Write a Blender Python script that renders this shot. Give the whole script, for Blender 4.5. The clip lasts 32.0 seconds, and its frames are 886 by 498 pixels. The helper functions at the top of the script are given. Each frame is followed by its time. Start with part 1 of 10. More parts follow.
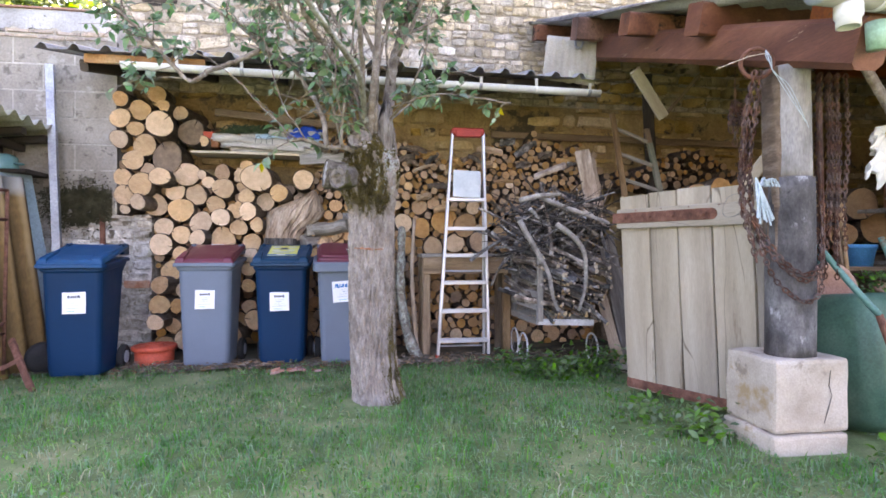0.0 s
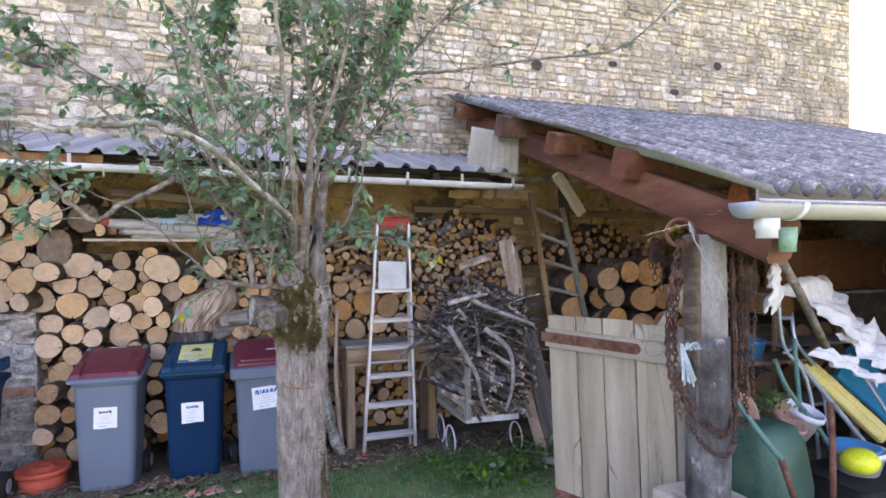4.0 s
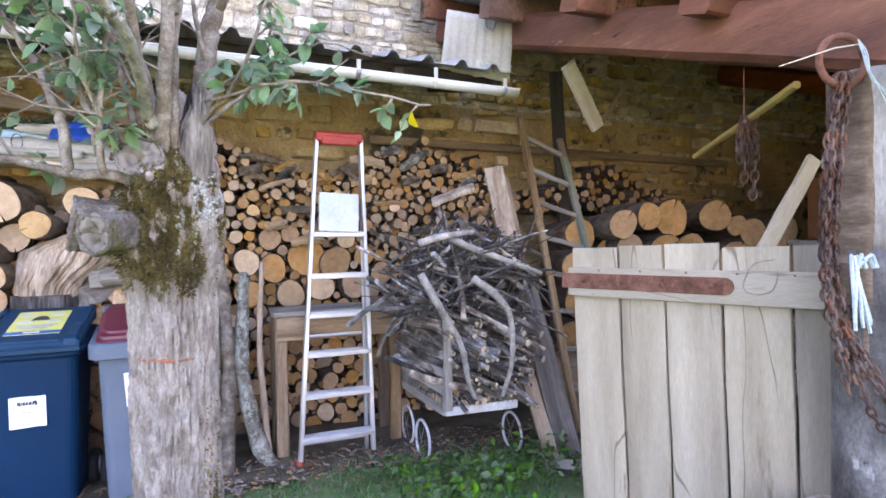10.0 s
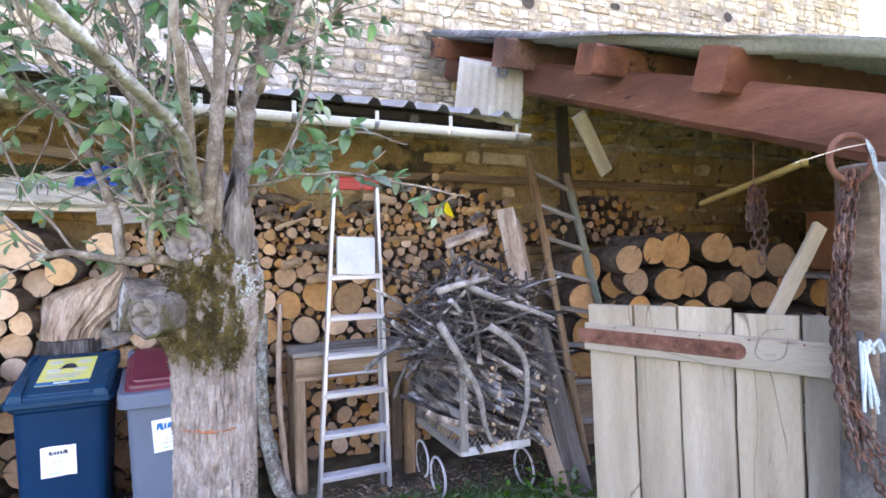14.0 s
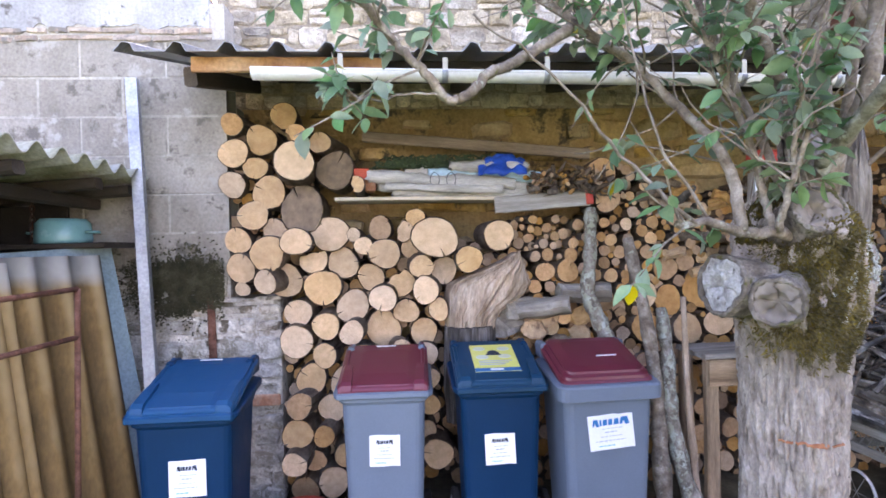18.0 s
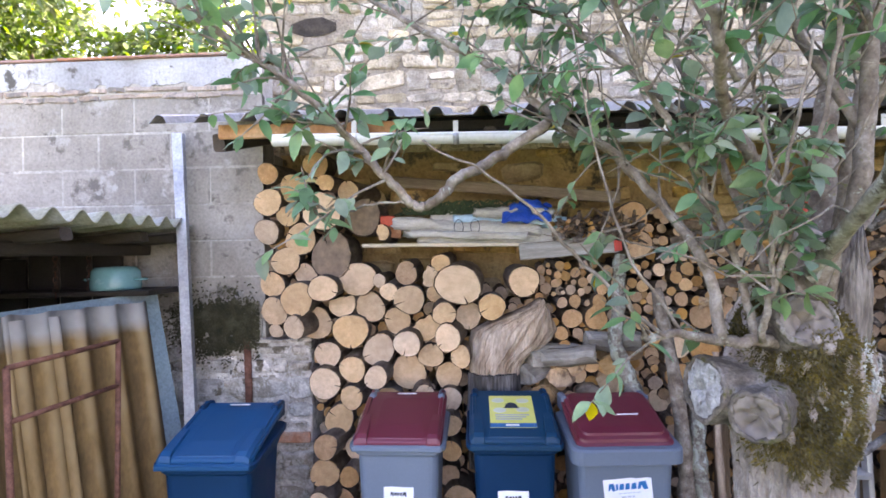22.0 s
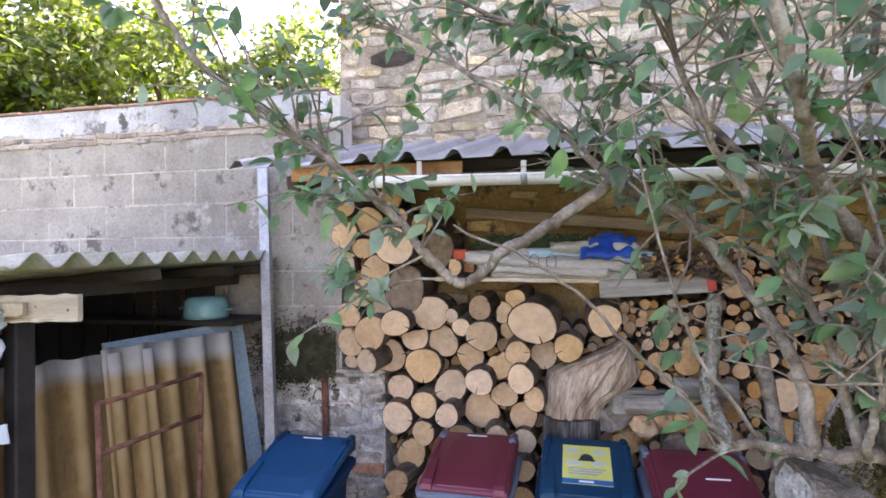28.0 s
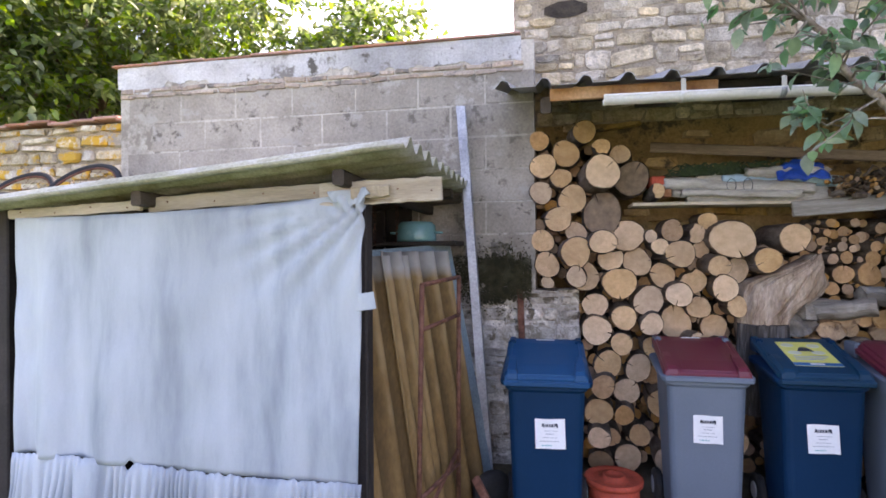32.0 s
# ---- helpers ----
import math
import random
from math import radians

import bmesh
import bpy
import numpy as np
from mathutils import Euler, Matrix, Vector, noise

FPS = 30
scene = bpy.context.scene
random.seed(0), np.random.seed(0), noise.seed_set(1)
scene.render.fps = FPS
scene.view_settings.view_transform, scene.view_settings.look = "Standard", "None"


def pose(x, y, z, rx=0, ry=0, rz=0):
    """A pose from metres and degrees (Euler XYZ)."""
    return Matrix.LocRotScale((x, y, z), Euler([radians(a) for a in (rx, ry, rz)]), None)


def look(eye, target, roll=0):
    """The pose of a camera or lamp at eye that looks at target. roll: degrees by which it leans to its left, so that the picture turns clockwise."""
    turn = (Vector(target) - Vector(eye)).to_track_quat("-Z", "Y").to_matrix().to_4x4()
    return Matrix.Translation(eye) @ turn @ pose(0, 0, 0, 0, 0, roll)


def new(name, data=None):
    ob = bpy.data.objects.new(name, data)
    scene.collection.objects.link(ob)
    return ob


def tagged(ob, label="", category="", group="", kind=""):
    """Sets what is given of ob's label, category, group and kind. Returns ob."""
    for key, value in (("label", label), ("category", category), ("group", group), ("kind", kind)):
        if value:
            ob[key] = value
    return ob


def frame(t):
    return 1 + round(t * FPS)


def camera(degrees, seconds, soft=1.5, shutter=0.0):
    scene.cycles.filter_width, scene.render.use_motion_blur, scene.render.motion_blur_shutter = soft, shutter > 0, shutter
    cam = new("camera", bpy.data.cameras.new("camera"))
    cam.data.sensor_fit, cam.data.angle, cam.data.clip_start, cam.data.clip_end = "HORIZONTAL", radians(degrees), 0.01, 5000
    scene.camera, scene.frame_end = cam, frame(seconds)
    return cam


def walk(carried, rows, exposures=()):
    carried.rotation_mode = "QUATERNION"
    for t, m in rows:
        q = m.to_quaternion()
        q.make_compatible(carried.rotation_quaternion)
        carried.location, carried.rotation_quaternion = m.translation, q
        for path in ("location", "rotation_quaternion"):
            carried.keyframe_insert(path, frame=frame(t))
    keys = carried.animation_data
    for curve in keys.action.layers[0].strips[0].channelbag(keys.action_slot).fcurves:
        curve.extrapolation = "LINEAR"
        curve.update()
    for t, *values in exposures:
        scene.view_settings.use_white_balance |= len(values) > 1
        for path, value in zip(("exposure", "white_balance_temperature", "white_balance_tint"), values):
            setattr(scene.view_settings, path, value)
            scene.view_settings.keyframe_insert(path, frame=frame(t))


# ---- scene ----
cam = camera(77.5, 32.0, soft=1.7)
EXPOSURE, TINT = 2.95, 36.0
STOPS = [(0.0, 0.51, 7150), (1.0, 0.5, 7000), (2.0, 0.15, 6940), (4.0, 0.14, 6850), (7.0, 0.65, 6750), (10.5, 0.94, 6700), (12.0, 0.95, 6690), (13.0, 0.85, 6690), (14.0, 0.83, 6680), (17.0, 0.7, 6740), (19.0, 0.55, 6800), (22.5, 0.4, 6800), (25.0, 0.13, 6950), (28.0, 0.13, 7070), (30.0, 0.35, 7080), (31.0, 0.38, 7060), (32.0, -0.2, 7040)]
METRES, EYE, TILT, LEAN, TURN = 8.8, 0.98, 0.0, 0.0, -8.7
ROWS = [
    (0.0, 0.0, 0.0, 0.0, 0.0, 0.0, -0.0),
    (0.5, -0.0045, 0.0042, 0.0361, -0.85, -0.16, 0.06),
    (1.0, -0.0058, 0.0048, 0.0732, -4.04, -0.03, 0.13),
    (1.5, -0.0051, 0.0074, 0.1137, -7.77, -0.24, 0.19),
    (2.0, -0.0131, 0.0101, 0.1343, -7.91, -0.26, 0.2),
    (2.5, -0.0155, 0.0151, 0.1305, -9.68, -0.35, 0.16),
    (3.0, -0.0163, 0.0164, 0.121, -9.87, -0.63, 0.24),
    (3.5, -0.0224, 0.0134, 0.1095, -10.01, -0.53, 0.3),
    (4.0, -0.0214, 0.0085, 0.0972, -9.99, -0.58, 0.3),
    (4.5, -0.02, 0.0105, 0.0931, -9.93, -1.01, 0.37),
    (6.5, -0.0068, 0.1067, 0.0724, -9.51, -0.95, 0.54),
    (7.0, -0.0028, 0.1257, 0.0737, -10.33, -0.92, 0.55),
    (7.5, 0.0042, 0.134, 0.0762, -11.36, -1.0, 0.59),
    (8.0, 0.007, 0.1386, 0.0759, -11.83, -1.05, 0.63),
    (8.5, 0.0041, 0.144, 0.0756, -11.93, -0.99, 0.7),
    (9.0, -0.0023, 0.1513, 0.0702, -11.97, -1.12, 0.79),
    (9.5, -0.0055, 0.1587, 0.0525, -12.09, -0.98, 0.83),
    (10.0, -0.0007, 0.1598, 0.0451, -14.19, -0.93, 0.78),
    (10.5, 0.0039, 0.1576, 0.0381, -14.22, -0.92, 0.84),
    (11.0, 0.0078, 0.157, 0.0373, -14.28, -0.76, 0.83),
    (11.5, 0.0095, 0.1585, 0.043, -14.37, -0.63, 0.87),
    (12.0, 0.0062, 0.1598, 0.0573, -14.41, -0.68, 0.82),
    (12.5, 0.0028, 0.1588, 0.0717, -14.47, -0.44, 0.9),
    (13.0, 0.0069, 0.1533, 0.075, -14.57, -0.43, 0.91),
    (13.5, 0.005, 0.1505, 0.0752, -14.67, -0.65, 1.05),
    (14.0, -0.0174, 0.1527, 0.0756, -14.82, -0.83, 0.88),
    (14.5, -0.0606, 0.1609, 0.0804, -15.15, -0.83, 0.88),
    (16.5, -0.1733, 0.1961, 0.0851, -14.03, -0.74, 1.06),
    (17.0, -0.1695, 0.1981, 0.0806, 1.68, -0.25, 1.3),
    (17.5, -0.1641, 0.1995, 0.0739, 4.52, -0.26, 1.28),
    (18.0, -0.1584, 0.2017, 0.068, 4.78, -0.29, 1.27),
    (18.5, -0.1511, 0.2045, 0.0665, 6.94, -0.2, 1.2),
    (19.0, -0.147, 0.2052, 0.0679, 10.46, -0.07, 1.18),
    (19.5, -0.15, 0.2037, 0.0691, 11.02, 0.01, 1.15),
    (20.0, -0.1541, 0.2045, 0.0705, 11.2, 0.14, 1.13),
    (20.5, -0.1517, 0.2058, 0.0715, 11.4, 0.19, 1.06),
    (21.0, -0.1453, 0.2051, 0.0818, 11.5, 0.09, 1.01),
    (21.5, -0.1363, 0.2028, 0.0901, 11.72, 0.08, 1.03),
    (22.0, -0.1268, 0.203, 0.0987, 11.85, 0.04, 0.96),
    (22.5, -0.1216, 0.2037, 0.1026, 11.88, 0.04, 0.98),
    (23.0, -0.1246, 0.2013, 0.1028, 13.93, 0.17, 0.98),
    (23.5, -0.1276, 0.1974, 0.1027, 21.15, 0.08, 0.9),
    (24.0, -0.1244, 0.1972, 0.1022, 20.99, 0.04, 0.85),
    (24.5, -0.1232, 0.2025, 0.1095, 20.26, -0.07, 0.83),
    (25.0, -0.1259, 0.21, 0.1181, 20.52, -0.03, 0.79),
    (25.5, -0.1265, 0.2146, 0.1221, 20.79, 0.12, 0.74),
    (27.5, -0.114, 0.2125, 0.1291, 21.84, 0.4, 0.55),
    (28.0, -0.1137, 0.2184, 0.1204, 21.92, 0.48, 0.51),
    (28.5, -0.1063, 0.2176, 0.1109, 21.93, 0.49, 0.41),
    (29.0, -0.1018, 0.215, 0.0994, 21.92, 0.69, 0.46),
    (29.5, -0.0948, 0.2139, 0.0901, 21.93, 0.79, 0.36),
    (30.0, -0.0895, 0.2092, 0.0838, 21.72, 0.67, 0.33),
    (30.5, -0.1024, 0.1998, 0.079, 21.29, 0.76, 0.41),
    (31.0, -0.1369, 0.1822, 0.0694, 20.76, 0.53, 0.42),
    (31.5, -0.1937, 0.1544, 0.0654, 20.18, 0.39, 0.39),
    (32.0, -0.2567, 0.1248, 0.0664, 19.97, 0.33, 0.44),
]
walk(cam, [(t, pose(0, 0, EYE, TILT, LEAN, TURN) @ pose(METRES * x, METRES * y, METRES * z, 90 + pitch, roll, yaw)) for t, x, y, z, yaw, pitch, roll in ROWS],
     exposures=[(t, EXPOSURE + e, kelvin, TINT) for t, e, kelvin in STOPS])

# ---- world and sun: the sun stands behind the house, the yard lies in open shade ----
SUN_UP, SUN_ROUND = radians(40), radians(25)
world = bpy.data.worlds.new("world")
scene.world = world
world.use_nodes = True
wn = world.node_tree.nodes
sky = wn.new("ShaderNodeTexSky")
sky.sky_type, sky.sun_disc = "NISHITA", False
sky.sun_elevation, sky.sun_rotation = SUN_UP, SUN_ROUND
sky.air_density, sky.dust_density, sky.ozone_density = 1.0, 3.0, 0.6
wn["Background"].inputs["Strength"].default_value = 0.13
world.node_tree.links.new(sky.outputs["Color"], wn["Background"].inputs["Color"])
sun = new("sun", bpy.data.lights.new("sun", "SUN"))
sun.data.energy, sun.data.angle, sun.data.color = 4.0, radians(0.5), (1.0, 0.94, 0.84)
toward = Vector((math.sin(SUN_ROUND) * math.cos(SUN_UP), math.cos(SUN_ROUND) * math.cos(SUN_UP), math.sin(SUN_UP)))
sun.matrix_basis = look(toward * 40, (0, 0, 0))


# ---- materials ----
def material(name, cols, scale=6.0, fine=80.0, rough=0.8, metal=0.0, bump=0.3, dist=0.01, vary=0.0, island=0.0, stretch=(1, 1, 1),
             space="pos", grain=0.25, spec=0.3, spots=None, spot_scale=9.0, spot_cut=0.6, coarse=1.3):
    """A node material: a colour ramp over noise, a coarser stain, a fine grain, bump, and change from piece to piece."""
    m = bpy.data.materials.new(name)
    m.use_nodes = True
    nt, nodes = m.node_tree, m.node_tree.nodes
    link = nt.links.new
    bsdf = nodes["Principled BSDF"]
    if space == "pos":
        src = nodes.new("ShaderNodeNewGeometry").outputs["Position"]
    else:
        src = nodes.new("ShaderNodeTexCoord").outputs["Object"]
    mp = nodes.new("ShaderNodeMapping")
    mp.inputs["Scale"].default_value = stretch
    link(src, mp.inputs["Vector"])
    if vary:
        info = nodes.new("ShaderNodeObjectInfo")
        shift = nodes.new("ShaderNodeMath")
        shift.operation = "MULTIPLY"
        shift.inputs[1].default_value = 37.0
        link(info.outputs["Random"], shift.inputs[0])
        link(shift.outputs[0], mp.inputs["Location"])

    def noise_node(sc, detail, rgh=0.6):
        n = nodes.new("ShaderNodeTexNoise")
        n.inputs["Scale"].default_value, n.inputs["Detail"].default_value, n.inputs["Roughness"].default_value = sc, detail, rgh
        link(mp.outputs[0], n.inputs["Vector"])
        return n.outputs["Fac"]

    big, small, wide = noise_node(scale, 5), noise_node(fine, 3), noise_node(scale * 0.22, 2)
    ramp = nodes.new("ShaderNodeValToRGB")
    ramp.color_ramp.elements[0].position, ramp.color_ramp.elements[1].position = 0.3, 0.7
    ramp.color_ramp.elements[0].color, ramp.color_ramp.elements[1].color = (*cols[0], 1), (*cols[-1], 1)
    for i, c in enumerate(cols[1:-1]):
        ramp.color_ramp.elements.new(0.3 + 0.4 * (i + 1) / (len(cols) - 1)).color = (*c, 1)
    link(big, ramp.inputs[0])
    colour = ramp.outputs["Color"]

    def scaled(col, fac_socket, lo, hi):
        r = nodes.new("ShaderNodeMapRange")
        r.inputs["From Min"].default_value, r.inputs["From Max"].default_value = 0.25, 0.75
        r.inputs["To Min"].default_value, r.inputs["To Max"].default_value = lo, hi
        link(fac_socket, r.inputs["Value"])
        h = nodes.new("ShaderNodeVectorMath")
        h.operation = "SCALE"
        link(col, h.inputs[0])
        link(r.outputs[0], h.inputs["Scale"])
        return h.outputs[0]

    colour = scaled(colour, wide, 1 / coarse, coarse)
    colour = scaled(colour, small, 1 - grain, 1 + grain)
    for amount, kind in ((vary, "object"), (island, "island")):
        if amount:
            if kind == "object":
                rnd = info.outputs["Random"]
            else:
                rnd = nodes.new("ShaderNodeNewGeometry").outputs["Random Per Island"]
            r = nodes.new("ShaderNodeMapRange")
            r.inputs["To Min"].default_value, r.inputs["To Max"].default_value = 1 - amount, 1 + amount
            link(rnd, r.inputs["Value"])
            h = nodes.new("ShaderNodeVectorMath")
            h.operation = "SCALE"
            link(colour, h.inputs[0])
            link(r.outputs[0], h.inputs["Scale"])
            colour = h.outputs[0]
            hs = nodes.new("ShaderNodeHueSaturation")
            wob = nodes.new("ShaderNodeMapRange")
            more = nodes.new("ShaderNodeMath")
            more.operation = "MULTIPLY"
            more.inputs[1].default_value = 7.31
            frac = nodes.new("ShaderNodeMath")
            frac.operation = "FRACT"
            link(rnd, more.inputs[0])
            link(more.outputs[0], frac.inputs[0])
            wob.inputs["To Min"].default_value, wob.inputs["To Max"].default_value = 1 - amount * 1.2, 1 + amount * 1.2
            link(frac.outputs[0], wob.inputs["Value"])
            link(wob.outputs[0], hs.inputs["Saturation"])
            link(colour, hs.inputs["Color"])
            colour = hs.outputs["Color"]
    for spot in spots or ():
        n = noise_node(spot_scale, 6, 0.7)
        edge = nodes.new("ShaderNodeMapRange")
        edge.inputs["From Min"].default_value, edge.inputs["From Max"].default_value = spot_cut, spot_cut + 0.06
        link(n, edge.inputs["Value"])
        mx = nodes.new("ShaderNodeMix")
        mx.data_type = "RGBA"
        link(edge.outputs[0], mx.inputs["Factor"])
        link(colour, mx.inputs["A"])
        mx.inputs["B"].default_value = (*spot, 1)
        colour = mx.outputs["Result"]
        spot_scale *= 1.7
    link(colour, bsdf.inputs["Base Color"])
    rr = nodes.new("ShaderNodeMapRange")
    rr.inputs["From Min"].default_value, rr.inputs["From Max"].default_value = 0.3, 0.7
    rr.inputs["To Min"].default_value, rr.inputs["To Max"].default_value = max(0.05, rough - 0.1), min(1, rough + 0.1)
    link(big, rr.inputs["Value"])
    link(rr.outputs[0], bsdf.inputs["Roughness"])
    bsdf.inputs["Metallic"].default_value, bsdf.inputs["Specular IOR Level"].default_value = metal, spec
    if bump:
        add = nodes.new("ShaderNodeMath")
        add.operation = "MULTIPLY_ADD"
        add.inputs[1].default_value = 0.4
        link(small, add.inputs[0])
        link(big, add.inputs[2])
        b = nodes.new("ShaderNodeBump")
        b.inputs["Strength"].default_value, b.inputs["Distance"].default_value = bump, dist
        link(add.outputs[0], b.inputs["Height"])
        link(b.outputs[0], bsdf.inputs["Normal"])
    return m


def cut_wood(name, light, dark, axis="Y", rings=5.0, deep=0.86, vary=0.09):
    """End grain of a sawn log: growth rings round the log's own axis, a browner rim."""
    m = material(name, [dark, light], scale=3.0, fine=40, rough=0.85, bump=0.25, dist=0.004, vary=vary, space="object", grain=0.14, coarse=1.15)
    nt, nodes = m.node_tree, m.node_tree.nodes
    bsdf = nodes["Principled BSDF"]
    old = bsdf.inputs["Base Color"].links[0].from_socket
    tc = nodes.new("ShaderNodeTexCoord")
    wave = nodes.new("ShaderNodeTexWave")
    wave.wave_type, wave.rings_direction = "RINGS", axis
    for key, v in (("Scale", rings), ("Distortion", 1.6), ("Detail", 3.0), ("Detail Scale", 1.2)):
        wave.inputs[key].default_value = v
    nt.links.new(tc.outputs["Object"], wave.inputs["Vector"])
    r = nodes.new("ShaderNodeMapRange")
    r.inputs["To Min"].default_value, r.inputs["To Max"].default_value = deep, 1.06
    nt.links.new(wave.outputs["Fac"], r.inputs["Value"])
    s = nodes.new("ShaderNodeVectorMath")
    s.operation = "SCALE"
    nt.links.new(old, s.inputs[0])
    nt.links.new(r.outputs[0], s.inputs["Scale"])
    nt.links.new(s.outputs[0], bsdf.inputs["Base Color"])
    return m


def leaf_material(name, cols, vary=0.35):
    """Thin leaves that let some light through."""
    m = material(name, cols, scale=5, fine=60, rough=0.5, bump=0.0, island=vary, grain=0.1, spec=0.4)
    nt, nodes = m.node_tree, m.node_tree.nodes
    bsdf = nodes["Principled BSDF"]
    tr = nodes.new("ShaderNodeBsdfTranslucent")
    nt.links.new(bsdf.inputs["Base Color"].links[0].from_socket, tr.inputs["Color"])
    mix = nodes.new("ShaderNodeMixShader")
    mix.inputs[0].default_value = 0.45
    nt.links.new(bsdf.outputs[0], mix.inputs[1])
    nt.links.new(tr.outputs[0], mix.inputs[2])
    nt.links.new(mix.outputs[0], nodes["Material Output"].inputs["Surface"])
    return m


def plank_wood(name, cols, **more):
    """Weathered sawn plank: low grain, with sparse wavy drying cracks and knots."""
    m = material(name, cols, **more)
    nt, nodes = m.node_tree, m.node_tree.nodes
    bsdf = nodes["Principled BSDF"]
    old = bsdf.inputs["Base Color"].links[0].from_socket
    mp = next(n for n in nodes if n.bl_idname == "ShaderNodeMapping")
    warp = nodes.new("ShaderNodeTexNoise")
    warp.inputs["Scale"].default_value, warp.inputs["Detail"].default_value = 2.6, 1.5
    nt.links.new(mp.outputs[0], warp.inputs["Vector"])
    where = nodes.new("ShaderNodeTexNoise")
    where.inputs["Scale"].default_value, where.inputs["Detail"].default_value = 1.7, 2.0
    nt.links.new(mp.outputs[0], where.inputs["Vector"])
    knot = nodes.new("ShaderNodeTexVoronoi")
    knot.inputs["Scale"].default_value = 1.5
    nt.links.new(mp.outputs[0], knot.inputs["Vector"])

    def math_node(op, a, b):
        n = nodes.new("ShaderNodeMath")
        n.operation = op
        for slot, v in zip(n.inputs, (a, b)):
            if isinstance(v, float):
                slot.default_value = v
            else:
                nt.links.new(v, slot)
        return n.outputs[0]

    def ranged(v, lo, hi, a, b):
        r = nodes.new("ShaderNodeMapRange")
        r.interpolation_type = "SMOOTHSTEP"
        for key, val in zip(("From Min", "From Max", "To Min", "To Max"), (lo, hi, a, b)):
            r.inputs[key].default_value = val
        nt.links.new(v, r.inputs["Value"])
        return r.outputs[0]

    bands = math_node("FRACT", math_node("MULTIPLY", warp.outputs["Fac"], 4.6), 0.0)
    line = ranged(math_node("ABSOLUTE", math_node("SUBTRACT", bands, 0.5), 0.0), 0.0, 0.035, 1.0, 0.0)
    crack = math_node("MULTIPLY", line, ranged(where.outputs["Fac"], 0.44, 0.54, 0.0, 0.75))
    dark = math_node("MAXIMUM", crack, ranged(knot.outputs["Distance"], 0.03, 0.16, 0.6, 0.0))
    mx = nodes.new("ShaderNodeMix")
    mx.data_type = "RGBA"
    nt.links.new(dark, mx.inputs["Factor"])
    nt.links.new(old, mx.inputs["A"])
    mx.inputs["B"].default_value = (0.1, 0.075, 0.048, 1)
    nt.links.new(mx.outputs["Result"], bsdf.inputs["Base Color"])
    return m


def stained_sheet(name, crest, valley, period, washed):
    """Old brown corrugated sheet, across its own x browner in the valleys and paler on the crests."""
    m = material(name, [valley, tuple(0.75 * a + 0.25 * b for a, b in zip(valley, crest))], 4, 70, 0.85, bump=0.3, stretch=(1, 1, 0.35), space="object", grain=0.2)
    nt, nodes = m.node_tree, m.node_tree.nodes
    bsdf = nodes["Principled BSDF"]
    old = bsdf.inputs["Base Color"].links[0].from_socket
    tc = nodes.new("ShaderNodeTexCoord")
    sep = nodes.new("ShaderNodeSeparateXYZ")
    nt.links.new(tc.outputs["Object"], sep.inputs[0])
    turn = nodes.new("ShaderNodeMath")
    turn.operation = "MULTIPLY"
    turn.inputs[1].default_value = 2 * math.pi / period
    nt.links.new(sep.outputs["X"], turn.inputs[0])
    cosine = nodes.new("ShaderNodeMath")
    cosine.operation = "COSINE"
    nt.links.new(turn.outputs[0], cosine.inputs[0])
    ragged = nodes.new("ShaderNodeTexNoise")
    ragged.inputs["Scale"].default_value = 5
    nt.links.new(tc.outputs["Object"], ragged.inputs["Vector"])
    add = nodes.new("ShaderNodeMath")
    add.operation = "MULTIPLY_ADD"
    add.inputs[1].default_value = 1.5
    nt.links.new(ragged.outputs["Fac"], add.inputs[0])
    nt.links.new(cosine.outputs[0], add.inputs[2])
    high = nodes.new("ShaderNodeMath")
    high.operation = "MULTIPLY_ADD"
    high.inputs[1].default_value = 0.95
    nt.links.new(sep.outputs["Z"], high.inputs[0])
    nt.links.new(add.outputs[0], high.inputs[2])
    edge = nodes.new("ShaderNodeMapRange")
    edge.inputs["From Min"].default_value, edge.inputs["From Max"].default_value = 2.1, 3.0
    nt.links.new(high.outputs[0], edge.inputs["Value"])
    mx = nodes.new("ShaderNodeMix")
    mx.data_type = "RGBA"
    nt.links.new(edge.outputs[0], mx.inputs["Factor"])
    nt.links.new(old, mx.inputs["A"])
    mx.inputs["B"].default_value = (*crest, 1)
    # the rain-washed upper end, pale above a ragged line
    rag = nodes.new("ShaderNodeMath")
    rag.operation = "MULTIPLY_ADD"
    rag.inputs[1].default_value = 0.09
    nt.links.new(ragged.outputs["Fac"], rag.inputs[0])
    nt.links.new(sep.outputs["Z"], rag.inputs[2])
    line = nodes.new("ShaderNodeMapRange")
    line.inputs["From Min"].default_value, line.inputs["From Max"].default_value = washed + 0.02, washed + 0.09
    nt.links.new(rag.outputs[0], line.inputs["Value"])
    pale = nodes.new("ShaderNodeMix")
    pale.data_type = "RGBA"
    nt.links.new(line.outputs[0], pale.inputs["Factor"])
    nt.links.new(mx.outputs["Result"], pale.inputs["A"])
    pale.inputs["B"].default_value = (0.34, 0.325, 0.285, 1)
    nt.links.new(pale.outputs["Result"], bsdf.inputs["Base Color"])
    return m


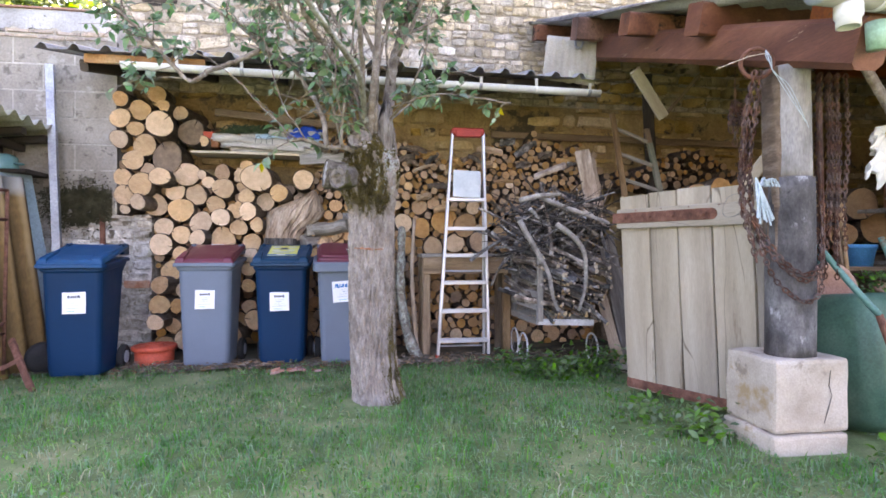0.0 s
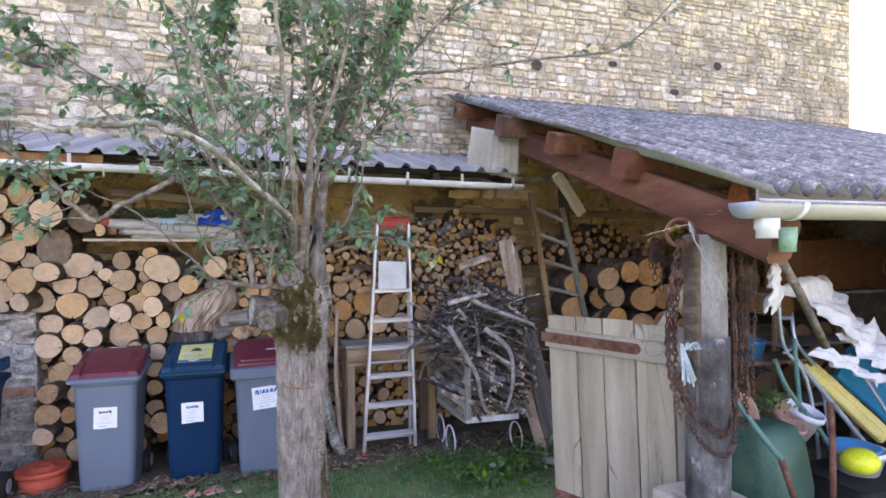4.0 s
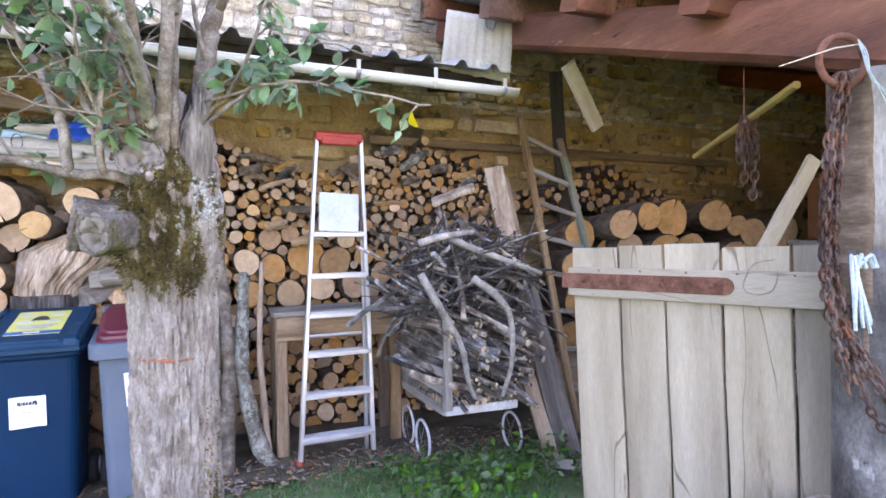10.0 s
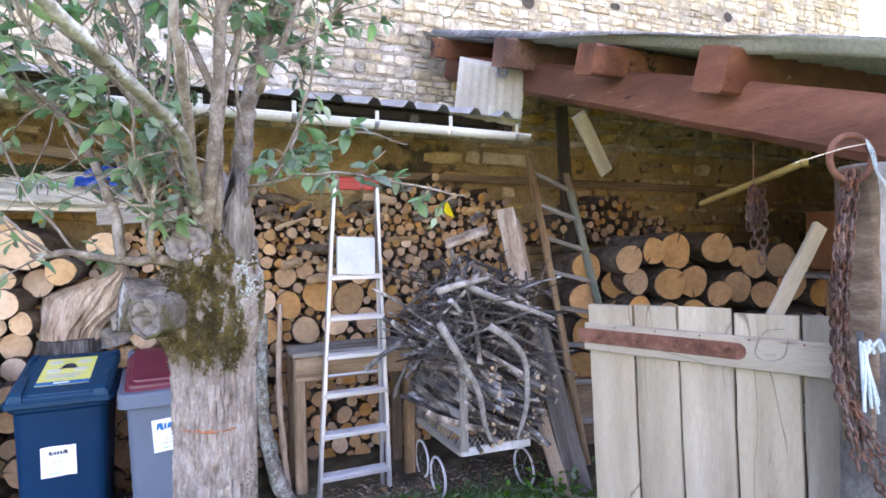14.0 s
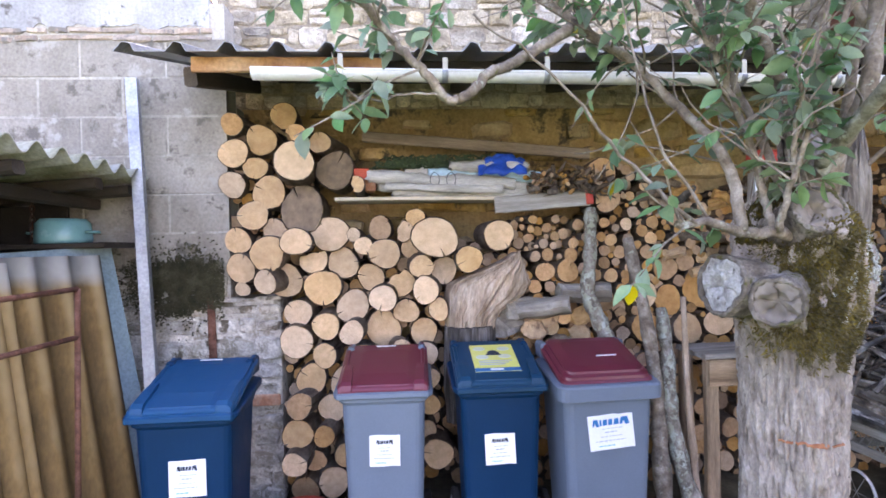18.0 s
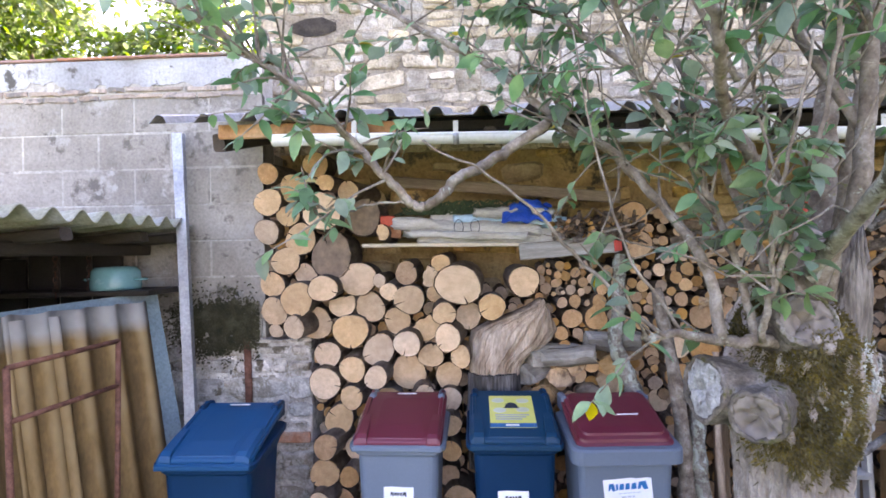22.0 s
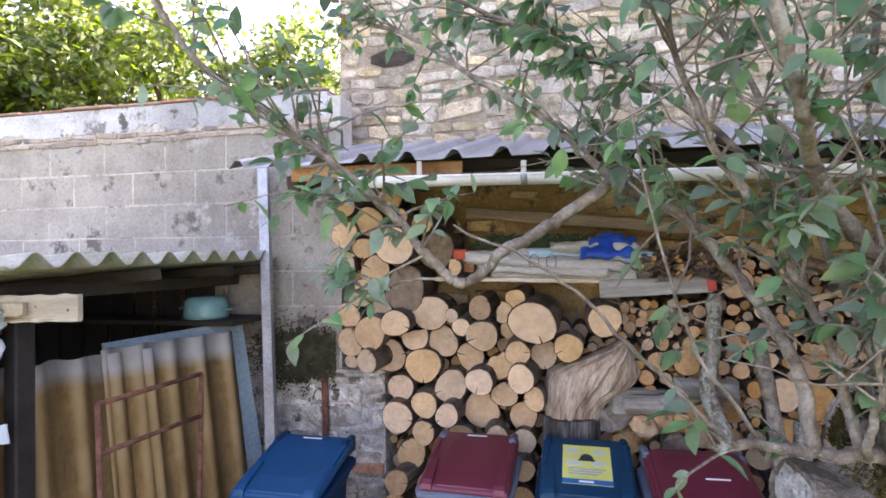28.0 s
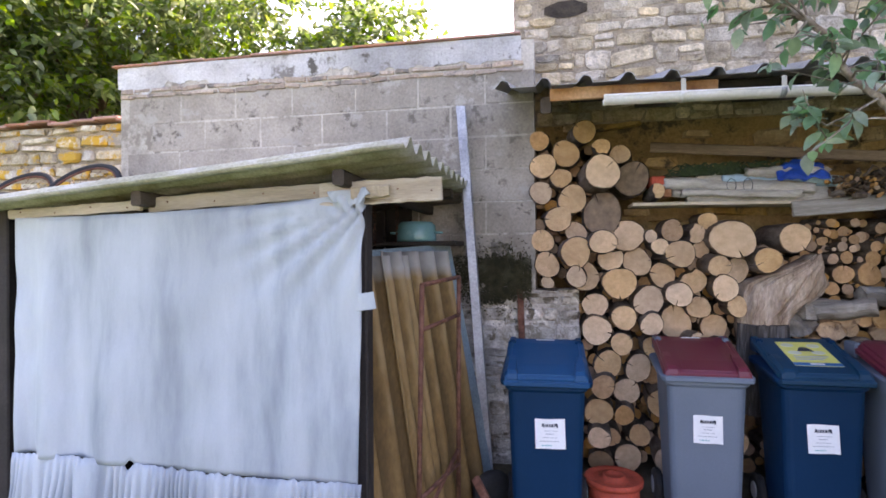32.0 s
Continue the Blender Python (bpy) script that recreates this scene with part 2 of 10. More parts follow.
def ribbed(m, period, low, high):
    """Paints relief shading into the colour of a sheet corrugated along x: dark valleys, pale crests."""
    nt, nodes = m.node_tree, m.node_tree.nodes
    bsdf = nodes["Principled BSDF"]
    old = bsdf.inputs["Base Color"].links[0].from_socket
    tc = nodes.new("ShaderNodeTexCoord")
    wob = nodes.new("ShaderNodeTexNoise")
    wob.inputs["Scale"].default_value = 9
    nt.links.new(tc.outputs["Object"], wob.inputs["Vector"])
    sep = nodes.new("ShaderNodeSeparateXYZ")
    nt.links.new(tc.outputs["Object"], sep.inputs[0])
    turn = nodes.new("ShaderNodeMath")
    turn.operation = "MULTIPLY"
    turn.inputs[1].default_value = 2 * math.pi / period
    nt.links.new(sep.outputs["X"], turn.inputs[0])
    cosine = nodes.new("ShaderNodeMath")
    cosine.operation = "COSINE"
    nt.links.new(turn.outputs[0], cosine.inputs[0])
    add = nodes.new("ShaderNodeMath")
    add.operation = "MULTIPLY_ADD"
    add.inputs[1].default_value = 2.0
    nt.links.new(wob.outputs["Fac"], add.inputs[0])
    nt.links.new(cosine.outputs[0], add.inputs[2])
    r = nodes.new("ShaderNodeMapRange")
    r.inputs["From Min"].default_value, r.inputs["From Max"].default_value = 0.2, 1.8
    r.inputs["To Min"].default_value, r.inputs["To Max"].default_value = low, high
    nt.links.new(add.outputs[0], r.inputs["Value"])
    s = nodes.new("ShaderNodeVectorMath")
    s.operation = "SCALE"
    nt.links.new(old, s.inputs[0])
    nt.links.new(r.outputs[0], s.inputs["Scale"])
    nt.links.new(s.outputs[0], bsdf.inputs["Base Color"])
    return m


M = {}
M["soil"] = material("soil", [(0.05, 0.045, 0.03), (0.10, 0.085, 0.055), (0.17, 0.14, 0.09)], 5, 60, 0.95, bump=0.6, dist=0.02)
M["turf"] = material("turf", [(0.07, 0.11, 0.035), (0.125, 0.175, 0.065), (0.22, 0.225, 0.11)], 3, 70, 0.95, bump=0.6, dist=0.02)
M["grass"] = leaf_material("grass", [(0.065, 0.2, 0.06), (0.115, 0.28, 0.095), (0.25, 0.32, 0.15)], 0.4)
M["rubble"] = material("rubble", [(0.29, 0.235, 0.165), (0.48, 0.4, 0.285), (0.6, 0.52, 0.4)], 13, 80, 0.94, bump=1.0, dist=0.035, vary=0.25, coarse=1.6, grain=0.3, spots=[(0.23, 0.185, 0.135)], spot_scale=9, spot_cut=0.6)
M["rubble_far"] = material("rubble_far", [(0.29, 0.235, 0.165), (0.48, 0.4, 0.285), (0.6, 0.52, 0.4)], 13, 80, 0.94, bump=1.0, dist=0.035, island=0.25, coarse=1.6, grain=0.3, spots=[(0.23, 0.185, 0.135)], spot_scale=9, spot_cut=0.6)
M["mortar"] = material("mortar", [(0.25, 0.2, 0.14), (0.43, 0.36, 0.275)], 9, 60, 0.95, bump=1.0, dist=0.03, grain=0.35, spots=[(0.14, 0.11, 0.08)], spot_scale=8, spot_cut=0.6)
M["ochre"] = material("ochre", [(0.27, 0.18, 0.075), (0.42, 0.3, 0.14), (0.52, 0.4, 0.23)], 5, 50, 0.95, bump=0.8, dist=0.02, vary=0.2, spots=[(0.10, 0.08, 0.055)], spot_scale=4.5, spot_cut=0.57)
M["ochre_mortar"] = material("ochre_mortar", [(0.24, 0.16, 0.07), (0.4, 0.29, 0.14)], 5, 50, 0.95, bump=0.9, dist=0.025, spots=[(0.08, 0.065, 0.045)], spot_scale=2.5, spot_cut=0.56)
M["block"] = material("block", [(0.2, 0.178, 0.147), (0.285, 0.257, 0.216), (0.365, 0.332, 0.282)], 2.0, 60, 0.95, bump=0.9, dist=0.01, grain=0.2, coarse=1.55, spots=[(0.145, 0.128, 0.107), (0.38, 0.355, 0.315), (0.15, 0.134, 0.112)], spot_scale=2.0, spot_cut=0.575)
M["joint"] = material("joint", [(0.35, 0.32, 0.268), (0.54, 0.5, 0.435)], 4, 60, 0.95, bump=0.8, dist=0.01, coarse=1.4, spots=[(0.24, 0.215, 0.178)], spot_scale=2.2, spot_cut=0.55)
M["limewash"] = material("limewash", [(0.26, 0.225, 0.18), (0.46, 0.425, 0.37), (0.66, 0.63, 0.57)], 11, 70, 0.93, bump=1.0, dist=0.03, vary=0.22, coarse=1.4, grain=0.3, spots=[(0.15, 0.125, 0.09), (0.3, 0.26, 0.2)], spot_scale=5, spot_cut=0.57)
M["render_coat"] = material("render_coat", [(0.29, 0.28, 0.27), (0.41, 0.405, 0.4), (0.5, 0.497, 0.49)], 3, 60, 0.92, bump=0.8, dist=0.012, coarse=1.5, grain=0.2, spots=[(0.21, 0.195, 0.175), (0.12, 0.11, 0.095)], spot_scale=2.5, spot_cut=0.58)
M["tile"] = material("tile", [(0.34, 0.165, 0.11), (0.44, 0.245, 0.18)], 8, 60, 0.88, bump=0.4, vary=0.2, spots=[(0.32, 0.28, 0.23)], spot_scale=6, spot_cut=0.56)
M["brick"] = material("brick", [(0.36, 0.16, 0.1), (0.46, 0.26, 0.18), (0.5, 0.4, 0.32)], 9, 60, 0.9, bump=0.4, vary=0.25)
M["level_course"] = material("level_course", [(0.27, 0.225, 0.18), (0.37, 0.3, 0.24), (0.42, 0.27, 0.2)], 3, 60, 0.92, bump=0.6, vary=0.16, coarse=1.4, spots=[(0.2, 0.18, 0.155)], spot_scale=3, spot_cut=0.52)
M["lichen_stone"] = material("lichen_stone", [(0.26, 0.22, 0.17), (0.46, 0.4, 0.31), (0.58, 0.53, 0.45)], 9, 60, 0.95, bump=0.7, dist=0.02, vary=0.3, spots=[(0.58, 0.33, 0.04), (0.5, 0.3, 0.05)], spot_scale=2.6, spot_cut=0.53)
M["moss"] = material("moss", [(0.035, 0.034, 0.018), (0.075, 0.07, 0.037), (0.13, 0.118, 0.072)], 14, 120, 1.0, bump=1.0, dist=0.02, grain=0.4, coarse=1.5)
M["lichen"] = material("lichen", [(0.2, 0.205, 0.175), (0.34, 0.345, 0.31)], 20, 140, 0.95, bump=0.7, dist=0.008, island=0.3)
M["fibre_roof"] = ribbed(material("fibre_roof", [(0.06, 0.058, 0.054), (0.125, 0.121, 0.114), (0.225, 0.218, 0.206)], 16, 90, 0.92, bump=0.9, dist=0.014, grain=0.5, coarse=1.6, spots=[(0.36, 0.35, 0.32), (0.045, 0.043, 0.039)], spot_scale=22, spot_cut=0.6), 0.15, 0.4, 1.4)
M["fibre_under"] = material("fibre_under", [(0.3, 0.31, 0.27), (0.4, 0.4, 0.36)], 4, 60, 0.9, bump=0.2)
M["fibre_panel"] = material("fibre_panel", [(0.3, 0.275, 0.225), (0.39, 0.36, 0.305)], 4, 70, 0.92, bump=0.3, grain=0.15, coarse=1.3, spots=[(0.22, 0.195, 0.14)], spot_scale=2.5, spot_cut=0.6)
M["fibre_green"] = material("fibre_green", [(0.22, 0.22, 0.13), (0.36, 0.36, 0.27), (0.46, 0.46, 0.42)], 4, 70, 0.9, bump=0.3, spots=[(0.5, 0.5, 0.48)], spot_scale=8, spot_cut=0.66)
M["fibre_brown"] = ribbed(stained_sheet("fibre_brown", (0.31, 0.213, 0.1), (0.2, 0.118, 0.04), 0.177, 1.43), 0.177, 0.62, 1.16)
M["sheet_blue"] = material("sheet_blue", [(0.2, 0.285, 0.315), (0.28, 0.37, 0.4)], 4, 60, 0.7, bump=0.1)
M["steel_sheet"] = material("steel_sheet", [(0.28, 0.29, 0.30), (0.4, 0.41, 0.42)], 3, 50, 0.5, metal=0.5, bump=0.1, spots=[(0.2, 0.2, 0.19)], spot_scale=4, spot_cut=0.62)
M["galvanised"] = material("galvanised", [(0.24, 0.25, 0.265), (0.38, 0.39, 0.405)], 10, 60, 0.5, metal=0.6, bump=0.05, coarse=1.4)
M["gutter_white"] = material("gutter_white", [(0.6, 0.6, 0.58), (0.75, 0.75, 0.73)], 5, 60, 0.45, bump=0.05, grain=0.08)
M["gutter_beige"] = material("gutter_beige", [(0.45, 0.43, 0.36), (0.56, 0.54, 0.47)], 4, 60, 0.45, bump=0.05, grain=0.08)
M["gutter_grey"] = material("gutter_grey", [(0.36, 0.4, 0.44), (0.46, 0.5, 0.54)], 4, 60, 0.4, bump=0.03, grain=0.06)
M["red_beam"] = material("red_beam", [(0.085, 0.023, 0.009), (0.145, 0.042, 0.015), (0.215, 0.074, 0.028)], 3.2, 60, 0.62, bump=0.4, dist=0.006, stretch=(2.2, 0.45, 3.0), vary=0.15, grain=0.22, coarse=1.4, spots=[(0.026, 0.013, 0.009), (0.34, 0.24, 0.16)], spot_scale=3.4, spot_cut=0.655)
M["purlin"] = material("purlin", [(0.055, 0.016, 0.007), (0.125, 0.04, 0.015), (0.24, 0.095, 0.038)], 4, 60, 0.7, bump=0.4, vary=0.25, grain=0.3, coarse=1.6, spots=[(0.022, 0.012, 0.009)], spot_scale=4, spot_cut=0.57)
M["batten"] = material("batten", [(0.2, 0.09, 0.035), (0.33, 0.175, 0.08), (0.42, 0.27, 0.15)], 5, 60, 0.78, bump=0.3, vary=0.15, coarse=1.5, grain=0.25, spots=[(0.1, 0.04, 0.02)], spot_scale=4, spot_cut=0.6)
M["old_wood"] = material("old_wood", [(0.245, 0.198, 0.138), (0.375, 0.32, 0.238), (0.455, 0.4, 0.31)], 3.5, 90, 0.85, bump=0.45, dist=0.006, stretch=(0.22, 2.6, 2.6), vary=0.12, space="object", grain=0.18, coarse=1.4, spots=[(0.15, 0.108, 0.062)], spot_scale=4, spot_cut=0.64)
M["gate_wood"] = plank_wood("gate_wood", [(0.2, 0.167, 0.12), (0.285, 0.244, 0.181), (0.345, 0.302, 0.231)], scale=3.0, fine=90, rough=0.85, bump=0.4, dist=0.005, stretch=(0.3, 2.4, 2.4), vary=0.1, space="object", grain=0.13, coarse=1.45, spots=[(0.17, 0.13, 0.085)], spot_scale=2.6, spot_cut=0.61)
M["grey_wood"] = material("grey_wood", [(0.14, 0.125, 0.105), (0.25, 0.23, 0.2), (0.36, 0.34, 0.31)], 6, 90, 0.9, bump=0.6, dist=0.006, stretch=(0.25, 3, 3), vary=0.2, space="object")
M["brown_wood"] = material("brown_wood", [(0.13, 0.085, 0.05), (0.24, 0.165, 0.1), (0.33, 0.24, 0.16)], 5, 80, 0.85, bump=0.5, dist=0.005, stretch=(0.25, 3, 3), vary=0.2, space="object")
M["pale_wood"] = material("pale_wood", [(0.42, 0.34, 0.24), (0.55, 0.47, 0.36), (0.62, 0.55, 0.45)], 5, 80, 0.8, bump=0.35, dist=0.004, stretch=(0.25, 3, 3), vary=0.12, space="object", spots=[(0.25, 0.19, 0.12)], spot_scale=3, spot_cut=0.66)
M["yellow_wood"] = material("yellow_wood", [(0.4, 0.27, 0.08), (0.52, 0.38, 0.14)], 5, 80, 0.7, bump=0.2, stretch=(0.25, 3, 3), space="object")
M["green_wood"] = material("green_wood", [(0.08, 0.14, 0.1), (0.2, 0.22, 0.17), (0.28, 0.27, 0.23)], 5, 80, 0.85, bump=0.4, stretch=(0.5, 3, 3), space="object")
M["hollow"] = material("hollow", [(0.03, 0.024, 0.018), (0.09, 0.072, 0.055)], 14, 80, 0.95, bump=0.8, dist=0.02)
# near-black timber; also stands in for shade in the low shed and under the ribs
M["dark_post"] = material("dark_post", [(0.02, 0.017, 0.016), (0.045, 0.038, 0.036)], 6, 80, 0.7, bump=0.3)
M["cut_fresh"] = cut_wood("cut_fresh", (0.67, 0.475, 0.29), (0.52, 0.34, 0.19), vary=0.15)
M["cut_old"] = cut_wood("cut_old", (0.53, 0.335, 0.175), (0.37, 0.21, 0.1), vary=0.16)
M["cut_orange"] = cut_wood("cut_orange", (0.58, 0.345, 0.165), (0.41, 0.225, 0.095), vary=0.13)
M["cut_grey"] = cut_wood("cut_grey", (0.3, 0.215, 0.14), (0.15, 0.105, 0.07))
M["cut_small"] = material("cut_small", [(0.29, 0.17, 0.085), (0.44, 0.285, 0.155)], 9, 60, 0.85, bump=0.2, island=0.25, grain=0.2)
M["bark"] = material("bark", [(0.07, 0.05, 0.036), (0.14, 0.105, 0.077), (0.22, 0.18, 0.145)], 18, 90, 0.95, bump=0.9, dist=0.012, vary=0.25, stretch=(1, 0.35, 1))
M["bark_small"] = material("bark_small", [(0.05, 0.036, 0.026), (0.11, 0.08, 0.058), (0.18, 0.145, 0.115)], 18, 90, 0.95, bump=0.9, dist=0.01, island=0.3)
M["trunk_bark"] = material("trunk_bark", [(0.15, 0.12, 0.097), (0.255, 0.215, 0.18), (0.345, 0.305, 0.265)], 20, 130, 0.95, bump=1.0, dist=0.012, stretch=(1, 1, 0.5), coarse=1.3, grain=0.28, spots=[(0.095, 0.073, 0.056)], spot_scale=18, spot_cut=0.67)
M["branch_bark"] = material("branch_bark", [(0.085, 0.063, 0.046), (0.17, 0.138, 0.106), (0.28, 0.25, 0.212)], 22, 120, 0.9, bump=0.9, dist=0.006, coarse=1.6, grain=0.3, spots=[(0.3, 0.315, 0.25), (0.14, 0.135, 0.055)], spot_scale=20, spot_cut=0.61)
M["stub_wood"] = cut_wood("stub_wood", (0.25, 0.215, 0.18), (0.075, 0.059, 0.047), "Z", 9.0, 0.8, 0.15)
M["lichen_wood"] = material("lichen_wood", [(0.15, 0.14, 0.127), (0.29, 0.282, 0.265), (0.41, 0.403, 0.385)], 30, 110, 0.95, bump=1.0, dist=0.012, grain=0.3, coarse=1.4, spots=[(0.09, 0.08, 0.067)], spot_scale=16, spot_cut=0.6)
M["torn_wood"] = material("torn_wood", [(0.06, 0.048, 0.038), (0.17, 0.145, 0.12), (0.31, 0.28, 0.245)], 26, 110, 0.9, bump=1.0, dist=0.02, stretch=(1, 1, 0.18), grain=0.35, coarse=1.5, spots=[(0.05, 0.04, 0.03)], spot_scale=14, spot_cut=0.57)
M["burl_bark"] = material("burl_bark", [(0.05, 0.042, 0.032), (0.12, 0.10, 0.08), (0.26, 0.235, 0.205)], 20, 110, 0.95, bump=1.0, dist=0.015, grain=0.35, spots=[(0.07, 0.065, 0.02)], spot_scale=10, spot_cut=0.55)
M["moss_tuft"] = material("moss_tuft", [(0.035, 0.029, 0.010), (0.085, 0.067, 0.022), (0.15, 0.115, 0.042)], 9, 120, 1.0, bump=0, grain=0.3, island=0.25, coarse=1.7)
M["peeled"] = material("peeled", [(0.16, 0.11, 0.075), (0.3, 0.22, 0.155), (0.4, 0.31, 0.235)], 16, 100, 0.8, bump=0.5, dist=0.005, stretch=(1, 1, 0.3))
M["stump_wood"] = material("stump_wood", [(0.2, 0.135, 0.09), (0.41, 0.315, 0.235), (0.58, 0.49, 0.395)], 14, 90, 0.9, bump=0.9, dist=0.02, stretch=(1, 1, 0.22), grain=0.28, coarse=1.4, spots=[(0.12, 0.08, 0.05)], spot_scale=11, spot_cut=0.64)
M["stump_bark"] = material("stump_bark", [(0.02, 0.018, 0.016), (0.085, 0.076, 0.068), (0.26, 0.245, 0.23)], 24, 90, 0.95, bump=1.0, dist=0.025, stretch=(1, 1, 0.1), grain=0.35, coarse=1.5)
M["lichen_bark"] = material("lichen_bark", [(0.09, 0.075, 0.058), (0.17, 0.148, 0.12), (0.27, 0.25, 0.215)], 22, 110, 0.95, bump=1.0, dist=0.014, coarse=1.5, grain=0.3, spots=[(0.36, 0.39, 0.34), (0.29, 0.305, 0.235)], spot_scale=17, spot_cut=0.52)
M["scar"] = material("scar", [(0.2, 0.07, 0.03), (0.36, 0.16, 0.085)], 20, 90, 0.9, bump=0.6)
M["split_face"] = material("split_face", [(0.3, 0.18, 0.09), (0.45, 0.29, 0.15), (0.53, 0.37, 0.21)], 9, 90, 0.85, bump=0.8, dist=0.008, stretch=(0.2, 3, 3), space="object", vary=0.2, spots=[(0.16, 0.1, 0.06)], spot_scale=3, spot_cut=0.6)
M["twig_grey"] = material("twig_grey", [(0.022, 0.019, 0.017), (0.062, 0.054, 0.048), (0.2, 0.18, 0.16)], 12, 90, 0.95, bump=0.6, island=0.6)
M["stick_wood"] = material("stick_wood", [(0.03, 0.025, 0.022), (0.11, 0.094, 0.08), (0.38, 0.345, 0.305)], 13, 90, 0.95, bump=0.7, vary=0.7, coarse=1.6)
M["pale_limb"] = material("pale_limb", [(0.12, 0.105, 0.09), (0.24, 0.22, 0.195), (0.36, 0.335, 0.3)], 16, 90, 0.95, bump=0.7, vary=0.2, coarse=1.4)
M["stick_end"] = material("stick_end", [(0.34, 0.26, 0.175), (0.5, 0.4, 0.28)], 9, 80, 0.9, bump=0.3, vary=0.3)
M["leaf"] = leaf_material("leaf", [(0.09, 0.185, 0.105), (0.16, 0.275, 0.15), (0.3, 0.4, 0.22)])
M["litter"] = material("litter", [(0.075, 0.05, 0.032), (0.155, 0.105, 0.068), (0.26, 0.19, 0.125)], 8, 60, 0.95, bump=0.2, island=0.4)
M["dark_plank"] = material("dark_plank", [(0.07, 0.058, 0.047), (0.14, 0.12, 0.1), (0.22, 0.195, 0.168)], 6, 90, 0.9, bump=0.6, dist=0.006, stretch=(0.25, 3, 3), vary=0.2, space="object", coarse=1.4)
M["lichen_limb"] = material("lichen_limb", [(0.1, 0.09, 0.062), (0.2, 0.19, 0.14), (0.36, 0.36, 0.31)], 14, 110, 0.95, bump=1.0, dist=0.01, coarse=1.5, grain=0.3, spots=[(0.44, 0.45, 0.4), (0.08, 0.068, 0.048)], spot_scale=9, spot_cut=0.56)
M["leaf_yellow"] = leaf_material("leaf_yellow", [(0.5, 0.42, 0.08), (0.6, 0.5, 0.14)])
M["leaf_far"] = leaf_material("leaf_far", [(0.06, 0.12, 0.03), (0.15, 0.23, 0.055), (0.33, 0.38, 0.1)], 0.35)
M["bin_blue"] = material("bin_blue", [(0.0008, 0.0225, 0.062), (0.0012, 0.028, 0.075)], 3, 120, 0.5, bump=0.12, dist=0.002, grain=0.06, spec=0.15, coarse=1.15)
M["lid_blue"] = material("lid_blue", [(0.001, 0.05, 0.128), (0.0015, 0.06, 0.15)], 3, 120, 0.46, bump=0.1, dist=0.002, grain=0.05, spec=0.25, coarse=1.12)
M["lid_navy"] = material("lid_navy", [(0.001, 0.034, 0.074), (0.002, 0.042, 0.088)], 3, 120, 0.5, bump=0.1, dist=0.002, grain=0.05, spec=0.25, coarse=1.1)
M["bin_grey"] = material("bin_grey", [(0.112, 0.142, 0.182), (0.132, 0.166, 0.21)], 3, 120, 0.5, bump=0.12, dist=0.002, grain=0.05, spec=0.3, coarse=1.12)
M["maroon"] = material("maroon", [(0.105, 0.013, 0.024), (0.14, 0.02, 0.035)], 3, 120, 0.38, bump=0.1, dist=0.002, grain=0.06, spec=0.5, coarse=1.15)
M["plate"] = material("plate", [(0.36, 0.385, 0.36), (0.48, 0.5, 0.47)], 9, 60, 0.35, metal=0.3, bump=0.1, grain=0.08)
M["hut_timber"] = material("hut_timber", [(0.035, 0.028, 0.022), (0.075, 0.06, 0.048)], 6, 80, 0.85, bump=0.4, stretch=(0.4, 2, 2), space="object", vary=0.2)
M["rubber"] = material("rubber", [(0.012, 0.012, 0.012), (0.03, 0.03, 0.03)], 8, 80, 0.75, bump=0.1)
M["sticker"] = material("sticker", [(0.72, 0.73, 0.74), (0.8, 0.81, 0.82)], 4, 60, 0.5, bump=0, grain=0.04, coarse=1.05)
M["sticker_yellow"] = material("sticker_yellow", [(0.62, 0.6, 0.12), (0.7, 0.68, 0.2)], 5, 60, 0.5, bump=0, grain=0.04, coarse=1.08)
M["ink_blue"] = material("ink_blue", [(0.01, 0.12, 0.3), (0.012, 0.14, 0.34)], 5, 60, 0.5, bump=0, grain=0.04)
M["ink_dark"] = material("ink_dark", [(0.02, 0.03, 0.05), (0.04, 0.05, 0.07)], 5, 60, 0.5, bump=0, grain=0.04)
M["ink_grey"] = material("ink_grey", [(0.3, 0.33, 0.37), (0.42, 0.45, 0.48)], 5, 60, 0.5, bump=0, grain=0.04)
M["ink_pale"] = material("ink_pale", [(0.6, 0.62, 0.42), (0.68, 0.7, 0.55)], 5, 60, 0.5, bump=0, grain=0.04)
M["ink_teal"] = material("ink_teal", [(0.05, 0.35, 0.38), (0.07, 0.42, 0.45)], 5, 60, 0.5, bump=0, grain=0.04)
M["alu"] = material("alu", [(0.45, 0.45, 0.45), (0.58, 0.58, 0.58)], 4, 90, 0.42, metal=0.7, bump=0.03, grain=0.06, coarse=1.15)
M["red_plastic"] = material("red_plastic", [(0.33, 0.035, 0.024), (0.46, 0.065, 0.045)], 6, 60, 0.55, bump=0.05, grain=0.12, coarse=1.3)
M["red_faded"] = material("red_faded", [(0.42, 0.06, 0.03), (0.52, 0.1, 0.055)], 6, 60, 0.6, bump=0.1)
M["chain_rust"] = material("chain_rust", [(0.045, 0.025, 0.02), (0.09, 0.05, 0.038), (0.15, 0.092, 0.072)], 24, 120, 0.9, metal=0.2, bump=0.6, dist=0.003, island=0.35)
M["rust"] = material("rust", [(0.08, 0.035, 0.022), (0.16, 0.07, 0.045), (0.24, 0.12, 0.085)], 20, 120, 0.9, metal=0.2, bump=0.6, dist=0.004)
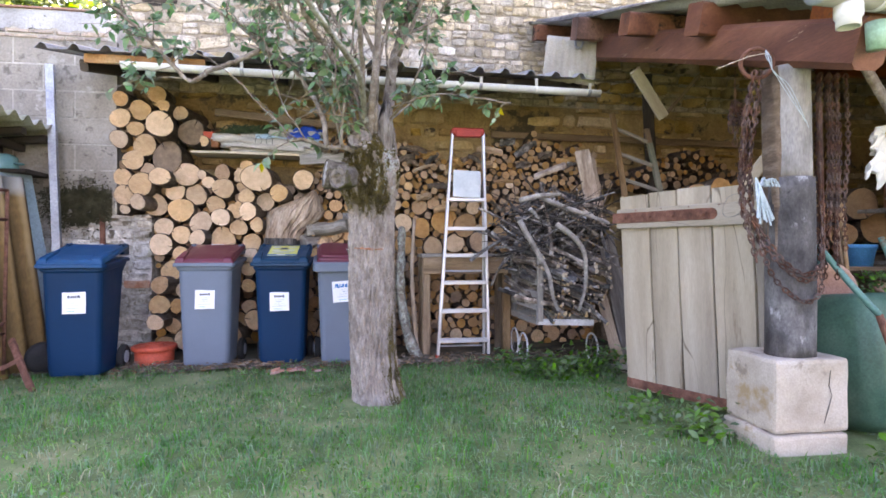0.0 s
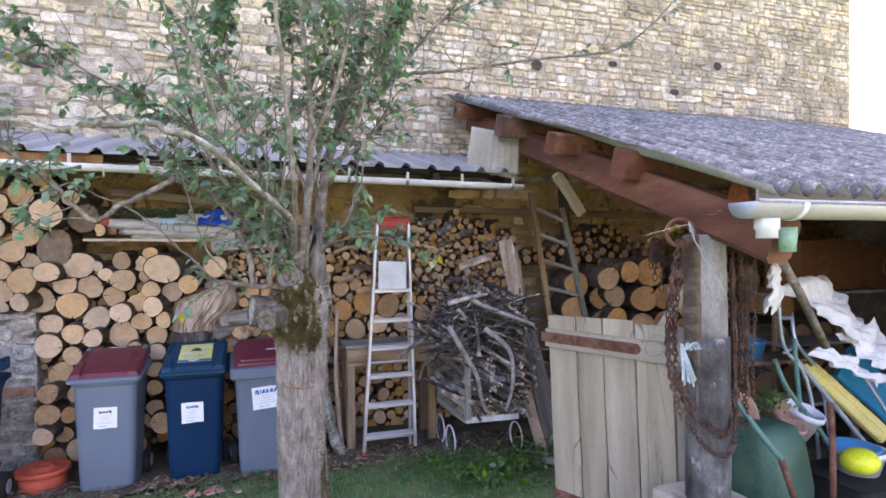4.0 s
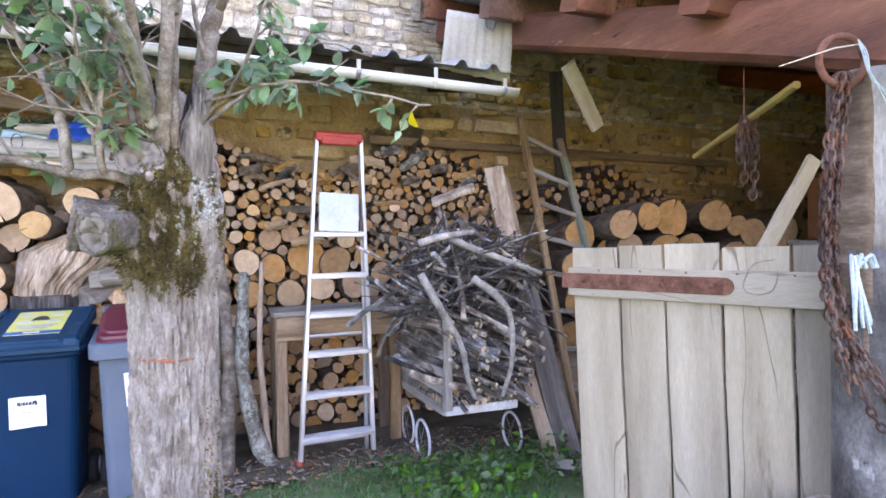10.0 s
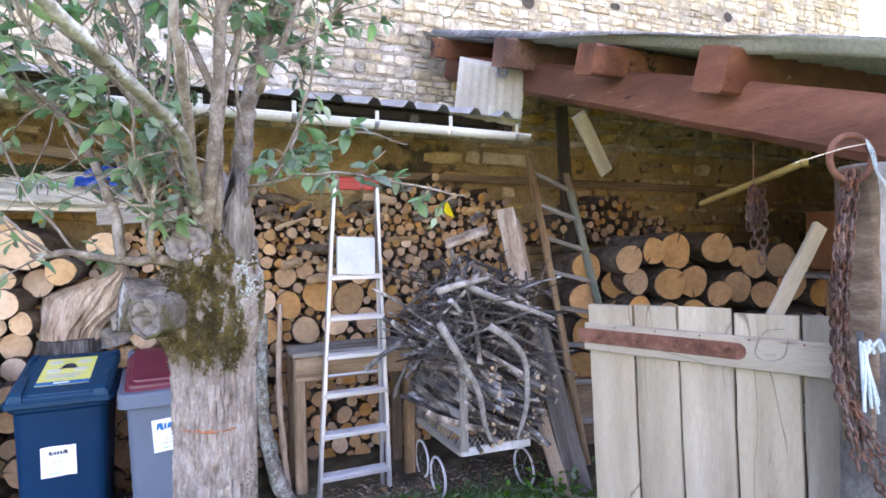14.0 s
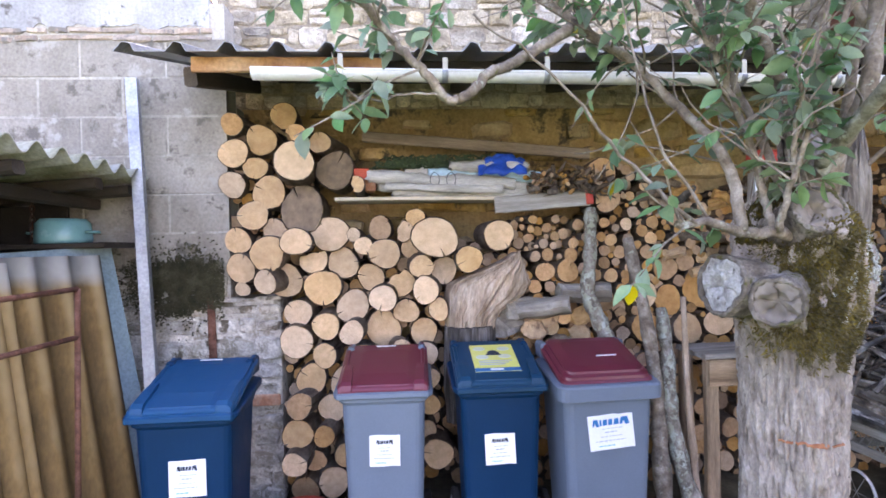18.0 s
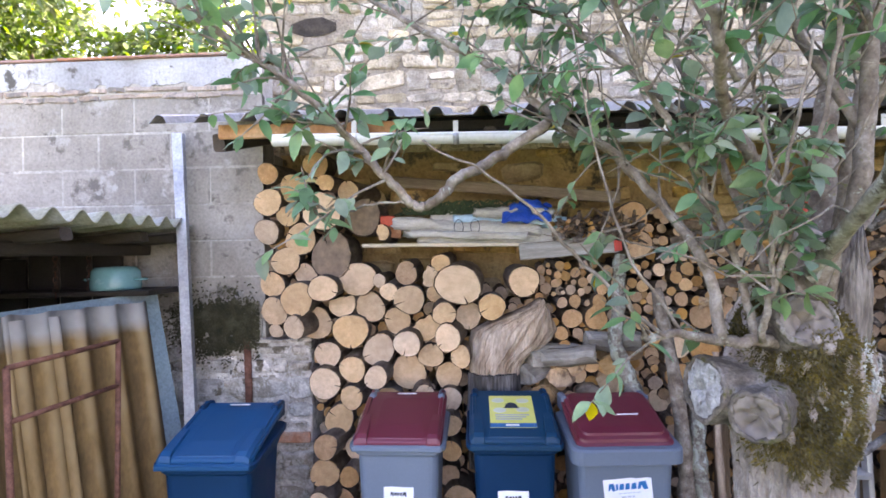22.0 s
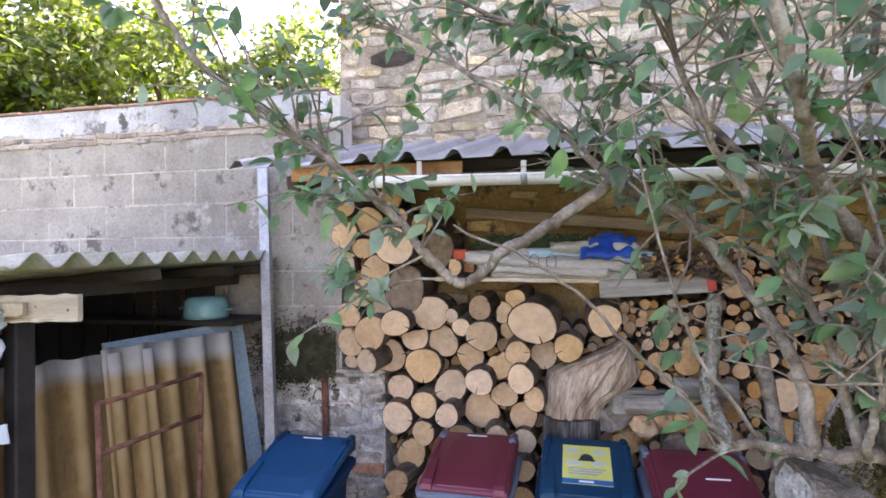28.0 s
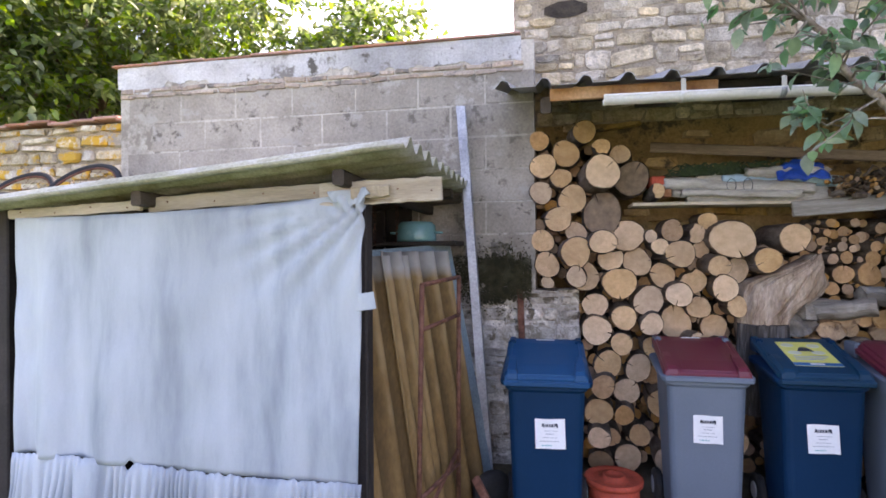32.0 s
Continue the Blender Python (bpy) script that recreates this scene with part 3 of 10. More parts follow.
M["stone_block"] = material("stone_block", [(0.31, 0.255, 0.19), (0.42, 0.36, 0.28), (0.5, 0.44, 0.36)], 4, 110, 0.92, bump=0.45, dist=0.008, grain=0.16, coarse=1.35, spots=[(0.33, 0.24, 0.13), (0.24, 0.2, 0.15)], spot_scale=2.2, spot_cut=0.6)
M["post_pale"] = material("post_pale", [(0.15, 0.14, 0.125), (0.25, 0.238, 0.22), (0.34, 0.325, 0.305)], 7, 80, 0.9, bump=0.7, dist=0.01, stretch=(1.4, 1.4, 0.45), coarse=1.4, grain=0.25, spots=[(0.09, 0.075, 0.06)], spot_scale=3.4, spot_cut=0.58)
M["post_tar"] = material("post_tar", [(0.022, 0.02, 0.019), (0.065, 0.061, 0.058), (0.145, 0.14, 0.135)], 6, 80, 0.9, bump=0.6, dist=0.008, stretch=(1.5, 1.5, 0.8), coarse=1.6, grain=0.3, spots=[(0.3, 0.295, 0.29), (0.02, 0.018, 0.018)], spot_scale=7, spot_cut=0.625)
M["enamel"] = material("enamel", [(0.16, 0.38, 0.4), (0.22, 0.46, 0.47)], 4, 60, 0.25, bump=0.03, grain=0.05, spec=0.6)
M["green_plastic"] = material("green_plastic", [(0.025, 0.075, 0.05), (0.045, 0.11, 0.075), (0.08, 0.14, 0.1)], 4, 90, 0.5, bump=0.15, coarse=1.5, spots=[(0.14, 0.125, 0.095)], spot_scale=2, spot_cut=0.62)
M["cup_green"] = material("cup_green", [(0.2, 0.36, 0.24), (0.3, 0.46, 0.33)], 6, 60, 0.4, bump=0.03)
M["straw"] = leaf_material("straw", [(0.28, 0.26, 0.15), (0.42, 0.38, 0.24)], 0.3)
M["green_paint"] = material("green_paint", [(0.05, 0.14, 0.12), (0.09, 0.2, 0.17)], 6, 60, 0.5, bump=0.1, spots=[(0.13, 0.06, 0.03)], spot_scale=6, spot_cut=0.6)
M["tarp"] = material("tarp", [(0.205, 0.243, 0.272), (0.35, 0.394, 0.42), (0.425, 0.47, 0.495)], 1.7, 160, 0.65, bump=0.2, dist=0.006, grain=0.05, coarse=1.25, stretch=(2.4, 2.4, 0.5))
M["cloth"] = material("cloth", [(0.6, 0.6, 0.6), (0.74, 0.74, 0.735), (0.8, 0.8, 0.79)], 5, 200, 0.9, bump=0.3, grain=0.06, coarse=1.15, spots=[(0.5, 0.49, 0.46)], spot_scale=5, spot_cut=0.64)
M["plastic_film"] = material("plastic_film", [(0.3, 0.28, 0.24), (0.45, 0.43, 0.39), (0.57, 0.55, 0.51)], 7, 60, 0.35, bump=0.6, dist=0.012, stretch=(0.5, 2, 2), spec=0.5, coarse=1.4)
M["film_blue"] = material("film_blue", [(0.3, 0.5, 0.62), (0.45, 0.6, 0.7)], 6, 60, 0.35, bump=0.3, stretch=(0.4, 2, 2))
M["bag_blue"] = material("bag_blue", [(0.01, 0.05, 0.3), (0.015, 0.08, 0.42)], 8, 60, 0.45, bump=0.3)
M["net_green"] = material("net_green", [(0.02, 0.035, 0.02), (0.06, 0.09, 0.04)], 30, 120, 0.9, bump=0.6)
M["yellow_cushion"] = material("yellow_cushion", [(0.55, 0.46, 0.14), (0.62, 0.53, 0.2)], 6, 90, 0.85, bump=0.15)
M["cyan_cushion"] = material("cyan_cushion", [(0.01, 0.25, 0.42), (0.02, 0.32, 0.5)], 6, 90, 0.8, bump=0.1)
M["ball"] = material("ball", [(0.6, 0.65, 0.02), (0.7, 0.74, 0.05)], 6, 90, 0.5, bump=0.05)
M["tub_blue"] = material("tub_blue", [(0.04, 0.22, 0.42), (0.06, 0.27, 0.5)], 6, 90, 0.45, bump=0.05)
M["tub_white"] = material("tub_white", [(0.5, 0.52, 0.56), (0.62, 0.64, 0.68)], 6, 90, 0.5, bump=0.05)
M["terracotta"] = material("terracotta", [(0.3, 0.17, 0.12), (0.42, 0.27, 0.21)], 6, 90, 0.85, bump=0.2, spots=[(0.42, 0.37, 0.32)], spot_scale=5, spot_cut=0.6)
M["cardboard"] = material("cardboard", [(0.15, 0.062, 0.03), (0.19, 0.085, 0.042)], 4, 90, 0.85, bump=0.1)
M["rope"] = material("rope", [(0.32, 0.4, 0.42), (0.46, 0.54, 0.56)], 20, 120, 0.8, bump=0.2)
M["wire"] = material("wire", [(0.16, 0.15, 0.13), (0.26, 0.25, 0.22)], 20, 120, 0.6, bump=0.1)
M["white_paint"] = material("white_paint", [(0.42, 0.42, 0.4), (0.58, 0.58, 0.56)], 12, 90, 0.6, bump=0.2, spots=[(0.25, 0.2, 0.15)], spot_scale=12, spot_cut=0.58)
M["tube_grey"] = material("tube_grey", [(0.3, 0.36, 0.38), (0.44, 0.5, 0.52)], 12, 90, 0.35, metal=0.5, bump=0.05)
M["weed"] = leaf_material("weed", [(0.06, 0.14, 0.04), (0.11, 0.22, 0.065), (0.19, 0.28, 0.11)], 0.4)


# ---- building helpers ----
def world_of(ob):
    m = ob.matrix_basis.copy()
    if ob.parent:
        m = world_of(ob.parent) @ ob.matrix_parent_inverse @ m
    return m


def mesh_of(name, bm, mats, smooth=False):
    me = bpy.data.meshes.new(name)
    bm.normal_update()
    bm.to_mesh(me)
    bm.free()
    for m in mats if isinstance(mats, (list, tuple)) else [mats]:
        me.materials.append(M[m])
    if smooth:
        me.shade_smooth()
    return me


def part(name, bm, mat, parent=None, label="", m=None, smooth=False, kind=""):
    """Links a bmesh (or a ready mesh) as one object under a thing or a part. m: the pose of the mesh's own axes."""
    me = mesh_of(name, bm, mat, smooth) if isinstance(bm, bmesh.types.BMesh) else bm
    ob = new(name, me)
    m = m or Matrix.Identity(4)
    if parent:
        ob.parent = parent
        m = world_of(parent).inverted() @ m
    ob.matrix_basis = m
    return tagged(ob, label=label, kind=kind)


def thing(name, at, label, category, group="", kind="", rz=0):
    ob = new(name)
    ob.matrix_basis = pose(*at, 0, 0, rz)
    ob.empty_display_size = 0.1
    return tagged(ob, label, category, group, kind)


def axes(p0, p1, side=(0, 0, 1)):
    """A pose at p0 whose x runs to p1 and whose z lies towards side."""
    p0, p1 = Vector(p0), Vector(p1)
    x = (p1 - p0).normalized()
    z = Vector(side) - x * Vector(side).dot(x)
    if z.length < 1e-4:
        z = x.orthogonal()
    z.normalize()
    y = z.cross(x)
    return Matrix(((x.x, y.x, z.x, p0.x), (x.y, y.y, z.y, p0.y), (x.z, y.z, z.z, p0.z), (0, 0, 0, 1)))


def box(bm, lo, hi, bevel=0.0, m=None, seg=1):
    c = [(a + b) / 2 for a, b in zip(lo, hi)]
    s = [abs(b - a) for a, b in zip(lo, hi)]
    mat = Matrix.Translation(c) @ Matrix.Diagonal((*s, 1))
    made = bmesh.ops.create_cube(bm, size=1, matrix=(m @ mat) if m else mat)["verts"]
    if bevel:
        edges = list({e for v in made for e in v.link_edges})
        bmesh.ops.bevel(bm, geom=edges, offset=bevel, segments=seg, affect="EDGES", profile=0.6)
    return bm


def bent_box(length, width, thick, seed=0, bow=0.004, n=8, rough=0.002, edge=0.18):
    """A board along x with a slight bow and worn, uneven edges."""
    rnd = random.Random(seed)
    bm = bmesh.new()
    c = min(thick, width) * edge
    prof = [(-width / 2 + c, -thick / 2), (width / 2 - c, -thick / 2), (width / 2, -thick / 2 + c), (width / 2, thick / 2 - c),
            (width / 2 - c, thick / 2), (-width / 2 + c, thick / 2), (-width / 2, thick / 2 - c), (-width / 2, -thick / 2 + c)]
    rings = []
    for i in range(n + 1):
        u = i / n
        b = bow * math.sin(math.pi * u)
        dx = rnd.uniform(-rough, rough) * 2 if i in (0, n) else 0
        rings.append([bm.verts.new((length * u + dx + rnd.uniform(-rough, rough), y + rnd.uniform(-rough, rough), z + b + rnd.uniform(-rough, rough) * 0.5)) for y, z in prof])
    for a, b in zip(rings, rings[1:]):
        for j in range(8):
            k = (j + 1) % 8
            bm.faces.new((a[j], b[j], b[k], a[k]))
    bm.faces.new(rings[0])
    bm.faces.new(rings[-1][::-1])
    return bm


def board(name, p0, p1, width, thick, mat, parent=None, face=(0, -1, 0), label="", seed=0, bow=0.004, edge=0.18):
    """A plank from p0 to p1 (its middle line), its broad side towards face."""
    length = (Vector(p1) - Vector(p0)).length
    return part(name, bent_box(length, width, thick, seed, bow, edge=edge), mat, parent, label, axes(p0, p1, face))


def curve(pts, n):
    """A smooth line through the points, n steps each."""
    p = [Vector(q) for q in pts]
    p = [2 * p[0] - p[1]] + p + [2 * p[-1] - p[-2]]
    out = []
    for i in range(1, len(p) - 2):
        a, b, c, d = p[i - 1:i + 3]
        for k in range(n):
            t = k / n
            out.append(0.5 * (2 * b + (c - a) * t + (2 * a - 5 * b + 4 * c - d) * t * t + (3 * b - a - 3 * c + d) * t ** 3))
    out.append(p[-2])
    return out


def tube(bm, pts, radii, n=8, caps=True, wob=0.0, seed=0, flat=1.0):
    """A swept round along pts; radii: one number, or one for each point."""
    rnd = random.Random(seed)
    pts = [Vector(p) for p in pts]
    if not isinstance(radii, (list, tuple)):
        radii = [radii] * len(pts)
    side = None
    rings = []
    for i, p in enumerate(pts):
        d = (pts[min(i + 1, len(pts) - 1)] - pts[max(i - 1, 0)])
        d = d.normalized() if d.length > 1e-9 else Vector((0, 0, 1))
        if side is None:
            side = d.orthogonal().normalized()
        else:
            side = side - d * side.dot(d)
            side = side.normalized() if side.length > 1e-6 else d.orthogonal().normalized()
        other = d.cross(side)
        ring = []
        for j in range(n):
            a = 2 * math.pi * j / n
            r = radii[i] * (1 + rnd.uniform(-wob, wob))
            ring.append(bm.verts.new(p + side * (r * math.cos(a)) + other * (r * flat * math.sin(a))))
        rings.append(ring)
    for a, b in zip(rings, rings[1:]):
        for j in range(n):
            k = (j + 1) % n
            bm.faces.new((a[j], a[k], b[k], b[j]))
    if caps:
        bm.faces.new(rings[0][::-1])
        bm.faces.new(rings[-1])
    return bm


def lathe(bm, profile, n=20, m=None):
    """A turned shape round z from (radius, height) pairs."""
    m = m or Matrix.Identity(4)
    rings = [[bm.verts.new(m @ Vector((r * math.cos(2 * math.pi * j / n), r * math.sin(2 * math.pi * j / n), z))) for j in range(n)] for r, z in profile]
    for a, b in zip(rings, rings[1:]):
        for j in range(n):
            k = (j + 1) % n
            bm.faces.new((a[j], a[k], b[k], b[j]))
    bm.faces.new(rings[0][::-1])
    bm.faces.new(rings[-1])
    return bm


def sheet(bm, f, nu, nv, thick=0.0):
    """A grid f(u, v) with u, v from 0 to 1; with thick it gets a back that lies behind it along its normals."""
    def pt(i, j):
        return Vector(f(i / nu, j / nv))
    top = [[bm.verts.new(pt(i, j)) for j in range(nv + 1)] for i in range(nu + 1)]
    for i in range(nu):
        for j in range(nv):
            bm.faces.new((top[i][j], top[i + 1][j], top[i + 1][j + 1], top[i][j + 1]))
    if thick:
        bm.normal_update()
        low = [[bm.verts.new(v.co - v.normal * thick) for v in row] for row in top]
        for i in range(nu):
            for j in range(nv):
                bm.faces.new((low[i][j], low[i][j + 1], low[i + 1][j + 1], low[i + 1][j]))
        rim = [(i, 0) for i in range(nu)] + [(nu, j) for j in range(nv)] + [(i, nv) for i in range(nu, 0, -1)] + [(0, j) for j in range(nv, 0, -1)]
        for (a, b), (c, d) in zip(rim, rim[1:] + rim[:1]):
            bm.faces.new((top[a][b], low[a][b], low[c][d], top[c][d]))
    return bm


def raw_mesh(name, verts, faces, mat, smooth=False):
    me = bpy.data.meshes.new(name)
    me.from_pydata([tuple(v) for v in verts], [], [tuple(f) for f in faces])
    me.materials.append(M[mat])
    if smooth:
        me.shade_smooth()
    return me


def rounded(w, d, r, n=4):
    """Corners of a rounded rectangle round the origin."""
    out = []
    for cx, cy, a0 in ((w / 2 - r, d / 2 - r, 0), (-w / 2 + r, d / 2 - r, 90), (-w / 2 + r, -d / 2 + r, 180), (w / 2 - r, -d / 2 + r, 270)):
        for k in range(n + 1):
            a = radians(a0 + 90 * k / n)
            out.append((cx + r * math.cos(a), cy + r * math.sin(a)))
    return out


def loft(bm, rows, cap=True):
    rings = [[bm.verts.new(p) for p in row] for row in rows]
    for a, b in zip(rings, rings[1:]):
        for j in range(len(a)):
            k = (j + 1) % len(a)
            bm.faces.new((a[j], a[k], b[k], b[j]))
    if cap:
        bm.faces.new(rings[0][::-1])
        bm.faces.new(rings[-1])
    return rings


# ---- ground ----
def lawn_height(x, y):
    return 0.02 * noise.noise(Vector((x * 0.8, y * 0.8, 0))) * (1 if y < 4.2 else 0.3)


bm = bmesh.new()
XS = sorted({-400, -60, -12, 12, 60, 400} | {round(-8 + 0.4 * i, 2) for i in range(41)})
YS = sorted({-400, -60, -12, 12, 60, 400} | {round(-4 + 0.4 * i, 2) for i in range(31)})
gv = [[bm.verts.new((x, y, lawn_height(x, y) if abs(x) < 8 and -4 < y < 8 else 0)) for y in YS] for x in XS]
for i in range(len(XS) - 1):
    for j in range(len(YS) - 1):
        bm.faces.new((gv[i][j], gv[i + 1][j], gv[i + 1][j + 1], gv[i][j + 1]))
ground = part("ground", bm, "turf", smooth=True)
tagged(ground, "uneven green lawn running up to the stone house", "ground", kind="structure")
bm = bmesh.new()
sheet(bm, lambda u, v: (-6.5 + 14.5 * u, 4.62 + 1.25 * v - 1.9 * max(0, min(1, (-6.5 + 14.5 * u - 1.9) / 0.5)) * (1 - v) + 0.12 * noise.noise(Vector((u * 40, v * 3, 1))) * (1 - v),
                        0.022 + 0.02 * noise.noise(Vector((u * 30, v * 6, 0)))), 90, 12)
dirt = part("dirt_strip", bm, "soil", smooth=True)
tagged(dirt, "bare brown earth strip along the foot of the house wall", "ground", kind="structure")


# ---- masonry ----
def stone_shapes(count, bulge, seed):
    """Unit stones, width and height 1, that stick out towards -y."""
    rnd = random.Random(seed)
    out = []
    for _ in range(count):
        c = rnd.uniform(0.05, 0.22)
        ring = [(-0.5 + c, -0.5), (0.5 - c, -0.5), (0.5, -0.5 + c), (0.5, 0.5 - c), (0.5 - c, 0.5), (-0.5 + c, 0.5), (-0.5, 0.5 - c), (-0.5, -0.5 + c)]
        ring = [(x * rnd.uniform(0.86, 1.08), z * rnd.uniform(0.78, 1.1)) for x, z in ring]
        v = [(x, 0.06, z) for x, z in ring] + [(x, -0.3 * bulge + rnd.uniform(-0.2, 0.2) * bulge, z) for x, z in ring]
        v += [(x * rnd.uniform(0.7, 0.92), -bulge + rnd.uniform(-0.5, 0.5) * bulge, z * rnd.uniform(0.66, 0.9)) for x, z in ring]
        f = []
        for a in (0, 8):
            for j in range(8):
                k = (j + 1) % 8
                f.append((a + j, a + k, a + 8 + k, a + 8 + j))
        f.append(tuple(range(16, 24)))
        out.append((v, f))
    return out


def courses(x0, x1, z0, z1, h_range, w_range, seed, keep=lambda x, z, w, h: True):
    """Stones of a rough coursed wall: middle x, middle z, width, height."""
    rnd = random.Random(seed)
    out, z = [], z0
    while z < z1 - 0.02:
        h = min(rnd.uniform(*h_range), z1 - z)
        x = x0 - rnd.uniform(0, w_range[1] * 0.5)
        while x < x1:
            w = rnd.uniform(*w_range) * (1.3 if rnd.random() < 0.15 else 1)
            hh = h * rnd.uniform(0.74, 1.08)
            a, b = max(x, x0), min(x + w, x1)
            split = rnd.random() < 0.18 and h > h_range[0] * 1.4
            if b - a > 0.04:
                for zz, h2 in ((z + h * 0.26, hh * 0.46), (z + h * 0.75, hh * 0.46)) if split else ((z + h / 2, hh),):
                    zz += 0.016 * noise.noise(Vector((a * 1.7, zz * 2, seed)))
                    if keep((a + b) / 2, zz, b - a, h2):
                        out.append(((a + b) / 2, zz, b - a, h2))
            x += w
        z += h
    return out


def lay_stones(parent, stones, y, mat, far_mat, shapes, near, gap=0.012, seed=0, name="stone", bump=0.012, turn=2.6):
    """Those that near() picks become single parts; the others one joined part."""
    rnd = random.Random(seed)
    meshes = [raw_mesh(name, v, f, mat) for v, f in shapes]
    vs, fs, singles = [], [], 0
    for x, z, w, h in stones:
        yy = y + rnd.uniform(-bump, bump)
        k = rnd.randrange(len(shapes))
        if near(x, z) and singles < 300:
            singles += 1
            part(name, meshes[k], mat, parent, m=Matrix.Translation((x, yy, z)) @ Matrix.Rotation(radians(rnd.gauss(0, turn)), 4, "Y") @ Matrix.Diagonal((w - gap, 1, h - gap, 1)))
        else:
            base = len(vs)
            lean = math.tan(radians(rnd.gauss(0, turn)))
            vs += [(x + p[0] * (w - gap), yy + p[1], z + (p[2] + 0.0) * (h - gap) + lean * p[0] * (w - gap)) for p in shapes[k][0]]
            fs += [tuple(base + i for i in f) for f in shapes[k][1]]
    if vs:
        part(name + "work", raw_mesh(name + "work", vs, fs, far_mat), far_mat, parent, kind="stuff")


def wall_body(name, lo, hi, mat, label, category="wall"):
    ob = part(name, box(bmesh.new(), lo, hi), mat)
    return tagged(ob, label, category, kind="structure")


HOUSE_Y, HOUSE_L, HOUSE_R = 5.85, -2.36, 8.05
wall_north = wall_body("wall_north", (HOUSE_L, HOUSE_Y + 0.003, -0.3), (HOUSE_R, HOUSE_Y + 0.5, 7.2), "mortar", "tall house wall of cream and ochre rubble stone")
wall_side = wall_body("wall_west", (HOUSE_L, HOUSE_Y + 0.5, -0.3), (HOUSE_L + 0.45, 13.0, 7.2), "mortar", "side wall of the stone house")
wall_body("wall_east", (HOUSE_R - 0.45, HOUSE_Y + 0.5, -0.3), (HOUSE_R, 13.0, 7.2), "mortar", "far side wall of the stone house")
wall_body("wall_back", (HOUSE_L, 13.0, -0.3), (HOUSE_R, 13.4, 7.2), "mortar", "back wall of the stone house")
bm = bmesh.new()
box(bm, (HOUSE_L - 0.0, HOUSE_Y + 0.0, 7.2), (HOUSE_R, 13.4, 7.4))
house_roof = part("roof_slab", bm, "tile")
tagged(house_roof, "flat red covering that closes the house on top", "roof", kind="structure")

SHAPES = stone_shapes(26, 0.011, 3)
# small square putlog holes and missing stones, their inner shade painted as flat dark plates
HOLES = [(-1.95, 3.46, 0.32, 0.13), (2.93, 3.9, 0.13, 0.12), (3.97, 4.02, 0.12, 0.08), (0.05, 4.55, 0.2, 0.12), (5.6, 4.15, 0.12, 0.1), (4.9, 3.75, 0.14, 0.08), (-1.2, 4.35, 0.14, 0.1)]


def off_holes(x, z, w, h):
    return all(abs(x - a) > (w + c) * 0.42 or abs(z - b) > (h + d) * 0.42 for a, b, c, d in HOLES)


upper = courses(HOUSE_L, 0.7, 2.55, 7.15, (0.065, 0.16), (0.08, 0.26), 12, off_holes)
upper += courses(0.7, HOUSE_R, 2.55, 7.15, (0.05, 0.115), (0.07, 0.2), 11, off_holes)
lay_stones(wall_north, upper, HOUSE_Y, "rubble", "rubble_far", SHAPES, lambda x, z: -2.3 < x < 2.6 and 2.75 < z < 4.0, seed=4, gap=0.004, bump=0.008, turn=3.6)
bm = bmesh.new()
for q, (a, b, c, d) in enumerate(HOLES):
    ring = [(a + c * 0.5 * math.cos(k * 0.7854 + 0.39) * (1.1 + 0.35 * noise.noise(Vector((k * 1.3, q, 0)))), b + d * 0.5 * math.sin(k * 0.7854 + 0.39) * (1.1 + 0.4 * noise.noise(Vector((k * 1.7, q, 5))))) for k in range(8)]
    loft(bm, [[(x, HOUSE_Y - 0.001, zz) for x, zz in ring], [(x, HOUSE_Y - 0.004, zz) for x, zz in ring]])
part("putlog_hole", bm, "hollow", wall_north, "flat dark patches painting the shade of gaps in the stonework", kind="stuff")

# the sheltered lower part of the wall, stained ochre
wall_low = wall_body("wall_sheltered", (-2.2, HOUSE_Y - 0.02, -0.3), (HOUSE_R, HOUSE_Y + 0.002, 2.54), "ochre_mortar", "sheltered lower house wall of ochre stones in earth mortar")
OCHRE = stone_shapes(10, 0.03, 8)
low = courses(-2.2, 7.85, 1.2, 2.55, (0.1, 0.2), (0.14, 0.4), 21, lambda x, z, w, h: random.Random(int(x * 977 + z * 131)).random() < 0.6)
lay_stones(wall_low, low, HOUSE_Y - 0.03, "ochre", "ochre", OCHRE, lambda x, z: True, gap=0.03, seed=5)
upr = courses(2.1, 7.8, 2.58, 3.3, (0.1, 0.18), (0.14, 0.34), 25)
lay_stones(wall_low, upr, HOUSE_Y - 0.035, "ochre", "ochre", OCHRE, lambda x, z: True, gap=0.02, seed=6)

# ---- concrete block wall with a rendered top and tile coping ----
BW_Y, BW_L, BW_R = 5.45, -5.63, -2.19
block_wall = wall_body("wall_block", (BW_L, BW_Y + 0.0085, 1.44), (BW_R, BW_Y + 0.2, 3.1), "joint", "grey concrete block wall with pale mortar joints")
wall_body("wall_block_return", (BW_R - 0.2, BW_Y + 0.22, 1.44), (BW_R, HOUSE_Y + 0.02, 2.52), "joint", "short return of the block wall against the house")
row_h, rnd = 0.238, random.Random(7)
z = 1.70 - row_h
BLOCKS = [mesh_of("block", box(bmesh.new(), (0, -0.002, 0), (w, 0.05, row_h - 0.009), 0.004), "block") for w in (0.5, 0.485, 0.515)]
ENDS = [mesh_of("block", box(bmesh.new(), (0, -0.002, 0), (w, 0.05, row_h - 0.009), 0.004), "block") for w in (0.61, 0.35)]
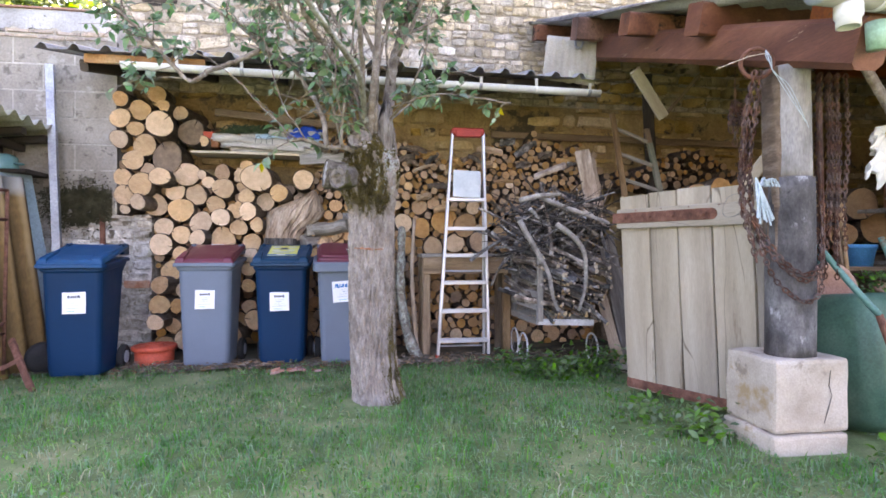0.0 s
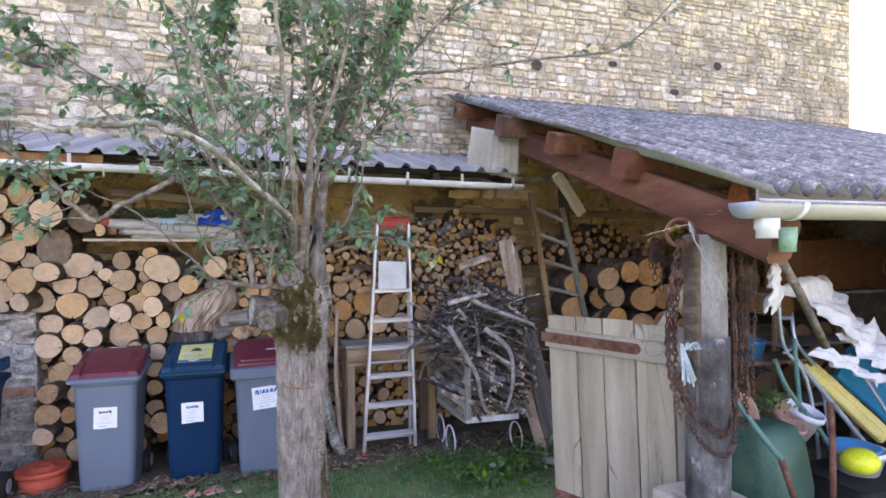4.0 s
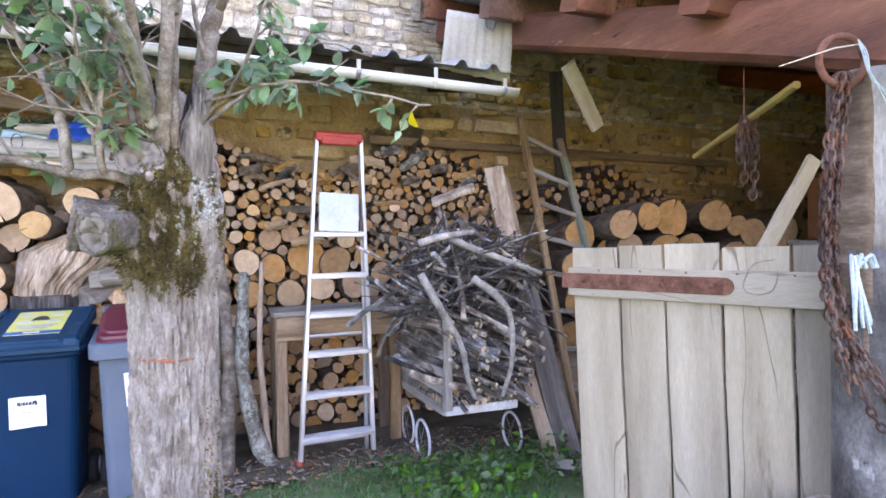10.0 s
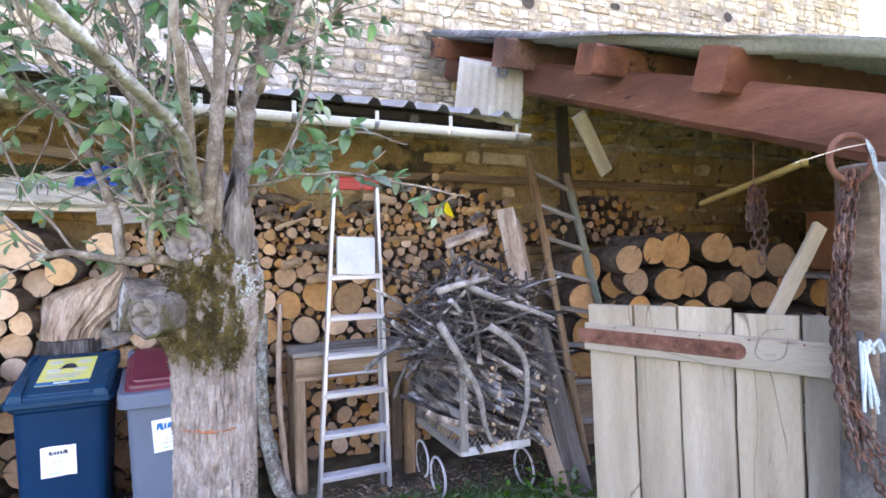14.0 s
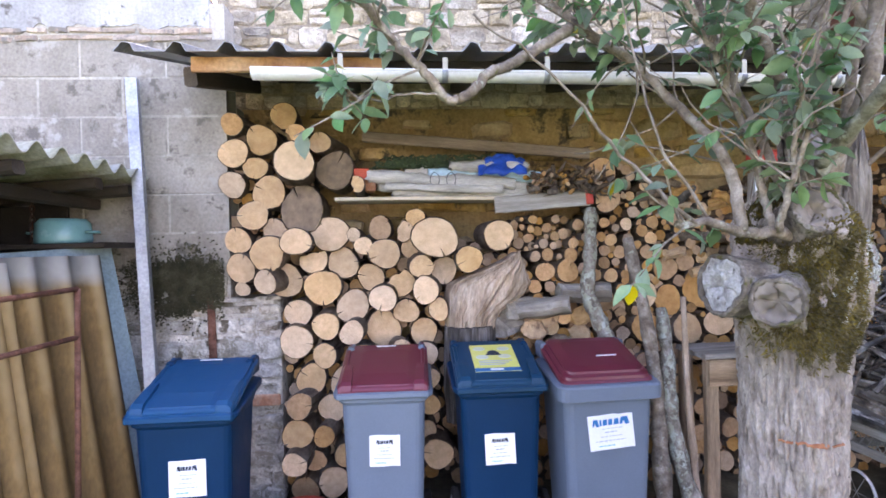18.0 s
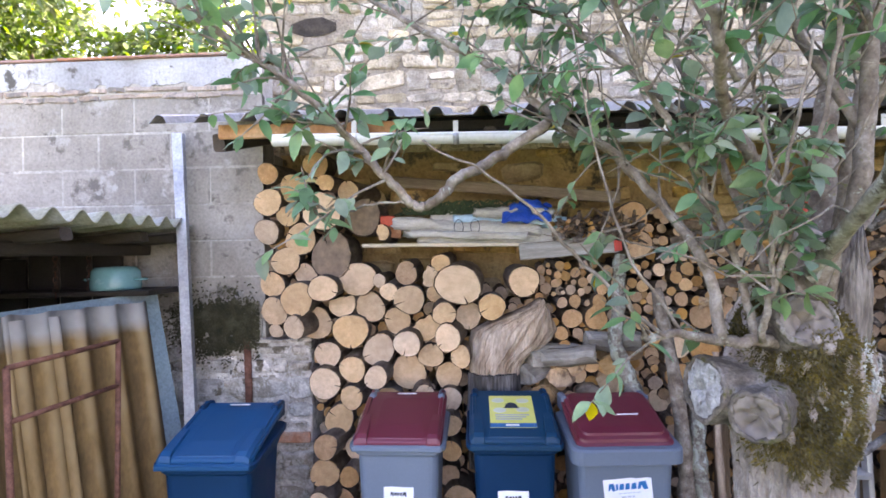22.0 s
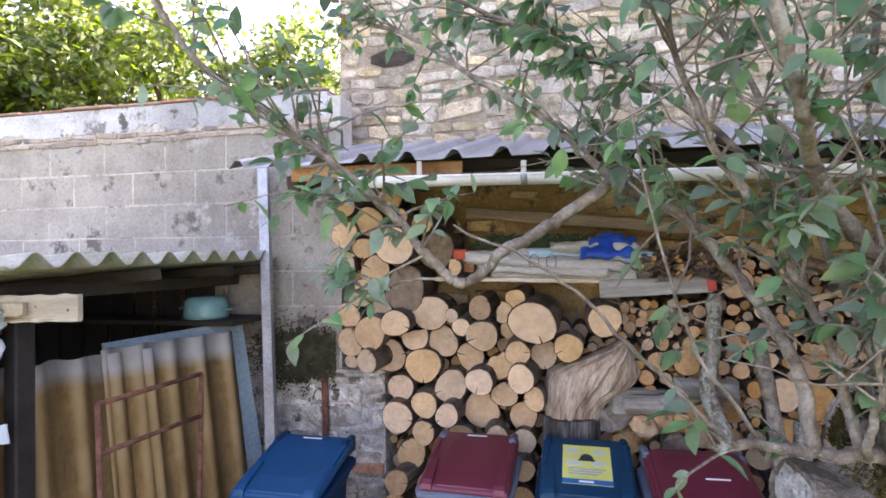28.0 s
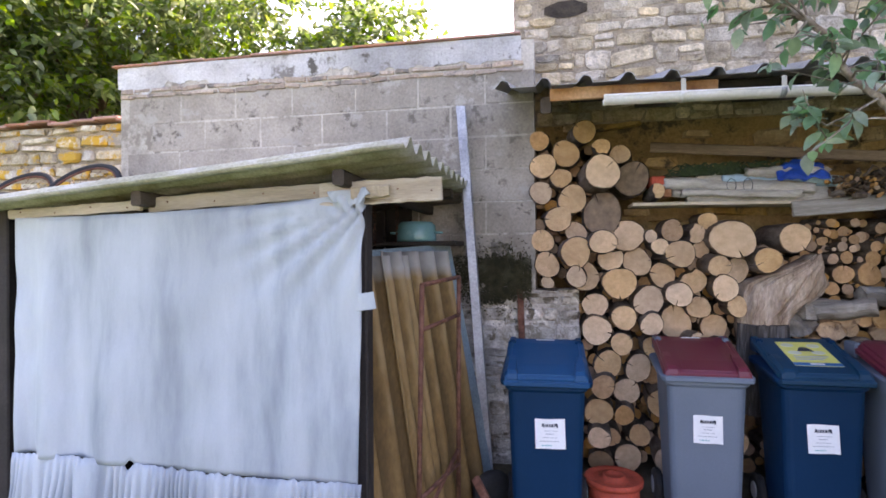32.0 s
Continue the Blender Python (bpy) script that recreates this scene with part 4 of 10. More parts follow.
for row in range(6):
    x, k = BW_R + 0.0, 0
    first = True
    while x > BW_L + 0.1:
        me = ENDS[row % 2] if first else BLOCKS[rnd.randrange(3)]
        w = max(v.co.x for v in me.vertices)
        if x - w < BW_L:
            break
        if x < BW_L + 1.05 and row in (3, 4, 5):
            me = me.copy()
            me.materials[0] = M["lichen_stone" if x < BW_L + 0.55 else "block"]
        part("block", me, "block", block_wall, m=Matrix.Translation((x - w, BW_Y + 0.0085 + rnd.uniform(-0.002, 0.002), z + rnd.uniform(-0.003, 0.003))))
        x -= w + 0.009
        first = False
    z += row_h
# rubble and brick levelling course below the render
course = courses(BW_L, HOUSE_L + 0.1, 2.862, 2.965, (0.045, 0.06), (0.1, 0.24), 31)
lay_stones(block_wall, course, BW_Y + 0.004, "level_course", "level_course", stone_shapes(6, 0.008, 9), lambda x, z: True, seed=8, name="brick", gap=0.003, bump=0.002)
bm = bmesh.new()


def render_band(u, v):
    x = BW_L - 0.02 + (HOUSE_L + 0.1 - BW_L) * u
    low_edge = 2.955 + 0.07 * noise.noise(Vector((x * 2.3, 0, 0))) + 0.05 * noise.noise(Vector((x * 9, 3, 0))) + 0.022 * noise.noise(Vector((x * 31, 3, 0)))
    zz = low_edge + (3.13 - low_edge) * v
    return (x, BW_Y - 0.004 + 0.006 * noise.noise(Vector((x * 6, zz * 6, 0))) + 0.006 * (1 - v), zz)


sheet(bm, render_band, 260, 6, 0.24)
band = part("render_band", bm, "render_coat", block_wall, "chipped whitish cement render along the top", smooth=False)
for i in range(8):
    x = BW_L - 0.06 + i * 0.425
    t = part("coping_tile", box(bmesh.new(), (x, BW_Y - 0.03 + 0.008 * (i % 3), 3.133 + 0.005 * (i % 2)), (x + 0.43, BW_Y + 0.28, 3.15 + 0.005 * (i % 2)), 0.005), "tile", block_wall, "flat red clay coping tile")

# limewashed rubble footing under the blocks, stepping out towards the wood pile
footing = wall_body("wall_footing", (-5.63, BW_Y + 0.0, -0.3), (-1.89, HOUSE_Y - 0.03, 1.28), "limewash", "limewashed rubble footing below the block wall")
wall_body("wall_footing_top", (-5.63, BW_Y + 0.004, 1.28), (-2.19, HOUSE_Y - 0.03, 1.44), "limewash", "mossy top of the rubble footing")
foot = courses(-5.6, -1.88, 0.0, 1.3, (0.08, 0.17), (0.12, 0.36), 41)
foot += courses(-5.6, -2.2, 1.3, 1.45, (0.1, 0.15), (0.12, 0.3), 42)
lay_stones(footing, foot, BW_Y - 0.002, "limewash", "limewash", stone_shapes(10, 0.02, 12), lambda x, z: x > -3.4, seed=9)
part("brick", box(bmesh.new(), (-2.12, BW_Y - 0.03, 0.62), (-1.9, BW_Y + 0.05, 0.69), 0.006), "brick", footing, "thin red brick")
tuft = bmesh.new()
rnd = random.Random(50)
for i in range(15000):
    x, zz = rnd.gauss(-2.46, 0.13), rnd.gauss(1.37, 0.085)
    grow = noise.noise(Vector((x * 6, zz * 8, 2))) + 0.6 * noise.noise(Vector((x * 17, zz * 21, 2)))
    if grow < rnd.uniform(-0.85, -0.1) + 2.2 * max(0, x + 2.37) + 3 * max(0, 1.3 - zz) or x > -2.22:
        continue
    p = Vector((x, BW_Y - 0.024 + 0.01 * noise.noise(Vector((x * 9, zz * 9, 0))), zz))
    q = p + Vector((rnd.uniform(-0.008, 0.008), -rnd.uniform(0.006, 0.02), rnd.uniform(-0.01, 0.004)))
    tube(tuft, [p, q], [0.007, 0.002], 3, caps=False)
tagged(part("moss_patch", tuft, "moss"), "dark green moss cushion on the damp footing", "moss", kind="stuff")

# low lichen-covered garden wall further along, and what stands behind it
low_wall = wall_body("wall_garden", (-14.0, 6.3, -0.3), (-5.4, 6.7, 2.9), "mortar", "low garden wall with yellow lichen")
gw = courses(-9.5, -5.5, 1.8, 2.9, (0.09, 0.18), (0.14, 0.36), 51)
lay_stones(low_wall, gw, 6.29, "lichen_stone", "lichen_stone", OCHRE, lambda x, z: True, seed=10)
for i in range(16):
    part("coping_tile", box(bmesh.new(), (-9.6 + i * 0.27, 6.2, 2.9 + 0.015 * (i % 3)), (-9.3 + i * 0.27, 6.75, 2.93 + 0.015 * (i % 3)), 0.008), "tile", low_wall, "weathered clay coping tile")


# ---- corrugated sheets ----
def trapeze(x, pitch, h):
    """Height of a ribbed steel sheet: flat pans with narrow ribs."""
    t = (x / pitch) % 1.0
    return h * max(0.0, min(1.0, (0.17 - abs(t - 0.5)) / 0.07))


lean_roof = thing("lean_to_roof", (0, 4.6, 2.4), "grey ribbed steel lean-to roof over the wood pile", "roof", kind="structure")
LX0, LX1 = -2.38, 2.06
bm = bmesh.new()
N = 240


def steel(u, v):
    x = LX0 + (LX1 - LX0) * u
    return (x, 4.5 + 1.37 * v, 2.475 - 0.03 * (x + 0.2) / 2.2 * (1 if x > -0.2 else 0) + 0.345 * v + trapeze(x, 0.222, 0.042) + 0.004 * noise.noise(Vector((x * 2, v * 3, 0))))


sheet(bm, steel, N, 4, 0.003)
part("steel_sheet", bm, "steel_sheet", lean_roof)
# the front batten is near-black: shadow below the roof ribs put into its colour
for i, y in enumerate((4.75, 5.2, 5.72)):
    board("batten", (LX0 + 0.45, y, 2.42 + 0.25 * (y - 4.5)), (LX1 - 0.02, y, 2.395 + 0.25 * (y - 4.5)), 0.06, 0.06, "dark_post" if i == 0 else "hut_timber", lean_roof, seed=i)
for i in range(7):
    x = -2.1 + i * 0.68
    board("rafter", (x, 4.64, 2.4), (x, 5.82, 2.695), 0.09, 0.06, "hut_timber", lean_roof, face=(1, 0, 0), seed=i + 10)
board("fascia", (-2.08, 4.6, 2.445), (-1.2, 4.6, 2.44), 0.07, 0.03, "batten", lean_roof, label="orange-brown eaves board")

gutter = thing("roof_gutter", (0, 4.6, 2.3), "white plastic gutter under the eaves of the steel lean-to roof", "gutter")


def gutter_trough(x0, x1, y, z0, z1, r, mat, parent, n=12):
    bm = bmesh.new()
    sheet(bm, lambda u, v: (x0 + (x1 - x0) * u, y - r * math.cos(math.pi * v), z0 + (z1 - z0) * u - r * 0.9 * math.sin(math.pi * v)), 12, n, 0.004)
    return part("trough", bm, mat, parent, smooth=True)


gutter_trough(-1.79, 2.08, 4.553, 2.40, 2.345, 0.04, "gutter_white", gutter)
bm = bmesh.new()
tube(bm, [(-1.79, 4.513, 2.402), (2.08, 4.513, 2.347)], 0.008, 8)
part("rolled_lip", bm, "gutter_white", gutter)
for i in range(8):
    x = -1.4 + 0.48 * i
    z0 = 2.40 - (x + 1.79) / 3.87 * 0.055
    bm = bmesh.new()
    sheet(bm, lambda u, v: (x + 0.028 * u, 4.553 - 0.045 * math.cos(math.pi * v), z0 + 0.004 - 0.042 * math.sin(math.pi * v)), 1, 10, 0.004)
    part("bracket", bm, "galvanised" if i % 3 else "gutter_white", gutter, smooth=True)
    part("strap", box(bmesh.new(), (x + 0.002, 4.51, z0 + 0.0), (x + 0.026, 4.518, z0 + 0.075 - 0.012 * (i % 2)), 0.002), "gutter_beige", gutter, "pale strap that holds the gutter to the roof sheet")

# ---- shed with the fibre-cement roof ----
shed = thing("open_shed_roof", (2.1, 2.0, 1.9), "open shed roof of lichen-grey corrugated fibre cement on red beams", "roof", kind="structure")
SX0, SX1, SY0, SY1, SZ0, SLOPE = 1.84, 8.0, 1.93, 5.83, 2.07, 0.353


def shed_z(y):
    return SZ0 + SLOPE * (y - SY0)


def shed_cover(u, v):
    x = SX0 + 0.14 * (1 - v) * (1 - u) + (SX1 - SX0) * u
    y = SY0 + (SY1 - SY0) * v
    lap = 0.008 * math.floor(v * 3)
    return (x, y, shed_z(y) + lap + 0.03 * math.cos(2 * math.pi * x / 0.15) + 0.01 * noise.noise(Vector((x * 1.5, y * 1.5, 0))))


bm = bmesh.new()
sheet(bm, shed_cover, 410, 12, 0.008)
for f in bm.faces:
    f.normal_update()
    f.material_index = 1 if f.normal.z < -0.5 else 0
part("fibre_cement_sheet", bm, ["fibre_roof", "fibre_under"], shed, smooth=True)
bm = bmesh.new()
box(bm, (SX0 + 0.16, SY0 + 0.1, 0), (SX1, SY0 + 0.115, 0.1), m=Matrix.Translation((0, 0, SZ0 - 0.085)))
part("eaves_board", bm, "fibre_panel", shed, "pale eaves board")
# the sloping main beam on the post, purlins across it
beam_m = axes((2.115, 2.0, shed_z(2.0) - 0.26), (2.115, 5.82, shed_z(5.82) - 0.26), (1, 0, 0))
part("main_beam", bent_box(4.04, 0.215, 0.15, 3, 0.0, 14, 0.004), "red_beam", shed, "thick red-stained sloping beam", m=beam_m)
for i, (y, x0) in enumerate(((5.45, 1.78), (4.45, 1.81), (3.62, 1.83), (2.95, 1.92), (2.2, 2.07))):
    board("purlin", (x0, y, shed_z(y) - 0.115), (SX1, y, shed_z(y) - 0.115), 0.15, 0.18 if i in (1, 3) else 0.15, "red_beam" if i == 3 else "purlin", shed, face=(0, -0.33, 1), seed=20 + i, bow=0, edge=0.07)
far_beam = axes((5.4, 1.78, shed_z(1.78) - 0.3), (5.4, 5.82, shed_z(5.82) - 0.3), (1, 0, 0))
part("main_beam", bent_box(4.25, 0.2, 0.15, 4, 0.0, 6, 0.004), "red_beam", shed, m=far_beam)
board("strut", (2.18, 4.13, 2.41), (2.53, 4.3, 2.09), 0.09, 0.03, "old_wood", shed, face=(-0.5, -1, 0), label="short pale plank brace")
board("strut", (2.95, 4.45, 2.5), (2.56, 4.34, 2.1), 0.03, 0.03, "brown_wood", shed, face=(-0.5, -1, 0))
board("upright", (3.05, 5.52, 2.85), (3.16, 5.44, 0.02), 0.11, 0.07, "hut_timber", shed, face=(-0.4, -1, 0), label="dark upright timber against the back wall")
board("ledger", (1.4, 5.74, 2.2), (5.4, 5.74, 2.16), 0.07, 0.05, "brown_wood", shed, label="thin rail along the back wall")
# unseen wall, added to block light from the front and darken the shed
wall_body("wall_shed_front", (4.4, 1.98, -0.3), (7.9, 2.06, 2.03), "mortar", "unseen plain wall added to keep light out of the shed")
wall_body("wall_shed_end", (7.9, 2.1, -0.3), (8.0, 5.84, 3.3), "mortar", "end wall that closes the open shed")

# fragment of sheet that closes the step between the two roofs, facing the yard
panel = thing("gap_panel", (1.84, 4.66, 2.45), "pale fibre-cement sheet closing the gap between two roofs", "panel")
P_LOW = (Vector((1.625, 4.75, 2.5)), Vector((2.035, 4.56, 2.4)))
P_TOP = (Vector((1.665, 4.72, 2.885)), Vector((2.05, 4.52, 2.79)))


def panel_f(u, v):
    p = P_LOW[0].lerp(P_LOW[1], u).lerp(P_TOP[0].lerp(P_TOP[1], u), v)
    ragged = 0.012 * noise.noise(Vector((u * 9, 0, 3))) * (v == 0.0)
    return (p.x, p.y + 0.0025 * math.cos(2 * math.pi * u * 8) + 0.006 * noise.noise(Vector((u * 2, v * 2, 0))), p.z + ragged)


bm = bmesh.new()
sheet(bm, panel_f, 72, 8, 0.007)
part("corrugated_sheet", bm, "fibre_panel", panel, smooth=True)
bm = bmesh.new()
sheet(bm, lambda u, v: Vector(panel_f(0.5 + 0.47 * u, 0.06 + 0.15 * v)) + Vector((-0.004, -0.012, 0.02 * v * (1 - u))), 20, 3, 0.005)
part("patch", bm, "fibre_green", panel, "greenish strip patched onto the sheet")
bm = bmesh.new()
tube(bm, curve([(1.87, 4.585, 2.9), (1.865, 4.58, 2.8), (1.875, 4.575, 2.74), (1.91, 4.555, 2.73), (1.925, 4.55, 2.78), (1.925, 4.55, 2.86)], 4), 0.011, 6)
part("hook", bm, "galvanised", panel, "bent grey metal hook")

# gutter of the shed with its outlet
gut2 = thing("shed_gutter", (1.77, 1.93, 1.9), "beige plastic gutter with a grey end cap under the shed roof", "gutter")
gutter_trough(1.77, 7.9, 1.9, 2.0, 1.985, 0.07, "gutter_beige", gut2)
bm = bmesh.new()
tube(bm, [(1.77, 1.83, 2.004), (7.9, 1.83, 1.99)], 0.009, 8)
part("rolled_lip", bm, "galvanised", gut2)
bm = bmesh.new()
half = [(1.9 - 0.074 * math.cos(math.pi * k / 12), 2.002 - 0.068 * math.sin(math.pi * k / 12)) for k in range(13)]
loft(bm, [[(x, y, z) for y, z in half] for x in (1.762, 1.8)])
part("end_cap", bm, "gutter_grey", gut2, "blue-grey end cap", smooth=True)
bm = bmesh.new()
lathe(bm, [(0.05, 0.0), (0.05, -0.045), (0.043, -0.05), (0.043, -0.085), (0.036, -0.085), (0.036, 0)], 18, Matrix.Translation((1.9, 1.9, 1.935)))
part("outlet", bm, "gutter_white", gut2, "white outlet socket", smooth=True)
for x in (2.02, 2.72, 3.4):
    bm = bmesh.new()
    sheet(bm, lambda u, v: (x + 0.03 * u, 1.9 - 0.077 * math.cos(math.pi * v), 2.0 - 0.07 * math.sin(math.pi * v)), 1, 10, 0.004)
    part("bracket", bm, "gutter_white", gut2, smooth=True)

# ---- small shed with the tarpaulin front ----
hut = thing("low_shed", (-3.8, 4.4, 0), "low shed with a corrugated fibre-cement roof and dark timber posts", "shed", kind="structure")
HX0, HX1 = -6.2, -2.66


def hut_cover(u, v):
    x, y = HX0 + (HX1 - HX0) * u, 3.6 + 1.84 * v
    return (x, y, 2.03 + 0.088 * (x - HX1) + 0.012 * v + 0.03 * math.cos(2 * math.pi * y / 0.177) + 0.008 * noise.noise(Vector((x, y * 2, 5))))


bm = bmesh.new()
sheet(bm, hut_cover, 20, 110, 0.007)
part("fibre_cement_sheet", bm, "fibre_green", hut, smooth=True)
for x in (-2.94, -4.93):
    bm = bmesh.new()
    box(bm, (x - 0.035, 3.84, 0), (x + 0.035, 3.93, 1.9), 0.008)
    part("post", bm, "dark_post", hut, "dark stained timber post")
for i, (x0, z0, x1, z1, w, out) in enumerate(((-4.83, 1.775, -4.05, 1.806, 0.048, 0.0), (-3.99, 1.806, -3.05, 1.852, 0.07, 0.0), (-3.1, 1.828, -2.535, 1.845, 0.105, -0.002), (-2.95, 1.83, -2.77, 1.838, 0.05, -0.03), (-4.5, 1.8, -4.38, 1.806, 0.03, 0.03))):
    plank = part("lintel_board", bent_box(x1 - x0, w, 0.022, 30 + i, 0.004, 14, 0.004, edge=0.16), "old_wood", hut, "weathered pale lintel board", axes((x0, 3.8 + out, z0), (x1, 3.8 + out, z1), (0, -1, 0)))
    if x1 - x0 > 0.5:
        for k in range(4):
            u = 0.1 + 0.27 * k
            bm = bmesh.new()
            lathe(bm, [(0.0045, 0.0), (0.004, 0.003), (0.0005, 0.004)], 7, Matrix.Translation((x0 + (x1 - x0) * u, 3.787 + out, z0 + (z1 - z0) * u + 0.008 * (-1) ** k)) @ pose(0, 0, 0, 90, 0, 0))
            part("nail", bm, "rust", hut)
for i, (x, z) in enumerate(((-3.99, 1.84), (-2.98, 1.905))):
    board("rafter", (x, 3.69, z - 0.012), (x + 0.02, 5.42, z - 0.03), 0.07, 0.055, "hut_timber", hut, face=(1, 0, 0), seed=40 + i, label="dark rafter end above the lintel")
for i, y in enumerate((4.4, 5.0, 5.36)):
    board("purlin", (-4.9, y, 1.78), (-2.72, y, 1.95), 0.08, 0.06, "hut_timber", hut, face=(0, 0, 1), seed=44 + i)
# added near-black boards: the deep shade inside is put into their colour
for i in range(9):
    board("back_board", (-4.9 + 0.215 * i, 5.36, 0.02), (-4.9 + 0.215 * i, 5.36, 1.74 + 0.018 * i), 0.2, 0.02, "dark_post", hut, seed=70 + i, label="near-black boards added for the shade inside the low shed")
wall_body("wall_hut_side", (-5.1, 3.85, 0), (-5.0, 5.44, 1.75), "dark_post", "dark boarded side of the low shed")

# plain walls that close the yard behind the camera
wall_body("wall_south", (-9, -7.3, -0.3), (9, -7.0, 1.6), "block", "low wall that closes the yard")


# ---- firewood ----
def log_meshes(seed, n=18, crack=True, squash=0.0):
    """Bark side and cut face of a log: radius 1, front at y=0, one metre long towards +y."""
    rnd = random.Random(seed)
    ph = [rnd.uniform(0, 6.28) for _ in range(3)]
    at = rnd.randrange(n)
    outline = []
    for j in range(n):
        a = 2 * math.pi * j / n
        r = 1 + 0.05 * math.sin(2 * a + ph[0]) + 0.035 * math.sin(3 * a + ph[1]) + rnd.uniform(-0.02, 0.02)
        if squash and math.sin(a + ph[2]) > 0.55:
            r *= 1 - squash
        outline.append((r, a))
        if crack and j == at:
            deep = rnd.uniform(0.25, 0.7)
            outline.append((r, a + 0.12))
            outline.append((deep, a + 0.17))
            outline.append((r, a + 0.2))
    bm = bmesh.new()
    front = [bm.verts.new((r * math.cos(a), 0, r * math.sin(a))) for r, a in outline]
    mid = [bm.verts.new((r * 1.03 * math.cos(a), 0.03 + rnd.uniform(-0.01, 0.01), r * 1.03 * math.sin(a))) for r, a in outline]
    back = [bm.verts.new((r * 0.97 * math.cos(a), 1, r * 0.97 * math.sin(a))) for r, a in outline]
    k = len(outline)
    for a, b in ((front, mid), (mid, back)):
        for j in range(k):
            bm.faces.new((a[j], a[(j + 1) % k], b[(j + 1) % k], b[j]))
    bm.faces.new(back)
    bark = mesh_of("log", bm, "bark")
    bm = bmesh.new()
    f = bm.faces.new([bm.verts.new((r * 0.965 * math.cos(a), -0.008, r * 0.965 * math.sin(a))) for r, a in outline][::-1])
    e = bmesh.ops.extrude_face_region(bm, geom=[f])
    for v in e["geom"]:
        if isinstance(v, bmesh.types.BMVert):
            v.co.y += 0.0
    bm.faces.ensure_lookup_table()
    for face in list(bm.faces):
        if len(face.verts) > 4 and face.normal.y > 0.5:
            bm.faces.remove(face)
    for v in bm.verts:
        pass
    bmesh.ops.triangulate(bm, faces=[q for q in bm.faces if len(q.verts) > 4])
    return bark, bm


def log_kit(name, seeds, face_mat, label, group, crack=True, squash=0.0):
    kit = []
    for s in seeds:
        bark, bm = log_meshes(s, crack=crack, squash=squash if s % 3 == 0 else 0)
        kit.append((bark, mesh_of("cut_face", bm, face_mat)))
    return dict(name=name, kit=kit, label=label, group=group, face=face_mat)


def lay_log(kit, x, y, z, r, length, rnd, tilt=3.0, name="log", squeeze=0.07, turned=0.0):
    bark, cut = kit["kit"][rnd.randrange(len(kit["kit"]))]
    ob = new(name, bark)
    ob.matrix_basis = pose(x, y, z, rnd.uniform(-tilt, tilt), rnd.uniform(0, 360), turned + rnd.uniform(-tilt, tilt)) @ Matrix.Diagonal((r * rnd.uniform(1 - squeeze, 1 + squeeze), length, r * rnd.uniform(1 - squeeze, 1 + squeeze), 1))
    tagged(ob, kit["label"], "log", kit["group"])
    face = new("cut_face", cut)
    face.parent = ob
    return ob


FRESH = log_kit("log", range(1, 9), "cut_fresh", "freshly sawn round log with pale cut end in the stack", "big stacked logs")
OLD = log_kit("log", range(11, 17), "cut_old", "older browned round log in the stack", "big stacked logs")
GREY = log_kit("log", range(21, 24), "cut_grey", "weathered grey thick log in the stack", "big stacked logs")
HALF = log_kit("log", (3, 6, 9, 12), "cut_fresh", "split log with a flat side in the stack", "big stacked logs", squash=0.4)
rnd = random.Random(70)
# x, z, radius, row by row from the top of the stack
STACK_TOP = [(-2.14, 2.35, 0.066), (-1.97, 2.25, 0.087), (-1.83, 2.40, 0.079), (-1.77, 2.28, 0.066), (-1.62, 2.23, 0.066), (-2.14, 2.17, 0.087),
             (-2.01, 2.08, 0.072), (-1.79, 2.11, 0.114), (-1.41, 1.97, 0.052), (-2.15, 1.98, 0.083), (-1.93, 1.93, 0.097), (-2.03, 1.79, 0.093), (-1.90, 1.70, 0.072)]
STACK_MID = [(-2.11, 1.47, 0.085), (-1.98, 1.375, 0.07), (-2.1, 1.345, 0.045), (-2.12, 1.64, 0.083), (-1.96, 1.55, 0.107), (-1.79, 1.62, 0.087), (-1.57, 1.67, 0.112), (-1.84, 1.39, 0.103), (-1.67, 1.51, 0.087), (-1.49, 1.49, 0.095),
             (-1.62, 1.34, 0.107), (-1.77, 1.19, 0.089), (-1.37, 1.59, 0.054), (-1.26, 1.70, 0.076), (-1.43, 1.66, 0.041), (-1.24, 1.54, 0.089), (-1.04, 1.76, 0.058),
             (-0.93, 1.63, 0.132), (-1.08, 1.57, 0.056), (-1.32, 1.40, 0.085), (-1.15, 1.36, 0.087), (-1.02, 1.45, 0.072), (-0.87, 1.43, 0.079), (-0.72, 1.49, 0.083), (-0.52, 1.64, 0.095)]
STACK_LOW = [(-1.79, 1.01, 0.099), (-1.61, 1.10, 0.083), (-1.44, 1.22, 0.103), (-1.46, 1.05, 0.076), (-1.26, 1.26, 0.079), (-1.11, 1.18, 0.079), (-1.00, 1.30, 0.083),
             (-0.92, 1.18, 0.066), (-1.25, 1.08, 0.114), (-1.00, 1.05, 0.085), (-0.99, 0.91, 0.068), (-1.62, 0.92, 0.075), (-1.38, 0.9, 0.083), (-1.15, 0.93, 0.070)]
